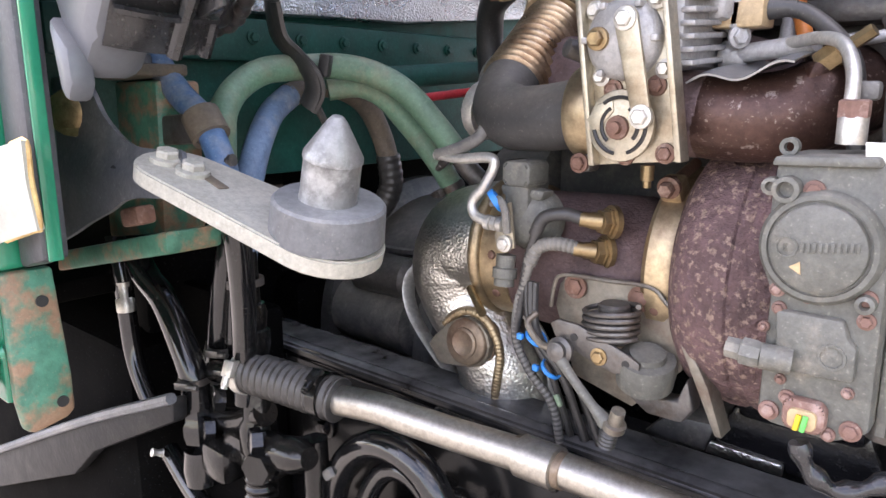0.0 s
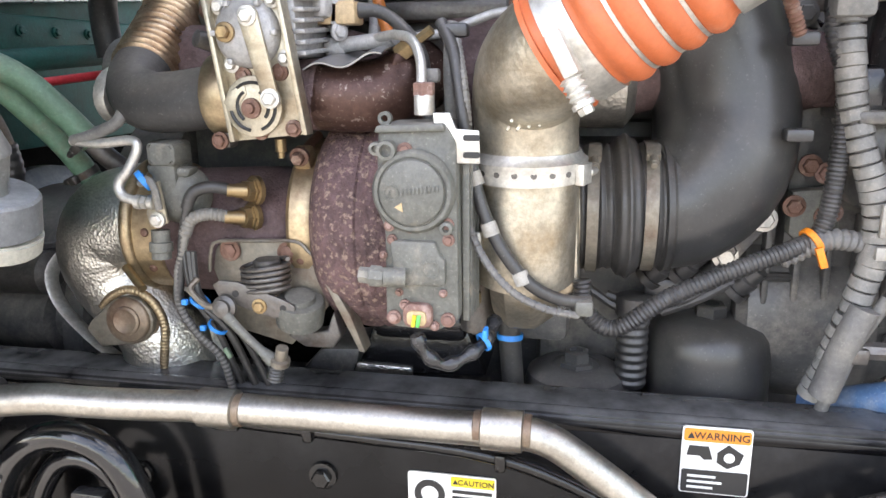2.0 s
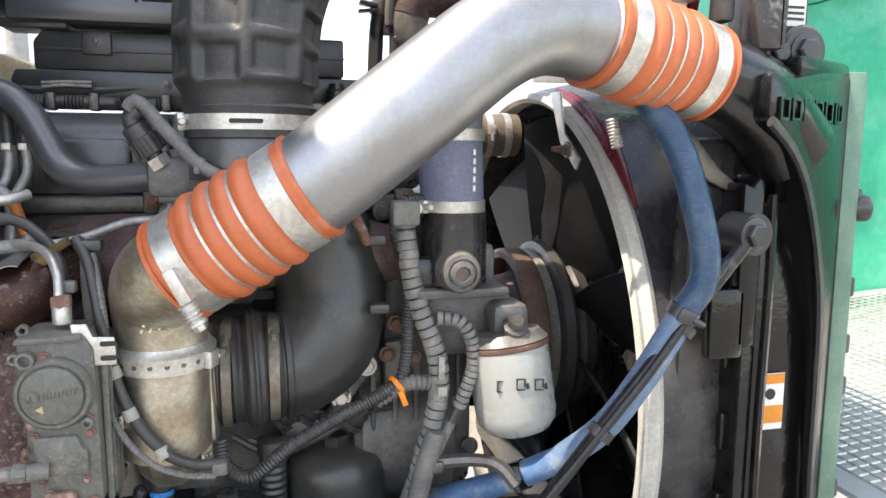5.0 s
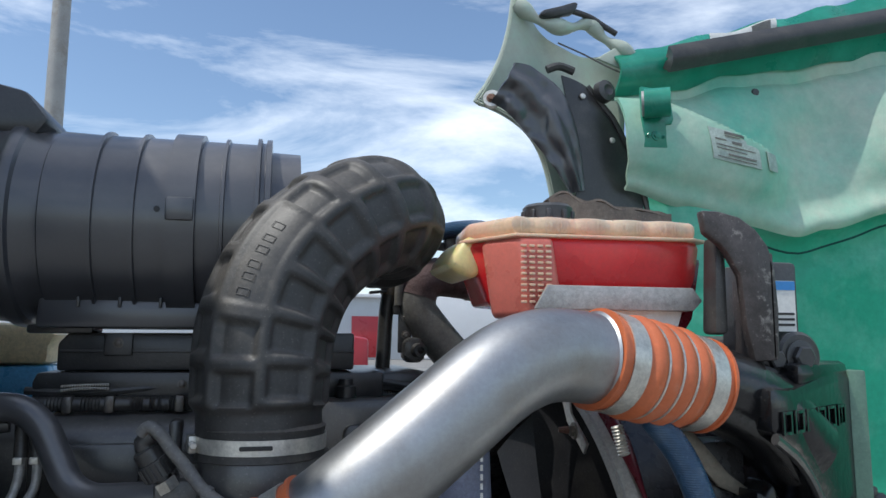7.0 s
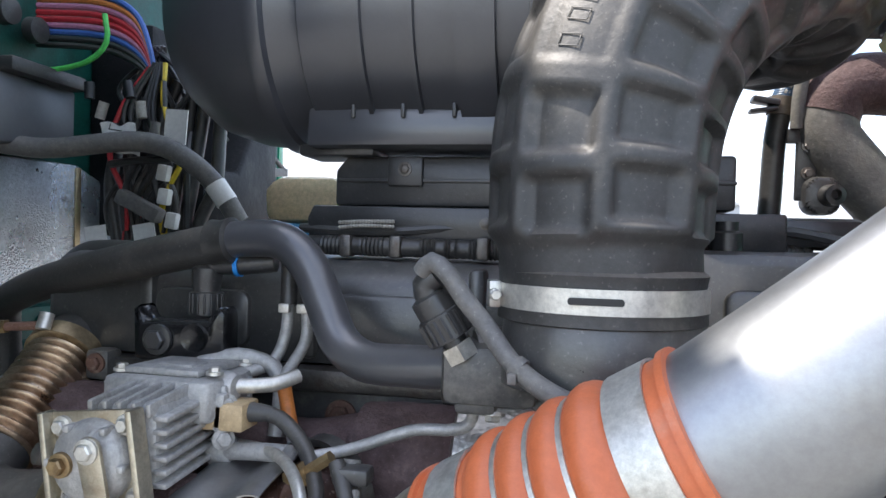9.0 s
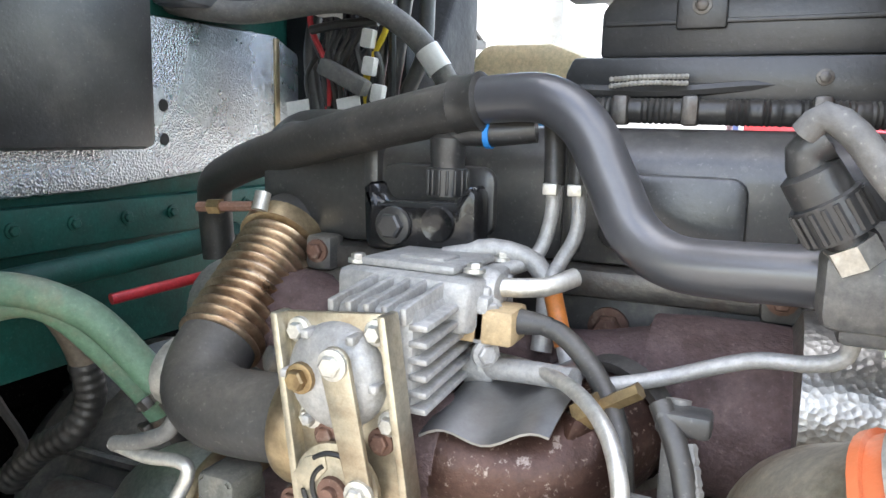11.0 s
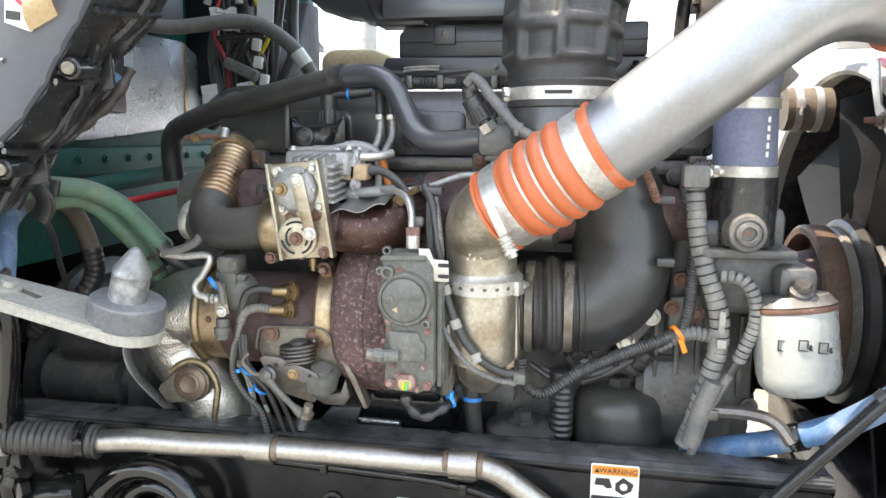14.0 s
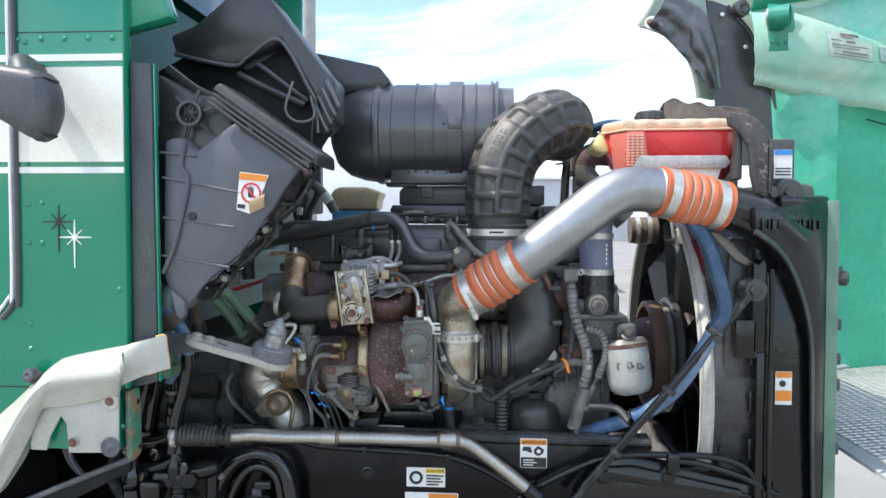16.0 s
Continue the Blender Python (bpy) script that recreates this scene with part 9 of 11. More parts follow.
# ---- tubes over the head ----
bp = thing("coolant_bleed_pipe", (-0.1, 0.72, 1.62), "thick black rubber coolant pipe running over the valve cover", "pipe")
part("hose", tube([(-0.565, 0.885, 1.57), (-0.567, 0.882, 1.62), (-0.55, 0.865, 1.656), (-0.50, 0.835, 1.675), (-0.42, 0.79, 1.694), (-0.31, 0.75, 1.716), (-0.2, 0.73, 1.738)], 0.0185, 22), M_DUSTY, bp)
part("pipe", tube([(-0.215, 0.732, 1.736), (-0.175, 0.726, 1.742), (-0.135, 0.718, 1.741), (-0.107, 0.710, 1.722), (-0.088, 0.702, 1.69), (-0.070, 0.692, 1.660), (-0.045, 0.681, 1.647), (-0.01, 0.67, 1.647), (0.04, 0.655, 1.651)], 0.0165, 24, 0.007), M_CAN, bp)
part("joint_ring", lathe([(-0.012, 0.0182), (-0.010, 0.0212), (-0.003, 0.020), (0.003, 0.020), (0.010, 0.0212), (0.012, 0.0182)], (-0.196, 0.7295, 1.739), (1, -0.12, 0.12), 28), M_RUBBER, bp)
part("second_hose", tube([(-0.50, 0.90, 1.68), (-0.46, 0.88, 1.705), (-0.40, 0.84, 1.715), (-0.30, 0.82, 1.712)], 0.022, 18), M_RUBBER, bp)
fr2 = thing("sensor_bracket", (-0.22, 0.72, 1.63), "black pressed bracket with a black connector on top", "bracket")
part("bracket", slab([(-0.268, 1.678), (-0.262, 1.682), (-0.255, 1.668), (-0.195, 1.670), (-0.186, 1.684), (-0.178, 1.678), (-0.178, 1.632), (-0.266, 1.632)], 0.70, 0.03, "y", 0.006), M_GLOSS, fr2)
part("bolt", hexbolt((-0.240, 0.698, 1.652), (0, -1, 0), 0.0095, 0.009), M_BLACK, fr2)
part("dimple", lathe([(0, 0.013), (0.003, 0.012), (0.002, 0.008), (0.001, 0)], (-0.206, 0.70, 1.655), (0, -1, 0), 22), M_GLOSS, fr2)
cz = part("connector", lathe([(0, 0.015), (0.02, 0.015), (0.021, 0.0125), (0.026, 0.0125), (0.03, 0.0135), (0.042, 0.0135), (0.045, 0.010)], (-0.215, 0.735, 1.672), "z", 18), M_BLACK, fr2)
for k in range(16):
    a = k * math.tau / 16
    part("grip_rib", box((-0.215 + 0.0152 * math.cos(a), 0.735 + 0.0152 * math.sin(a), 1.682), (0.002, 0.002, 0.018), 0.0005), M_BLACK, cz)
part("connector_boot", tube([(-0.215, 0.735, 1.71), (-0.205, 0.735, 1.718), (-0.185, 0.735, 1.718), (-0.15, 0.74, 1.722)], 0.0095, 12), M_BLACK, fr2)
part("blue_ring", lathe([(-0.002, 0.0095), (-0.002, 0.0108), (0.002, 0.0108), (0.002, 0.0095)], (-0.183, 0.735, 1.718), "x", 14), M_TIEBLUE, fr2)
for k, (x, s) in enumerate(((-0.1335, 0.0), (-0.1165, 0.004))):
    tb2 = thing("coolant_tube", (x, 0.73, 1.62), "thin steel tube with a braided rubber stub", "tube", "steel tubes over the head")
    part("rubber_stub", tube([(x - 0.006, 0.745, 1.735), (x - 0.002, 0.738, 1.71), (x, 0.733, 1.684)], 0.0075, 12), M_RUBBER, tb2)
    part("stub_clamp", box((x, 0.724, 1.682), (0.010, 0.006, 0.008), 0.001), M_STEEL, tb2)
    if k == 0:
        part("tube", tube([(x, 0.732, 1.688), (x, 0.728, 1.66), (x - 0.006, 0.718, 1.637), (x - 0.022, 0.70, 1.628), (x - 0.05, 0.685, 1.627)], 0.0052, 12, 0.004), M_ALU, tb2)
    else:
        part("tube", tube([(x, 0.733, 1.690), (x + 0.002, 0.728, 1.655), (x - 0.006, 0.715, 1.632), (x - 0.008, 0.706, 1.62), (x + 0.008, 0.69, 1.578), (x + 0.022, 0.672, 1.556), (x + 0.034, 0.655, 1.55)], 0.0052, 12, 0.004), M_ALU, tb2)
        part("orange_sleeve", tube([(x - 0.008, 0.7055, 1.6195), (x + 0.006, 0.692, 1.583)], 0.0062, 12), M_WORANGE, tb2, "orange printed sleeve")
st2 = thing("oil_feed_tube", (-0.05, 0.6, 1.53), "grey steel oil feed tube to the actuator", "tube")
part("tube", tube([(-0.15, 0.668, 1.576), (-0.115, 0.65, 1.579), (-0.085, 0.62, 1.581), (-0.062, 0.59, 1.575), (-0.050, 0.57, 1.558), (-0.047, 0.560, 1.535), (-0.046, 0.557, 1.52)], 0.0045, 14, 0.004), M_STEEL, st2)
part("clip", box((-0.042, 0.575, 1.545), (0.016, 0.012, 0.012), 0.003), M_GREYHOSE, st2)
st3 = thing("thin_steel_tube", (0, 0.66, 1.58), "thin bent steel tube to the water pipe", "tube")
part("tube", tube([(-0.075, 0.64, 1.579), (-0.045, 0.655, 1.584), (0.0, 0.66, 1.600), (0.03, 0.66, 1.603), (0.045, 0.658, 1.610), (0.048, 0.655, 1.63)], 0.0046, 10, 0.004), M_ALU, st3)
wp = thing("water_pipe_sensor", (0.05, 0.62, 1.62), "black threaded sensor connector with a grey cable on the water pipe", "sensor")
part("pipe_block", box((0.062, 0.650, 1.650), (0.07, 0.05, 0.045), 0.01), M_ENGINE, wp)
part("pipe_arm", tube([(0.05, 0.655, 1.655), (0.10, 0.67, 1.66), (0.15, 0.68, 1.65)], 0.025, 18), M_ENGINE, wp)
part("block_foot", box((0.052, 0.645, 1.632), (0.03, 0.03, 0.02), 0.004), M_ENGINE, wp)
part("foot_bolt", hexbolt((0.064, 0.64, 1.622), (0, -0.3, -1), 0.006, 0.006), M_STEEL, wp)
part("side_bolt", hexbolt((0.085, 0.622, 1.668), (0, -1, 0.2), 0.009, 0.008), M_ENGINE, wp)
ax_ = Vector((-0.52, -0.1, 0.85)).normalized()
o_ = Vector((0.044, 0.632, 1.662))
part("sensor_hex", lathe([(0, 0.0125), (0.012, 0.0125)], o_, ax_, 6), M_STEEL, wp)
grip = part("sensor_body", lathe([(0.012, 0.009), (0.016, 0.009), (0.017, 0.0165), (0.036, 0.0165), (0.037, 0.0145), (0.05, 0.014), (0.052, 0.010)], o_, ax_, 24), M_BLACK, wp)
ua, uu, uv = axes(ax_)
for k in range(18):
    a = k * math.tau / 18
    q = o_ + ua * 0.0265 + (uu * math.cos(a) + uv * math.sin(a)) * 0.0165
    part("grip_rib", cyl(q - ua * 0.008, ua, 0.016, 0.0016, 0, 6), M_BLACK, grip)
part("boot", tube([o_ + ax_ * 0.048, o_ + ax_ * 0.06 + Vector((0.003, 0, 0)), o_ + ax_ * 0.066 + Vector((0.014, 0, 0.002))], 0.010, 14), M_BLACK, wp)
part("cable", tube([(0.014, 0.620, 1.722), (0.022, 0.616, 1.730), (0.034, 0.612, 1.722), (0.047, 0.610, 1.705), (0.062, 0.608, 1.688), (0.083, 0.590, 1.666), (0.112, 0.570, 1.651), (0.150, 0.566, 1.642), (0.19, 0.60, 1.628), (0.235, 0.64, 1.61)], 0.0068, 14, 0.006), M_GREYHOSE, wp)
part("cable_tie", lathe([(-0.003, 0.007), (-0.003, 0.0085), (0.003, 0.0085), (0.003, 0.007)], (0.086, 0.588, 1.664), (0.8, -0.3, -0.5), 14), M_GREYHOSE, wp)
part("tie_head", box((0.083, 0.580, 1.659), (0.006, 0.006, 0.007), 0.001), M_GREYHOSE, wp)
lm = thing("rear_loom", (0.0, 0.80, 1.74), "black wiring loom along the valve cover with clips", "wiring loom")
part("loom", tube([(-0.30, 0.83, 1.735), (-0.15, 0.812, 1.738), (0.0, 0.81, 1.737), (0.1, 0.82, 1.737), (0.22, 0.835, 1.742), (0.33, 0.86, 1.74)], rings(0.004, 0.0012, 0.009), 10, 0.002), M_RUBBER, lm)
part("upper_wire", tube([(-0.16, 0.82, 1.755), (-0.08, 0.815, 1.752), (0.0, 0.82, 1.757), (0.06, 0.83, 1.752), (0.2, 0.84, 1.76), (0.3, 0.84, 1.762), (0.38, 0.82, 1.745)], 0.005, 8), M_RUBBER, lm)
for x in (-0.105, -0.055, 0.03):
    part("loom_clip", box((x, 0.806, 1.738), (0.012, 0.02, 0.022), 0.003), M_DARKSTEEL, lm)
part("loom_valve", lathe([(0, 0.014), (0.02, 0.014), (0.022, 0.01), (0.03, 0.01)], (0.246, 0.80, 1.738), "z", 16), M_BLACK, lm)


# ---- low on the engine ----
oc = thing("oil_filter_housing", (0.235, 0.78, 1.16), "large black plastic oil filter cap with hexagon", "filter housing")
part("cap", lathe([(-0.02, 0.069), (0.078, 0.067), (0.095, 0.0645), (0.106, 0.058), (0.112, 0.046), (0.115, 0.03), (0.1155, 0)], (0.236, 0.765, 1.163), "z", 56), M_DUCT, oc)
part("hexagon", lathe([(0, 0.0185), (0.012, 0.018), (0.0145, 0.0155), (0.0145, 0)], (0.236, 0.765, 1.277), "z", 6), M_DUCT, oc)
part("hex_recess", cyl((0.236, 0.765, 1.291), "z", 0.001, 0.009, 0, 16), M_INK, oc)
sc2 = thing("breather_cap", (0.088, 0.71, 1.15), "round black plastic filter cap with hexagon", "filter housing")
part("cap", lathe([(-0.03, 0.061), (0.05, 0.0595), (0.062, 0.056), (0.069, 0.045), (0.071, 0.028), (0.069, 0.026), (0.069, 0)], (0.09, 0.745, 1.146), "z", 44), M_COVER, sc2)
part("hexagon", lathe([(0, 0.021), (0.005, 0.0205), (0.006, 0.0155), (0.017, 0.015), (0.0185, 0.0125), (0.0185, 0.009), (0.015, 0.0085), (0.015, 0)], (0.09, 0.745, 1.215), "z", 6), M_COVER, sc2)
rb = thing("ribbed_sensor", (0.15, 0.72, 1.22), "black ribbed connector between the filter caps", "sensor")
part("body", tube([(0.150, 0.735, 1.20), (0.150, 0.735, 1.285)], rings(0.010, 0.0018, 0.0165), 20, 0.001), M_BLACK, rb)
part("head", lathe([(0, 0.02), (0.02, 0.02), (0.022, 0.016)], (0.150, 0.735, 1.285), "z", 18), M_BLACK, rb)
part("side_plug", box((0.19, 0.75, 1.315), (0.06, 0.03, 0.022), 0.006), M_BLACK, rb)
bx = thing("oil_cooler_box", (0.0, 0.76, 1.2), "black painted ribbed casting behind the frame rail", "casting")
part("box", slab([(-0.172, 1.195), (-0.148, 1.255), (-0.035, 1.259), (-0.012, 1.20)], 0.722, 0.09, "y", 0.006), M_GLOSS, bx)
part("sparkling_edge", slab([(-0.172, 1.197), (-0.168, 1.21), (-0.10, 1.208), (-0.10, 1.196)], 0.718, 0.006, "y", 0.002), M_FOIL, bx, "bright scraped edge")
part("wedge", slab([(-0.24, 1.195), (-0.175, 1.193), (-0.165, 1.225), (-0.215, 1.222)], 0.725, 0.1, "y", 0.004), M_ENGINE, bx)
part("hose_end", tube([(0.02, 0.70, 1.32), (0.016, 0.702, 1.27), (0.02, 0.708, 1.20), (0.022, 0.71, 1.12)], 0.0125, 16), M_RUBBER, bx)
bt = solo("blue_cable_tie", lathe([(-0.003, 0.0127), (-0.003, 0.0145), (0.003, 0.0145), (0.003, 0.0127)], (0.0163, 0.7025, 1.262), (0, 0.1, 1), 20), M_TIEBLUE, "blue cable tie round a black hose", "cable tie")

# looms at the compressor
lo = thing("compressor_loom", (0.02, 0.58, 1.34), "black cable with pale tape bands beside the compressor", "cable")
part("cable", tube([(-0.038, 0.60, 1.59), (-0.024, 0.585, 1.565), (-0.014, 0.57, 1.52), (-0.006, 0.565, 1.475), (0.004, 0.562, 1.435), (0.022, 0.558, 1.398), (0.048, 0.56, 1.366), (0.075, 0.57, 1.350), (0.100, 0.58, 1.346)], 0.0058, 12), M_RUBBER, lo)
part("thin_cable", tube([(-0.022, 0.592, 1.575), (-0.012, 0.572, 1.535), (-0.008, 0.566, 1.49), (-0.012, 0.56, 1.44), (0.004, 0.556, 1.395), (0.03, 0.556, 1.362), (0.06, 0.56, 1.345), (0.09, 0.57, 1.336)], rings(0.005, 0.001, 0.003), 8, 0.002), M_GREYHOSE, lo)
for q in ((-0.002, 0.563, 1.458), (0.012, 0.559, 1.415), (0.04, 0.559, 1.372)):
    part("tape_band", lathe([(-0.006, 0.006), (-0.006, 0.0072), (0.006, 0.0072), (0.006, 0.006)], q, (0.35, -0.1, -0.9), 14), M_TAPE, lo, "pale tape band")
part("tie_mount", box((0.095, 0.572, 1.343), (0.016, 0.012, 0.014), 0.003), M_GREYCAST, lo)
part("second_tube", tube([(-0.03, 0.61, 1.59), (-0.03, 0.60, 1.55), (-0.028, 0.60, 1.50), (-0.024, 0.60, 1.44)], 0.0062, 12), M_GREYHOSE, lo)
part("tie_knot", box((-0.026, 0.60, 1.583), (0.026, 0.018, 0.012), 0.003), M_BLACK, lo)
for z in (1.40, 1.46):
    part("small_clip", box((-0.004, 0.585, z), (0.012, 0.02, 0.016), 0.002), M_STEEL, lo)

cg = thing("corrugated_conduit", (0.2, 0.63, 1.3), "black corrugated cable conduit with a bright orange tie", "conduit")
part("conduit", tube([(0.092, 0.63, 1.352), (0.097, 0.628, 1.322), (0.125, 0.625, 1.306), (0.172, 0.628, 1.338), (0.23, 0.64, 1.364), (0.285, 0.655, 1.384), (0.31, 0.665, 1.40), (0.318, 0.668, 1.45), (0.318, 0.668, 1.53), (0.304, 0.675, 1.585), (0.315, 0.68, 1.615), (0.35, 0.69, 1.618)], rings(0.0042, 0.0014, 0.0078), 12, 0.001), M_BLACK, cg)
part("branch_conduit", tube([(0.275, 0.66, 1.372), (0.315, 0.66, 1.392), (0.345, 0.665, 1.39)], rings(0.007, 0.002, 0.0085), 12, 0.001), M_GREYHOSE, cg)
part("orange_tie", lathe([(-0.003, 0.0115), (-0.003, 0.0140), (0.003, 0.0140), (0.003, 0.0115)], (0.302, 0.661, 1.39), (0.7, 0.2, 0.45), 16), M_TIEORANGE, cg, "bright orange cable tie")
part("tie_tail", box((0.308, 0.648, 1.378), (0.007, 0.006, 0.02), 0.001, (0, -20, 0)), M_TIEORANGE, cg)
hn = thing("engine_harness", (0.33, 0.67, 1.2), "grey segmented plastic harness duct down the engine front", "harness")
HP = spline([(0.314, 0.672, 1.612), (0.316, 0.670, 1.57), (0.322, 0.666, 1.525), (0.336, 0.662, 1.475), (0.352, 0.660, 1.43), (0.357, 0.66, 1.39), (0.350, 0.662, 1.345), (0.336, 0.67, 1.28), (0.322, 0.68, 1.225)], 0.0125)
for a, b in zip(HP, HP[1:]):
    t = (b - a).normalized()
    part("duct_link", lathe([(-0.0057, 0.0095), (-0.0059, 0.0128), (0.0042, 0.0134), (0.0056, 0.0108)], (a + b) / 2 + Vector((random.Random(int(a.z * 9999)).uniform(-0.0012, 0.0012), 0, 0)), t, 10), M_HARNESS, hn)
part("duct_core", sweep(bmesh.new(), HP, 0.010, 10), M_RUBBER, hn)
part("duct_head", box((0.314, 0.668, 1.605), (0.034, 0.03, 0.03), 0.005), M_HARNESS, hn)
part("cream_latch", box((0.355, 0.642, 1.415), (0.008, 0.006, 0.03), 0.001), M_TAPE, hn)
part("second_latch", box((0.356, 0.642, 1.385), (0.012, 0.006, 0.012), 0.001), M_TAPE, hn)
B2 = spline([(0.352, 0.655, 1.475), (0.378, 0.65, 1.472), (0.394, 0.648, 1.45), (0.398, 0.648, 1.415), (0.386, 0.65, 1.375), (0.37, 0.655, 1.335)], 0.009)
for a, b in zip(B2[:-4], B2[1:]):
    part("branch_link", lathe([(-0.004, 0.006), (-0.004, 0.0092), (0.0025, 0.0092), (0.004, 0.007)], (a + b) / 2, (b - a), 10), M_HARNESS, hn)
part("branch_core", sweep(bmesh.new(), B2, 0.0058, 8), M_RUBBER, hn)
part("tail_cable", tube([(0.372, 0.655, 1.34), (0.355, 0.66, 1.30), (0.338, 0.665, 1.255), (0.33, 0.67, 1.21)], 0.0065, 10), M_GREYHOSE, hn)
part("tail_sleeve", tube([(0.352, 0.652, 1.33), (0.340, 0.655, 1.29), (0.328, 0.662, 1.235)], 0.0135, 12), M_GREYHOSE, hn)
for x, z in ((0.334, 1.62), (0.296, 1.585), (0.30, 1.50)):
    part("harness_clip", box((x - 0.018, 0.67, z - 0.012), (0.024, 0.02, 0.012), 0.003), M_BLACK, hn)
for x, z in ((0.318, 1.452), (0.338, 1.40), (0.307, 1.41)):
    part("case_bolt", hexbolt((x - 0.004, 0.735, z), (0, -1, 0), 0.008, 0.008), M_RUSTBOLT, hn)
ig = thing("ignition_plug_lead", (0.265, 0.66, 1.59), "rust speckled sensor lead under the charge hose", "sensor")
part("lead", tube([(0.238, 0.60, 1.622), (0.250, 0.61, 1.60), (0.262, 0.62, 1.575)], rings(0.004, 0.0014, 0.005), 10, 0.001), M_RUSTBOLT, ig)

# ---- along the frame rail ----
rt = thing("stainless_coolant_tube", (-0.2, 0.56, 1.2), "polished stainless tube clipped along the frame rail", "tube")
tu = part("tube", tube([(-0.485, 0.513, 1.232), (-0.43, 0.524, 1.234), (-0.40, 0.53, 1.231), (-0.34, 0.543, 1.226), (-0.258, 0.553, 1.225), (-0.12, 0.556, 1.224), (0.025, 0.558, 1.223), (0.062, 0.559, 1.219), (0.092, 0.56, 1.202), (0.15, 0.563, 1.158), (0.215, 0.566, 1.105)], 0.0158, 26, 0.008), M_STAIN, rt)
for x, y in ((-0.258, 0.553), (0.025, 0.558)):
    part("collar", lathe([(-0.020, 0.0158), (-0.0185, 0.0195), (0.0185, 0.0195), (0.020, 0.0158)], (x, y, 1.2245), "x", 28), M_STAIN, rt, "welded stainless collar")
    for k in (-0.023, 0.023):
        part("weld_band", lathe([(-0.004, 0.0156), (-0.003, 0.0164), (0.003, 0.0164), (0.004, 0.0156)], (x + k, y, 1.2245), "x", 28), M_SCORCH, rt, "brown weld heat band")
    part("bracket", box((x, y + 0.03, 1.205), (0.03, 0.05, 0.02), 0.004), M_OILY, rt)
part("end_coupling", lathe([(-0.02, 0.019), (-0.018, 0.022), (0.018, 0.022), (0.02, 0.019)], (0.22, 0.566, 1.10), (0.76, 0, -0.65), 20), M_OILY, rt)
cw = thing("corrugated_hose_end", (-0.55, 0.5, 1.21), "black corrugated rubber hose with worm clamps", "hose")
part("sleeve", tube([(-0.615, 0.488, 1.238), (-0.56, 0.50, 1.236), (-0.478, 0.514, 1.232)], rings(0.0095, 0.003, 0.021), 24, 0.0012), M_RUBBER, cw)
clamp(cw, (-0.498, 0.511, 1.233), (1, 0.18, 0), 0.0243, 0.012, True, M_OILY, "hose_clamp", (0, -0.5, 0.9))
clamp(cw, (-0.605, 0.49, 1.238), (1, 0.18, 0), 0.0243, 0.012, True, M_STEEL, "hose_clamp", (0, -0.9, 0.4))
va = thing("heater_valve_block", (-0.62, 0.5, 1.1), "oily black fittings and valve block by the frame rail", "valve")
part("riser", tube([(-0.612, 0.50, 1.40), (-0.61, 0.50, 1.33), (-0.608, 0.50, 1.27)], 0.013, 16), M_OILY, va)
part("riser_nut", lathe([(0, 0.019), (0.014, 0.021), (0.03, 0.021), (0.032, 0.017), (0.05, 0.019), (0.06, 0.016)], (-0.608, 0.50, 1.255), "z", 16), M_OILY, va)
part("centre_body", lathe([(0, 0.016), (0.01, 0.022), (0.04, 0.022), (0.05, 0.017), (0.13, 0.016)], (-0.606, 0.50, 1.13), "z", 16), M_OILY, va)
part("tee", tube([(-0.69, 0.50, 1.215), (-0.65, 0.50, 1.22), (-0.61, 0.50, 1.235)], 0.014, 14), M_OILY, va)
part("lower_tee", tube([(-0.70, 0.50, 1.15), (-0.64, 0.50, 1.165), (-0.59, 0.50, 1.19)], 0.016, 14), M_OILY, va)
part("lower_block", box((-0.61, 0.505, 1.135), (0.10, 0.05, 0.04), 0.012), M_OILY, va)
part("hex_plug", lathe([(0, 0.018), (0.02, 0.018)], (-0.565, 0.48, 1.145), (0.3, -1, 0), 6), M_OILY, va)
part("left_post", lathe([(0, 0.019), (0.02, 0.021), (0.05, 0.017), (0.09, 0.016)], (-0.715, 0.50, 1.09), "z", 14), M_OILY, va)
part("elbow_hose", tube([(-0.84, 0.48, 1.36), (-0.80, 0.48, 1.318), (-0.761, 0.48, 1.295), (-0.728, 0.48, 1.251), (-0.704, 0.48, 1.207), (-0.703, 0.48, 1.17)], 0.017, 16), M_WETHOSE, va)
part("post_cap", lathe([(0, 0.017), (0.012, 0.02), (0.024, 0.02), (0.03, 0.016), (0.05, 0.016)], (-0.703, 0.48, 1.125), "z", 6), M_WETHOSE, va)
part("post_base", lathe([(0, 0.02), (0.02, 0.022), (0.045, 0.019)], (-0.702, 0.48, 1.07), "z", 16), M_WETHOSE, va)
part("low_hose", tube([(-0.80, 0.49, 1.075), (-0.75, 0.485, 1.05), (-0.70, 0.48, 1.03), (-0.65, 0.48, 0.98)], 0.013, 14), M_WETHOSE, va)
part("grease_nipple", lathe([(0, 0.006), (0.008, 0.004), (0.014, 0.006), (0.016, 0)], (-0.79, 0.475, 1.08), (-0.2, -1, 0.4), 8), M_STEEL, va)
part("block_two", box((-0.655, 0.49, 1.115), (0.05, 0.05, 0.045), 0.01), M_OILY, va)
part("block_three", lathe([(-0.04, 0.014), (-0.03, 0.02), (0.03, 0.02), (0.04, 0.016), (0.05, 0.012)], (-0.55, 0.49, 1.158), (1, 0, 0.2), 16), M_OILY, va)
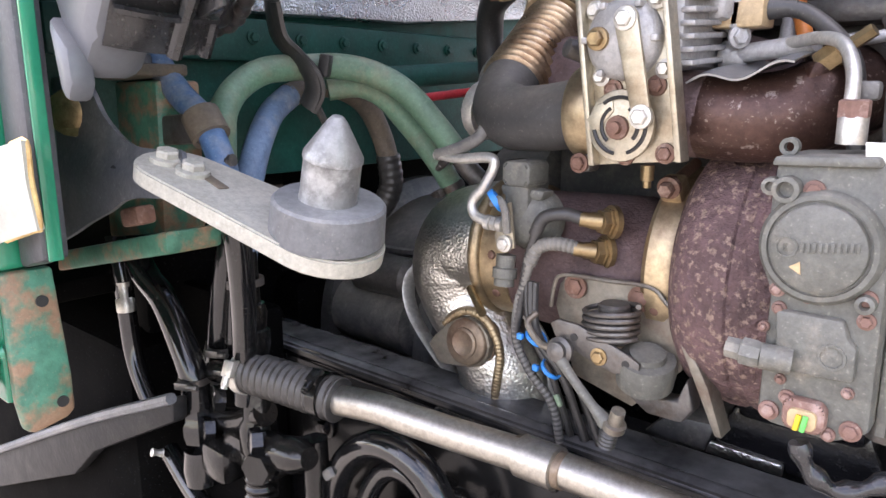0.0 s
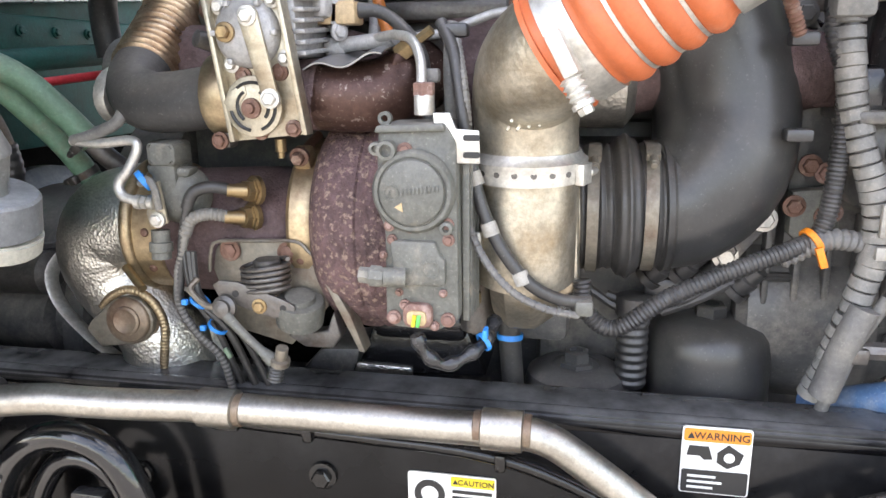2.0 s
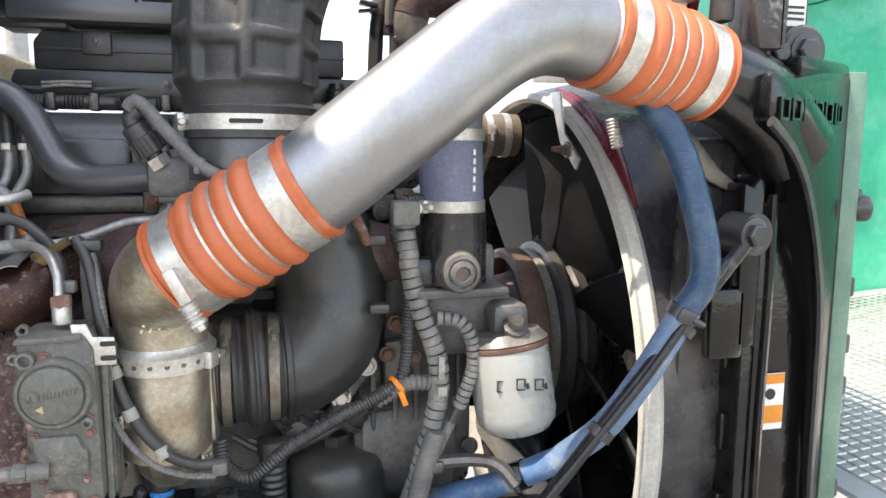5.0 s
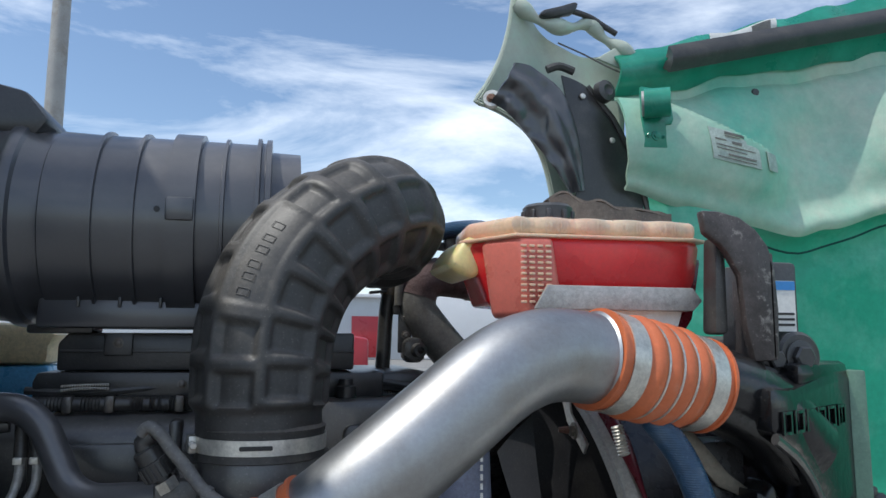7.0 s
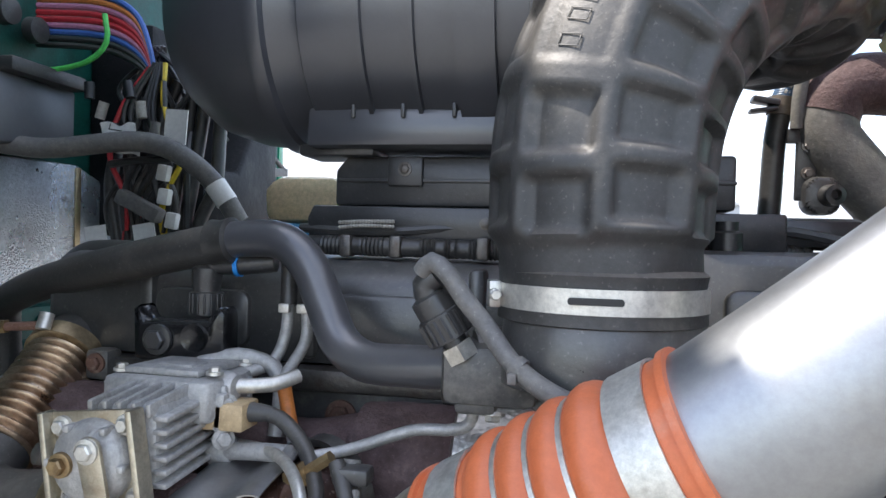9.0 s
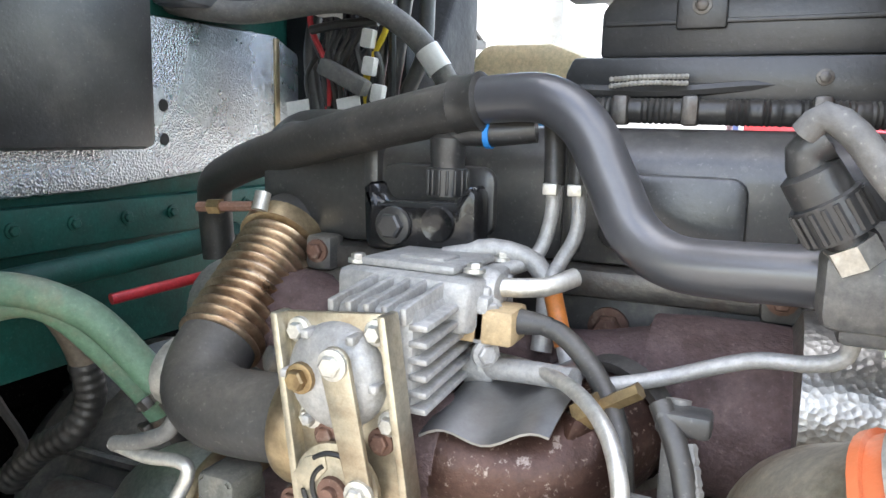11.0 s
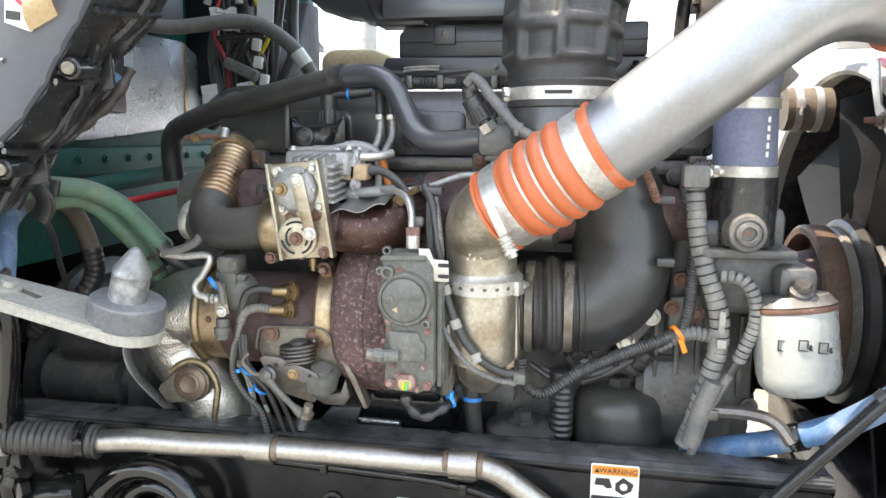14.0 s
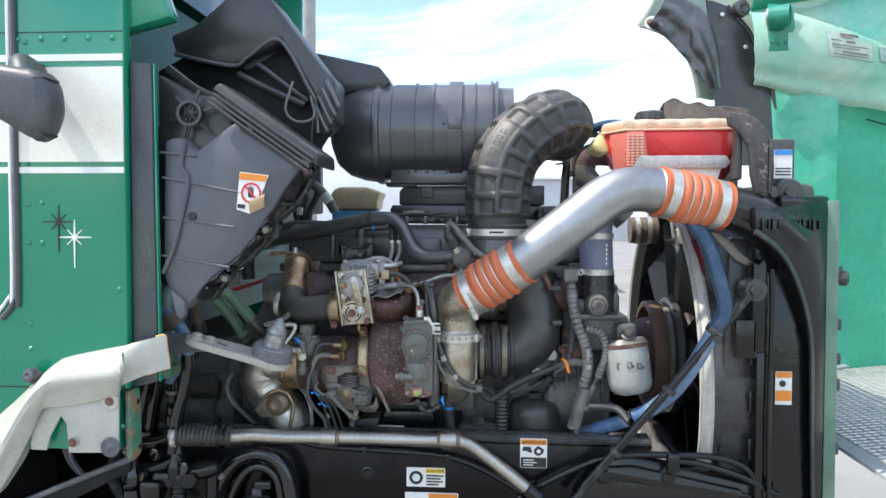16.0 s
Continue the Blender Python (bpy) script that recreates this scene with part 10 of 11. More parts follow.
part("drop_hose", tube([(-0.597, 0.495, 1.14), (-0.598, 0.495, 1.10), (-0.60, 0.495, 1.04)], rings(0.012, 0.003, 0.017), 14, 0.0015), M_OILY, va)
part("side_pipe", tube([(-0.53, 0.52, 1.17), (-0.528, 0.52, 1.12), (-0.53, 0.52, 1.05)], 0.015, 14), M_OILY, va)
for q in ((-0.676, 0.485, 1.148), (-0.64, 0.48, 1.20), (-0.57, 0.478, 1.17)):
    part("pipe_nut", lathe([(0, 0.015), (0.012, 0.015), (0.013, 0.011)], q, (-0.4, -0.9, 0.1), 6), M_WETHOSE, va)
part("mid_hose", tube([(-0.68, 0.53, 1.40), (-0.70, 0.525, 1.30), (-0.715, 0.52, 1.215)], 0.0155, 14), M_WETHOSE, va)
part("twin_hose", tube([(-0.66, 0.54, 1.40), (-0.675, 0.53, 1.31), (-0.69, 0.525, 1.215)], 0.012, 14), M_WETHOSE, va)
part("thin_hose", tube([(-0.88, 0.48, 1.36), (-0.866, 0.48, 1.30), (-0.862, 0.48, 1.25), (-0.852, 0.48, 1.19), (-0.816, 0.48, 1.136)], 0.012, 12), M_WETHOSE, va)
part("loom", tube([(-0.70, 0.56, 1.30), (-0.76, 0.55, 1.22), (-0.78, 0.54, 1.12), (-0.74, 0.54, 1.05)], rings(0.006, 0.002, 0.014), 14, 0.0015), M_RUBBER, va)
part("brass_end", lathe([(0, 0.009), (0.02, 0.009), (0.024, 0.012), (0.04, 0.012)], (-0.862, 0.478, 1.30), (0.05, 0, -1), 12), M_STEEL, va)
for q in ((-0.70, 0.52, 1.235), (-0.704, 0.48, 1.205), (-0.611, 0.50, 1.34)):
    clamp(va, q, "z", 0.0172, 0.008, True, M_DARKSTEEL, "hose_clamp", (0.4, -1, 0))
dg = thing("step_bar", (-0.8, 0.42, 1.05), "black flat bar stay under the cab", "bar")
part("bar", slab([(-1.42, 0.80), (-1.0, 0.985), (-0.92, 1.05), (-0.687, 1.168), (-0.683, 1.20), (-0.95, 1.085), (-1.40, 0.878)], 0.44, 0.02, "y", 0.005), M_DULLBLACK, dg)
part("bar_lip", tube([(-1.40, 0.438, 0.88), (-0.95, 0.438, 1.087), (-0.683, 0.438, 1.20)], 0.007, 8, 0.05), M_SHEET, dg)
# Blackened to stand for shade; the thin upright panel is added to hide sunlit ground.
ub = thing("cab_underbody", (-1.6, 0.9, 0.5), "underbody and tank under the cab, shade put in as black", "underbody")
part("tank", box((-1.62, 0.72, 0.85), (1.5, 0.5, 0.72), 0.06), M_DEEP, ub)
part("shade_backing", box((-1.55, 0.60, 0.72), (1.7, 0.03, 1.1), 0.01), M_DEEP, ub)
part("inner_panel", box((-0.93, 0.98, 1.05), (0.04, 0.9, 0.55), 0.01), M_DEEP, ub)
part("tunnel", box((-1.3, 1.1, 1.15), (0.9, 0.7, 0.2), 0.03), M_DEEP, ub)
sp2 = thing("leaf_spring", (-0.2, 0.68, 0.75), "black steel leaf spring under the frame rail", "spring")
for i in range(3):
    part("leaf", tube([(-0.9 + 0.1 * i, 0.66, 0.93 - 0.022 * i), (-0.2, 0.66, 0.80 - 0.022 * i), (0.6 - 0.1 * i, 0.66, 0.93 - 0.022 * i)], 0.045, 8, 0.1, flat=0.22), M_OILY, sp2)
ax2 = thing("front_axle", (-0.2, 1.04, 0.5), "black forged front axle beam", "axle")
part("beam", box((-0.2, 1.04, 0.62), (0.12, 1.7, 0.12), 0.03), M_OILY, ax2)
# Pan and tray carry the shade below the engine in their colour.
ap = thing("splash_panel", (0, 0.95, 0.8), "oil pan and splash panel below the engine, blackened as shade", "oil pan")
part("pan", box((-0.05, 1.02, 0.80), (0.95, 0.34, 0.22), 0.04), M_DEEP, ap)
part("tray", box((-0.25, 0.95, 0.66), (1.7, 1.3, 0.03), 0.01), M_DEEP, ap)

hl = thing("air_line_loop", (-0.38, 0.54, 1.08), "glossy black rubber air line looped over a valve", "hose")
part("hose", tube([(-0.545, 0.545, 0.98), (-0.532, 0.542, 1.07), (-0.505, 0.538, 1.135), (-0.462, 0.535, 1.178), (-0.415, 0.535, 1.188), (-0.372, 0.538, 1.165), (-0.348, 0.54, 1.10), (-0.342, 0.54, 1.0)], 0.0165, 18), M_WETHOSE, hl)
part("inner_hose", tube([(-0.515, 0.56, 0.98), (-0.50, 0.56, 1.07), (-0.46, 0.558, 1.138), (-0.415, 0.558, 1.148), (-0.38, 0.558, 1.11), (-0.372, 0.56, 1.01)], 0.0125, 14), M_WETHOSE, hl)
part("hose_clip", box((-0.507, 0.522, 1.135), (0.016, 0.012, 0.012), 0.003, (0, -40, 0)), M_GREYHOSE, hl, "grey plastic clip")
part("valve_dome", lathe([(0, 0.036), (0.02, 0.036), (0.03, 0.03), (0.034, 0.02), (0.05, 0.018), (0.06, 0.012), (0.065, 0)], (-0.435, 0.565, 1.045), "z", 28), M_GLOSS, hl)
part("valve_ring", lathe([(0, 0.036), (0.004, 0.041), (0.016, 0.041), (0.02, 0.036)], (-0.435, 0.565, 1.035), "z", 28), M_OILY, hl)
part("valve_plug", box((-0.415, 0.55, 1.108), (0.04, 0.02, 0.018), 0.004), M_GLOSS, hl)
c1 = thing("rail_cable", (-0.1, 0.6, 1.1), "black corrugated cable clipped along the frame rail", "cable", "cables along the rail")
part("cable", tube([(-0.42, 0.60, 1.205), (-0.36, 0.598, 1.203), (-0.28, 0.595, 1.190), (-0.12, 0.595, 1.183), (0.0, 0.595, 1.176), (0.08, 0.595, 1.155), (0.15, 0.595, 1.12), (0.2, 0.595, 1.09)], 0.0078, 12), M_OILY, c1)
for x, z in ((-0.18, 1.186), (0.02, 1.173)):
    part("cable_clip", box((x, 0.592, z), (0.012, 0.022, 0.02), 0.004), M_OILY, c1)
c2 = thing("rail_cable", (0.4, 0.58, 1.1), "black corrugated cable clipped along the frame rail", "cable", "cables along the rail")
part("cable", tube([(0.19, 0.59, 1.08), (0.245, 0.588, 1.115), (0.305, 0.585, 1.148), (0.37, 0.58, 1.178), (0.44, 0.575, 1.194), (0.53, 0.57, 1.199), (0.63, 0.57, 1.197), (0.70, 0.575, 1.175), (0.74, 0.58, 1.13)], rings(0.005, 0.0008, 0.0072), 12, 0.002), M_OILY, c2)
part("side_cable", tube([(0.53, 0.575, 1.186), (0.60, 0.572, 1.180), (0.70, 0.575, 1.15), (0.78, 0.58, 1.11)], 0.008, 10), M_OILY, c2)
kn = part("cable_knot", box((0.54, 0.565, 1.183), (0.03, 0.025, 0.05), 0.008), M_OILY, c2)
c3 = thing("rail_cable", (-0.5, 0.58, 1.05), "black corrugated cable clipped along the frame rail", "cable", "cables along the rail")
part("cable", tube([(-0.60, 0.58, 1.02), (-0.53, 0.585, 1.11), (-0.47, 0.59, 1.17), (-0.42, 0.595, 1.195)], 0.006, 10), M_OILY, c3)
ws1 = thing("warning_label", (0.225, 0.613, 1.145), "white and orange warning label with hand and fan picture", "label")
wl1 = part("sheet", slab(rounded(0.064, 0.071, 0.003, 0.225, 1.1805), 0.6125, 0.002, "y", 0), M_LABEL, ws1)
part("orange_band", slab(rounded(0.061, 0.013, 0.002, 0.225, 1.2075), 0.6115, 0.001, "y", 0), M_LORANGE, wl1)
words("WARNING", 0.0105, (0.229, 0.611, 1.2072), (1, 0, 0), (0, 0, 1), M_INK, wl1, 0.0003)
part("triangle", slab([(0.1975, 1.204), (0.2045, 1.204), (0.201, 1.2105)], 0.611, 0.0005, "y", 0), M_INK, wl1)
part("black_foot", slab(rounded(0.061, 0.024, 0.002, 0.225, 1.1585), 0.6115, 0.001, "y", 0), M_INK, wl1)
part("picture", slab([(0.200, 1.196), (0.218, 1.196), (0.222, 1.183), (0.214, 1.182), (0.210, 1.186), (0.198, 1.186)], 0.6113, 0.0012, "y", 0), M_INK, wl1)
part("picture_fan", slab([(0.226, 1.190), (0.236, 1.199), (0.250, 1.190), (0.247, 1.180), (0.236, 1.174), (0.226, 1.180)], 0.6113, 0.0012, "y", 0), M_INK, wl1)
part("picture_hole", slab(disc(0.005, 0.237, 1.186, 14), 0.6105, 0.0008, "y", 0), M_LABEL, wl1)
for i, w in enumerate((0.026, 0.032, 0.024)):
    part("text_bar", box((0.2 + w / 2, 0.6108, 1.1645 - 0.006 * i), (w, 0.0008, 0.0022), 0), M_LABEL, wl1)
ws2 = thing("caution_label", (-0.034, 0.613, 1.09), "white and yellow caution label with round symbol", "label")
wl2 = part("sheet", slab(rounded(0.094, 0.047, 0.003, -0.034, 1.1145), 0.6125, 0.002, "y", 0), M_LABEL, ws2)
part("yellow_band", slab(rounded(0.046, 0.011, 0.001, -0.0115, 1.1305), 0.6115, 0.001, "y", 0), M_LYELLOW, wl2)
words("CAUTION", 0.0085, (-0.008, 0.611, 1.1302), (1, 0, 0), (0, 0, 1), M_INK, wl2, 0.0003)
part("triangle", slab([(-0.0325, 1.128), (-0.0270, 1.128), (-0.02975, 1.1335)], 0.611, 0.0005, "y", 0), M_INK, wl2)
part("ring", lathe([(0, 0.0095), (0.001, 0.0095), (0.001, 0.0165), (0, 0.0165)], (-0.0575, 0.6122, 1.1135), (0, -1, 0), 36, closed=True), M_INK, wl2)
for i, w in enumerate((0.042, 0.036, 0.040, 0.030)):
    part("text_bar", box((-0.033 + w / 2, 0.6118, 1.119 - 0.0072 * i), (w, 0.0008, 0.0036), 0), M_INK, wl2)
ws3 = thing("second_warning_label", (-0.02, 0.613, 1.03), "white and orange warning label low on the rail", "label")
wl3 = part("sheet", slab(rounded(0.13, 0.05, 0.003, -0.02, 1.052), 0.6125, 0.002, "y", 0), M_LABEL, ws3)
part("orange_band", slab(rounded(0.07, 0.016, 0.001, 0.008, 1.067), 0.6115, 0.001, "y", 0), M_LORANGE, wl3)

# ---- hoses behind the pin ----
gh = thing("green_heater_hose", (-0.6, 0.6, 1.46), "sage green heater hose in a bow by the firewall", "hose", "heater hoses")
part("hose", tube([(-0.60, 0.47, 1.40), (-0.606, 0.475, 1.466), (-0.611, 0.48, 1.494), (-0.621, 0.49, 1.523), (-0.637, 0.52, 1.549), (-0.64, 0.56, 1.568), (-0.634, 0.616, 1.573), (-0.612, 0.645, 1.574), (-0.582, 0.672, 1.566), (-0.553, 0.70, 1.543), (-0.526, 0.72, 1.506), (-0.498, 0.735, 1.466)], 0.0152, 20), M_GREENHOSE, gh)
clamp(gh, (-0.503, 0.732, 1.472), (0.58, 0.3, -0.75), 0.0156, 0.009, True, M_DARKSTEEL, "hose_clamp", (-0.6, -1, 0.2))
part("pipe_stub", tube([(-0.50, 0.734, 1.469), (-0.485, 0.742, 1.448), (-0.46, 0.76, 1.42)], 0.0125, 14), M_DARKSTEEL, gh)
g2 = thing("green_heater_hose", (-0.6, 0.75, 1.41), "sage green heater hose in a bow by the firewall", "hose", "heater hoses")
part("hose", tube([(-0.645, 0.655, 1.548), (-0.621, 0.685, 1.552), (-0.597, 0.705, 1.538), (-0.578, 0.725, 1.508), (-0.552, 0.75, 1.462), (-0.533, 0.772, 1.414)], 0.0146, 18), M_GREENHOSE, g2)
clamp(g2, (-0.538, 0.767, 1.425), (0.35, 0.3, -0.9), 0.015, 0.009, True, M_DARKSTEEL, "hose_clamp", (-0.6, -1, 0.2))
part("pipe_stub", tube([(-0.534, 0.771, 1.418), (-0.52, 0.785, 1.39), (-0.48, 0.80, 1.37)], 0.012, 14), M_DARKSTEEL, g2)
bhs = thing("blue_heater_hose", (-0.61, 0.5, 1.4), "dusty slate blue heater hose with a brown end", "hose", "heater hoses")
part("hose", tube([(-0.615, 0.50, 1.36), (-0.609, 0.50, 1.415), (-0.605, 0.507, 1.452), (-0.618, 0.53, 1.489), (-0.652, 0.575, 1.521), (-0.666, 0.612, 1.540)], 0.0150, 20), M_BLUEDUST, bhs)
part("dusty_end", tube([(-0.665, 0.608, 1.539), (-0.677, 0.66, 1.552), (-0.676, 0.71, 1.547), (-0.675, 0.75, 1.524), (-0.674, 0.775, 1.485), (-0.67, 0.785, 1.449)], 0.0148, 18), M_TANHOSE, bhs)
part("black_sleeve", tube([(-0.671, 0.784, 1.458), (-0.672, 0.79, 1.412), (-0.69, 0.78, 1.374), (-0.735, 0.77, 1.345), (-0.78, 0.76, 1.30)], rings(0.011, 0.0012, 0.0165), 18, 0.002), M_RUBBER, bhs)
part("hanging_lead", tube([(-0.625, 0.612, 1.54), (-0.63, 0.64, 1.50), (-0.645, 0.67, 1.45), (-0.66, 0.70, 1.40), (-0.70, 0.72, 1.37)], 0.0045, 8), M_RUBBER, bhs)
b3 = thing("blue_vent_hose", (-0.57, 0.445, 1.4), "bright blue hose held in a rusty saddle", "hose", "heater hoses")
part("hose", tube([(-0.68, 0.445, 1.60), (-0.658, 0.445, 1.569), (-0.624, 0.445, 1.541), (-0.59, 0.445, 1.521), (-0.566, 0.445, 1.493), (-0.553, 0.446, 1.462), (-0.555, 0.452, 1.42)], 0.0135, 16), M_BLUEHOSE, b3)
part("wet_end", tube([(-0.5535, 0.448, 1.436), (-0.556, 0.455, 1.40), (-0.572, 0.468, 1.345), (-0.60, 0.485, 1.27), (-0.612, 0.49, 1.20)], 0.0137, 16), M_WETHOSE, b3, "oily black lower hose")
sdl = part("saddle", box((-0.612, 0.44, 1.508), (0.075, 0.02, 0.030), 0.004, (0, -4, 0)), M_DARKSTEEL, b3)
part("saddle_grommet", lathe([(-0.014, 0.0138), (-0.014, 0.019), (0.014, 0.019), (0.014, 0.0138)], (-0.582, 0.445, 1.512), (0.65, 0, -0.76), 18), M_TANHOSE, sdl, "rusty grommet")
part("clip_screw", lathe([(0, 0.004), (0.012, 0.004), (0.014, 0.006), (0.018, 0.006)], (-0.556, 0.44, 1.478), (0.9, 0.3, 0.2), 10), M_DARKSTEEL, b3)
sr = thing("hose_strap", (-0.6, 0.56, 1.53), "twisted black rubber hose strap", "strap")
part("strap", tube([(-0.636, 0.57, 1.645), (-0.640, 0.579, 1.609), (-0.630, 0.590, 1.590), (-0.612, 0.598, 1.568), (-0.612, 0.604, 1.548), (-0.622, 0.602, 1.528)], 0.0135, 8, 0.006, flat=0.4), M_RUBBER, sr)
part("strap_twin", tube([(-0.628, 0.568, 1.642), (-0.632, 0.580, 1.606), (-0.619, 0.592, 1.586), (-0.603, 0.602, 1.564), (-0.604, 0.608, 1.545), (-0.618, 0.606, 1.524)], 0.009, 8, 0.006, flat=0.5), M_RUBBER, sr)
part("buckle", box((-0.598, 0.612, 1.574), (0.014, 0.012, 0.026), 0.003, (0, 12, 20)), M_BLACK, sr)
gt = thing("green_frame_tube", (-0.66, 0.9, 1.55), "dark green painted tube below the firewall", "tube")
part("tube", tube([(-0.68, 0.64, 1.555), (-0.66, 0.8, 1.565), (-0.64, 1.0, 1.578)], 0.016, 14), M_GREENFW, gt)
rw = thing("red_battery_cable", (-0.6, 0.9, 1.54), "orange-red battery cable behind the engine", "cable")
part("cable", tube([(-0.62, 0.78, 1.535), (-0.58, 0.9, 1.548), (-0.55, 1.0, 1.56)], 0.006, 10), M_WRED, rw)
tr = thing("taped_cable_run", (-0.5, 0.5, 1.6), "brown taped cable run under the air box", "cables")
part("run", tube([(-0.66, 0.45, 1.60), (-0.58, 0.47, 1.605), (-0.50, 0.44, 1.618), (-0.44, 0.405, 1.636), (-0.40, 0.40, 1.655), (-0.36, 0.40, 1.682), (-0.342, 0.40, 1.70), (-0.328, 0.405, 1.725)], lambda f, s: 0.0065 + 0.0012 * math.sin(s * 210), 12, 0.004), M_DIRTPLATE, tr)
part("brass_coupler", lathe([(0, 0.014), (0.03, 0.014), (0.032, 0.010)], (-0.62, 0.47, 1.612), (0.9, 0.3, 0.2), 14), M_BRASS, tr)

# ---- wires at the firewall corner ----
wr = thing("firewall_wiring", (-0.52, 1.1, 1.75), "bundled coloured wires with black loom at the firewall", "wiring")
rnd = random.Random(7)
cols = [M_WBLUE, M_WORANGE, M_WPINK, M_WRED, M_WRED, M_WPINK, M_WBLUE, M_RUBBER, M_RUBBER]
for k, m in enumerate(cols):
    o = 0.010 * k
    part("coloured_wire", tube([(-0.72, 1.10, 2.115 - o), (-0.61, 1.10, 2.105 - o), (-0.55, 1.10, 2.075 - o * 0.9), (-0.525 + o * 0.1, 1.10, 2.02 - o * 0.6), (-0.515 - o * 0.1, 1.10, 1.97 - o * 0.3)], 0.0048, 8, 0.01), m, wr)
for k, m in enumerate([M_WRED, M_RUBBER, M_BLACK, M_RUBBER, M_RUBBER, M_BLACK, M_RUBBER, M_WYELLOW]):
    x = -0.56 + 0.011 * k
    part("loose_wire", tube([(-0.52 + 0.003 * k, 1.10, 2.0), (x + rnd.uniform(-0.01, 0.01), 1.09, 1.93), (x + rnd.uniform(-0.03, 0.03), 1.09, 1.86), (x + rnd.uniform(-0.03, 0.02), 1.1, 1.79), (x - 0.02, 1.12, 1.70)], 0.0042, 8, 0.01), m, wr)
for k in range(7):
    x = -0.585 + 0.024 * k
    part("black_loom", tube([(x + 0.02, 1.13, 1.98), (x + rnd.uniform(-0.02, 0.02), 1.14, 1.90), (x + rnd.uniform(-0.03, 0.03), 1.13, 1.82), (x + rnd.uniform(-0.03, 0.03), 1.13, 1.75), (x, 1.14, 1.66)], 0.0105, 10, 0.012), M_RUBBER, wr)
rnd = random.Random(19)
DARKS = [M_RUBBER, M_BLACK, M_RUBBER, M_WRED, M_RUBBER, M_BLACK, M_RUBBER, M_RUBBER, M_GREYHOSE, M_BLACK, M_RUBBER, M_RUBBER, M_WYELLOW, M_BLACK, M_RUBBER, M_BLACK, M_RUBBER, M_BLACK]
for k, m in enumerate(DARKS):
    x = -0.585 + 0.0065 * k
    part("hanging_wire", tube([(-0.53 + rnd.uniform(-0.02, 0.02), 1.12, 2.03), (x + rnd.uniform(-0.03, 0.03), 1.115 + rnd.uniform(0, 0.03), 1.97), (x + rnd.uniform(-0.04, 0.03), 1.115 + rnd.uniform(0, 0.03), 1.915), (x + rnd.uniform(-0.03, 0.03), 1.115 + rnd.uniform(0, 0.03), 1.86), (x + rnd.uniform(-0.03, 0.02), 1.12, 1.79), (x, 1.13, 1.70)], rnd.choice((0.0032, 0.004, 0.0055)), 8, 0.01), m, wr)
for k in range(6):
    x, z = -0.60 + 0.022 * k + rnd.uniform(-0.008, 0.008), 1.955 - 0.03 * (k % 3)
    part("wire_coupler", tube([(x, 1.07, z + 0.012), (x + rnd.uniform(-0.008, 0.008), 1.07, z - 0.012)], 0.0075, 10), (M_BLACK, M_TAPE, M_GREYHOSE)[k % 3], wr)
part("loom_band", tube([(-0.56, 1.062, 1.845), (-0.51, 1.058, 1.85), (-0.46, 1.062, 1.852)], 0.006, 8, 0.01), M_RUBBER, wr)
part("green_wire", tube([(-0.71, 1.05, 1.989), (-0.68, 1.05, 1.984), (-0.646, 1.05, 1.982), (-0.59, 1.05, 1.993), (-0.561, 1.05, 2.02), (-0.565, 1.05, 2.06)], 0.004, 8), M_WGREEN, wr)
for q in ((-0.487, 1.085, 1.835), (-0.485, 1.085, 1.80), (-0.475, 1.09, 1.765)):
    part("white_plug", box(q, (0.018, 0.014, 0.024), 0.003, (0, 10, 0)), M_LABEL, wr)
part("grey_plug", box((-0.515, 1.07, 1.785), (0.075, 0.022, 0.022), 0.004, (0, 25, 0)), M_GREYHOSE, wr)
for x, z, a in ((-0.585, 1.73, -8), (-0.505, 1.735, -10), (-0.46, 1.90, 4)):
    part("paper_tag", box((x, 1.07, z), (0.035, 0.002, 0.05), 0, (0, a, 0)), M_LABEL, wr, "white paper tag")
part("printed_sheet", skin(lambda u, v: (-0.575 + 0.062 * u, 1.058 + 0.006 * math.sin(u * 5 + v * 3), 1.905 - 0.004 * u - 0.034 * v - 0.012 * u * v + 0.003 * math.sin(u * 9)), 14, 8, 0.001), M_LABEL, wr, "crumpled white printed sheet")
for k in range(3):
    part("print_line", box((-0.543, 1.054, 1.893 - 0.008 * k), (0.03, 0.001, 0.0018), 0, (0, 8, 0)), M_GREYHOSE, wr)
gl = thing("grey_vent_hose", (-0.55, 1.12, 1.76), "grey rubber hose with a barcode tag by the firewall", "hose")
part("hose", tube([(-0.76, 0.96, 1.885), (-0.716, 0.98, 1.873), (-0.678, 1.0, 1.866), (-0.62, 1.02, 1.863), (-0.516, 1.04, 1.875), (-0.461, 1.05, 1.867), (-0.414, 1.06, 1.838), (-0.384, 1.07, 1.803), (-0.363, 1.08, 1.765)], 0.0145, 16), M_GREYHOSE, gl)
part("tag", lathe([(-0.016, 0.015), (-0.016, 0.0156), (0.016, 0.0156), (0.016, 0.015)], (-0.386, 1.069, 1.805), (0.55, 0.14, -0.8), 18), M_LABEL, gl, "white barcode sleeve")
wt = thing("washer_bottle", (-0.33, 1.3, 1.7), "tan plastic washer bottle with blue fluid", "bottle")
part("bottle", slab([(-0.42, 1.772), (-0.425, 1.83), (-0.40, 1.85), (-0.30, 1.85), (-0.245, 1.83), (-0.262, 1.812), (-0.262, 1.772)], 1.28, 0.12, "y", 0.015), M_TAN, wt)
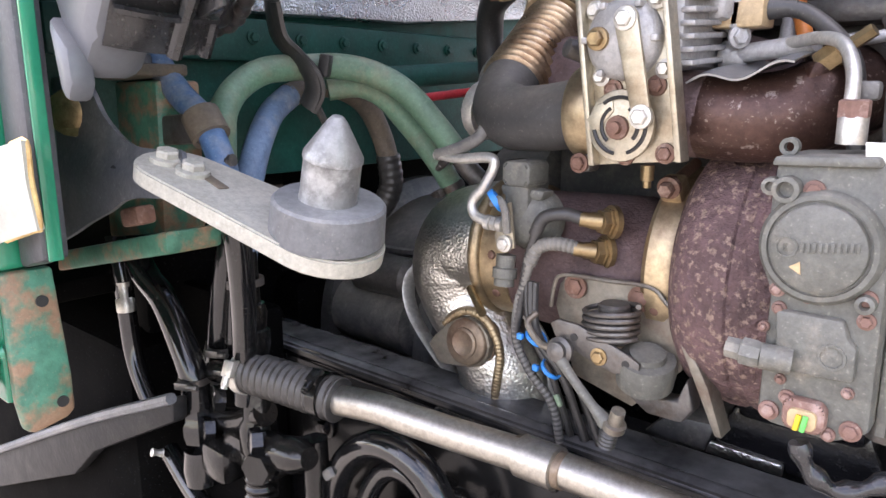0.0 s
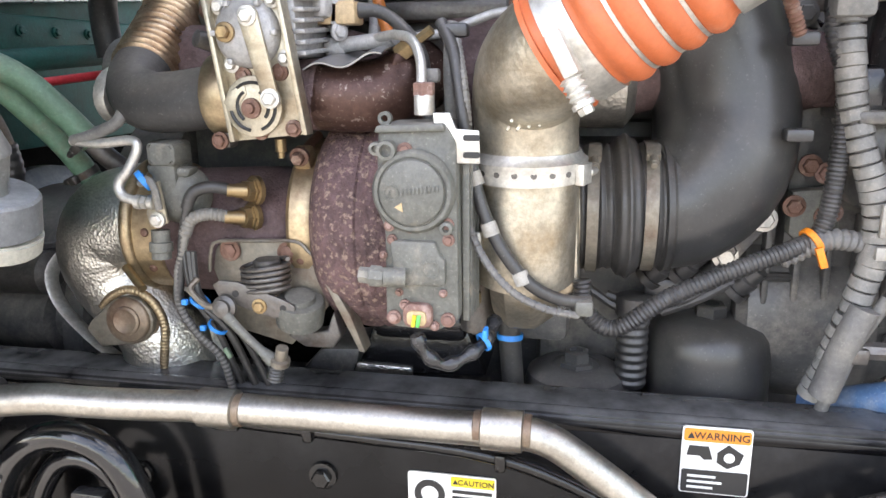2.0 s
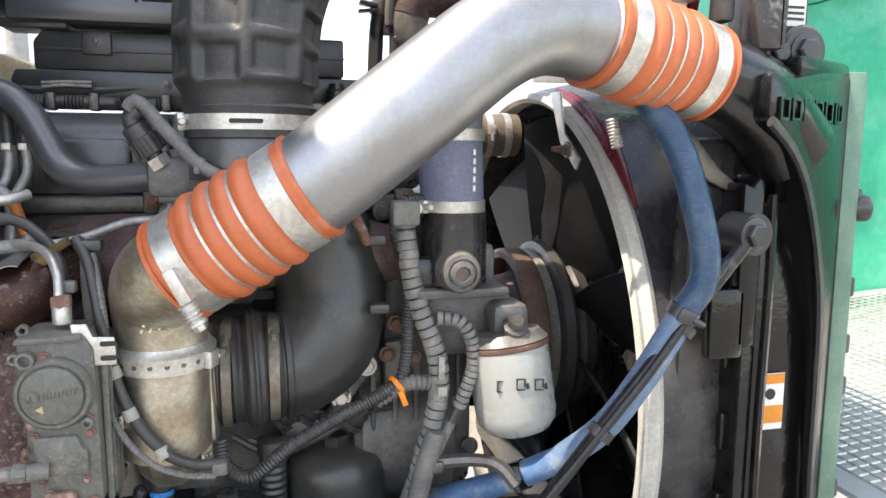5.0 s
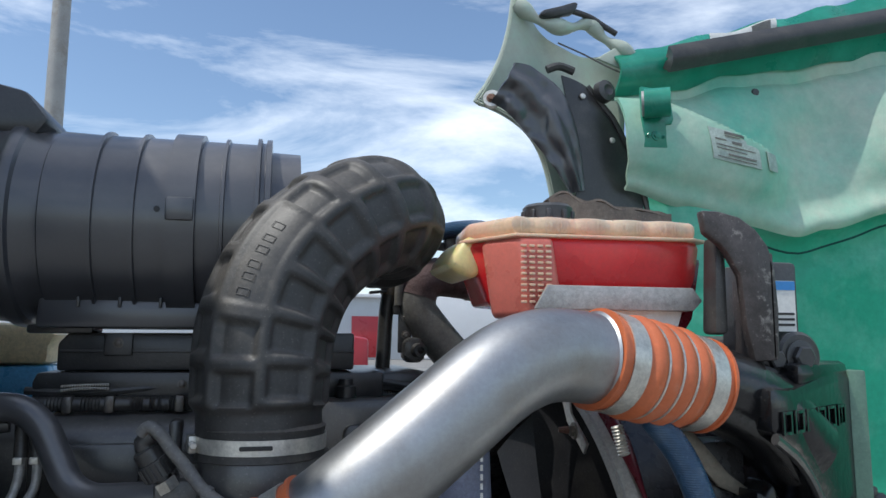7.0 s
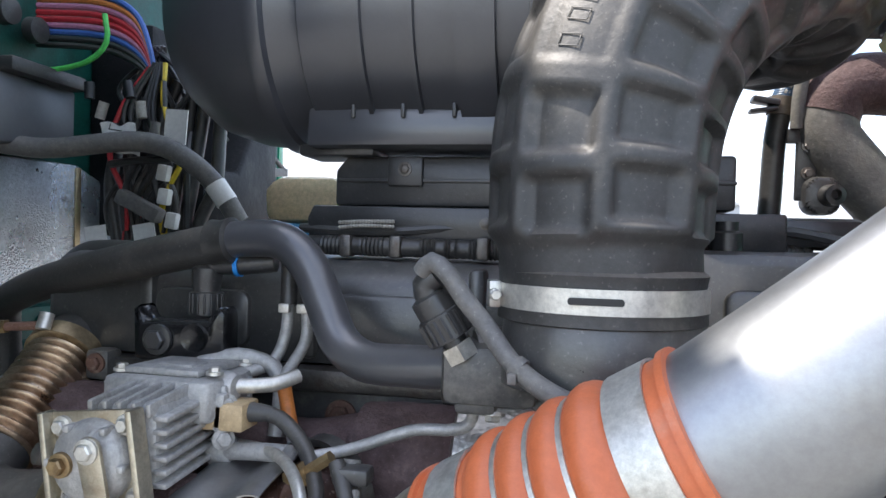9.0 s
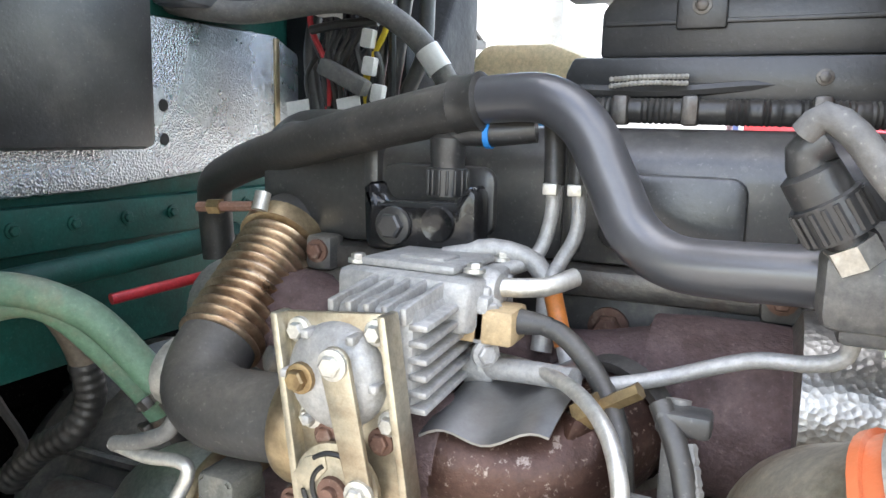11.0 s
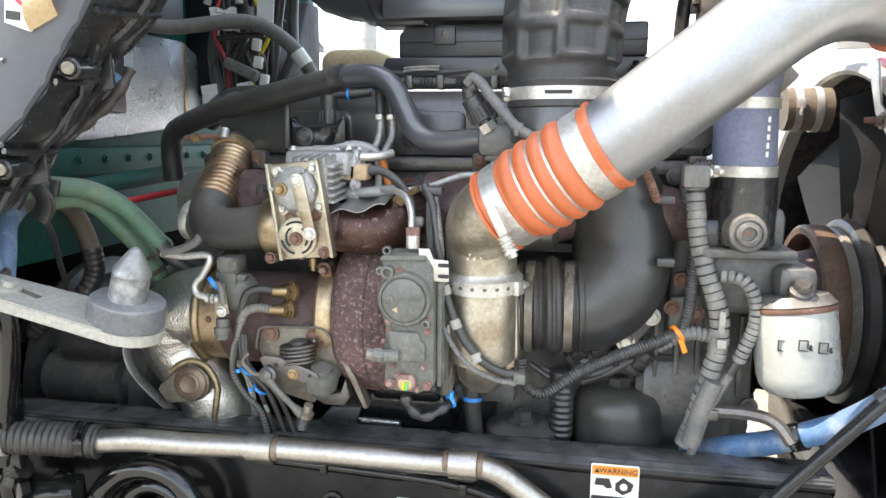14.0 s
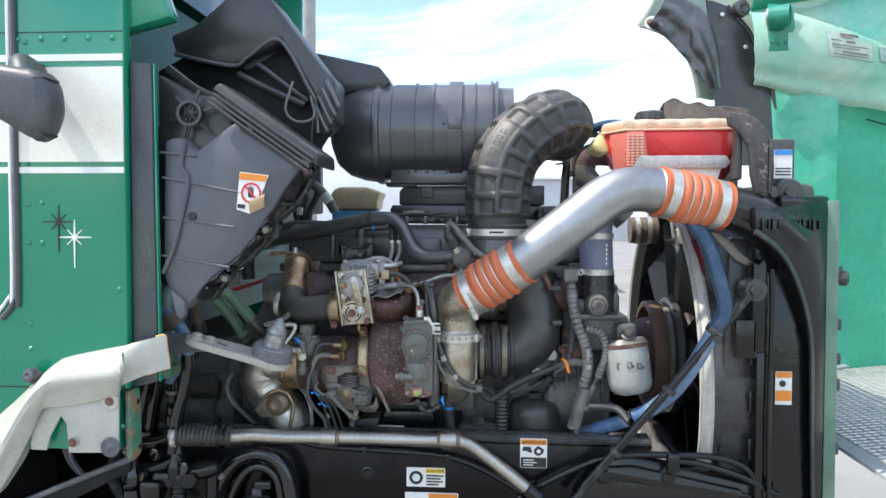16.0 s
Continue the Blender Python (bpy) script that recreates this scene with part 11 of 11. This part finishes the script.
part("fluid", slab([(-0.42, 1.70), (-0.26, 1.70), (-0.26, 1.771), (-0.42, 1.771)], 1.282, 0.116, "y", 0.01), M_BLUEFLUID, wt)

# small hoses by the reservoir
rv = thing("reservoir_vent_hose", (0.33, 1.01, 1.78), "blue printed hose with a spring clip below the reservoir", "hose")
part("hose", tube([(0.49, 0.86, 1.985), (0.462, 0.88, 1.998), (0.425, 0.94, 2.003), (0.392, 0.985, 1.992), (0.366, 1.005, 1.968), (0.349, 1.01, 1.938), (0.338, 1.01, 1.91)], 0.0135, 18), M_BLUEDARK, rv)
for k in range(6):
    part("printed_mark", box((0.352 - 0.0028 * k, 0.9955 + 0.0006 * k, 1.952 - 0.0075 * k), (0.006, 0.002, 0.0045), 0.0005, (0, 35, 0)), M_TAPE, rv)
part("lower_hose", tube([(0.3385, 1.01, 1.915), (0.332, 1.01, 1.868), (0.329, 1.01, 1.807), (0.327, 1.01, 1.775)], 0.0125, 16), M_RUBBER, rv)
part("rusty_joint", tube([(0.3385, 1.01, 1.918), (0.336, 1.01, 1.898)], 0.0148, 16), M_TANHOSE, rv)
sc3 = part("spring_clip", box((0.318, 0.998, 1.912), (0.03, 0.02, 0.007), 0.002, (0, 10, 0)), M_BLACK, rv)
part("clip_jaw", box((0.316, 0.998, 1.902), (0.03, 0.016, 0.005), 0.002, (0, -6, 0)), M_BLACK, sc3)
part("small_clip", box((0.348, 0.995, 1.872), (0.014, 0.012, 0.016), 0.002), M_BLACK, rv)
vp = part("mount_plate", slab([(0.351, 1.925), (0.385, 1.925), (0.388, 1.90), (0.37, 1.895), (0.374, 1.80), (0.35, 1.80)], 0.99, 0.008, "y", 0.002), M_BLACK, rv, "black steel mounting plate")
for z in (1.86, 1.83):
    part("plate_bolt", hexbolt((0.362, 0.988, z), (0, -1, 0), 0.005, 0.005), M_DARKSTEEL, vp)
part("valve_block", slab(rounded(0.038, 0.042, 0.014, 0.375, 1.805), 0.975, 0.03, "y", 0.006), M_BLACK, rv)
part("block_port", lathe([(0, 0.012), (0.016, 0.011), (0.017, 0.006), (0.01, 0.005)], (0.38, 0.976, 1.805), (0.2, -1, 0), 16), M_BLACK, rv)
v2 = thing("overflow_hose", (0.40, 0.98, 1.90), "thin grey overflow hose under the reservoir", "hose")
part("hose", tube([(0.47, 0.93, 1.968), (0.435, 0.97, 1.978), (0.391, 0.98, 1.980), (0.360, 0.98, 1.957), (0.351, 0.985, 1.92), (0.350, 0.99, 1.88)], 0.0075, 12), M_GREYHOSE, v2)
part("clip", box((0.435, 0.955, 1.985), (0.03, 0.02, 0.03), 0.004), M_BLACK, v2)
fb3 = thing("shroud_bracket", (0.625, 0.87, 1.70), "bent bare steel bracket on the shroud rim", "bracket")
part("tab", slab([(0.935, 1.775), (0.895, 1.775), (0.872, 1.708), (0.812, 1.669), (0.826, 1.652), (0.888, 1.694)], 0.607, 0.004, "x", 0.001), M_STEEL, fb3)
part("stud", tube([(0.585, 0.868, 1.684), (0.61, 0.862, 1.683)], taper(0.004, 0.006, 0.006), 8), M_RUSTBOLT, fb3)
part("nut", hexbolt((0.607, 0.858, 1.683), (-1, 0, 0), 0.009, 0.008), M_ZINC, fb3)
fb4 = thing("hose_bracket", (0.66, 0.60, 1.67), "dusty steel arm with a spring bolt under the charge hose", "bracket")
part("spring_bolt", tube([(0.555, 0.61, 1.72), (0.562, 0.605, 1.685)], rings(0.004, 0.002, 0.006), 10, 0.001), M_STEEL, fb4)
part("arm", slab([(0.625, 1.71), (0.65, 1.715), (0.70, 1.66), (0.735, 1.635), (0.725, 1.628), (0.685, 1.645)], 0.60, 0.006, "y", 0.002), M_ZINC, fb4)
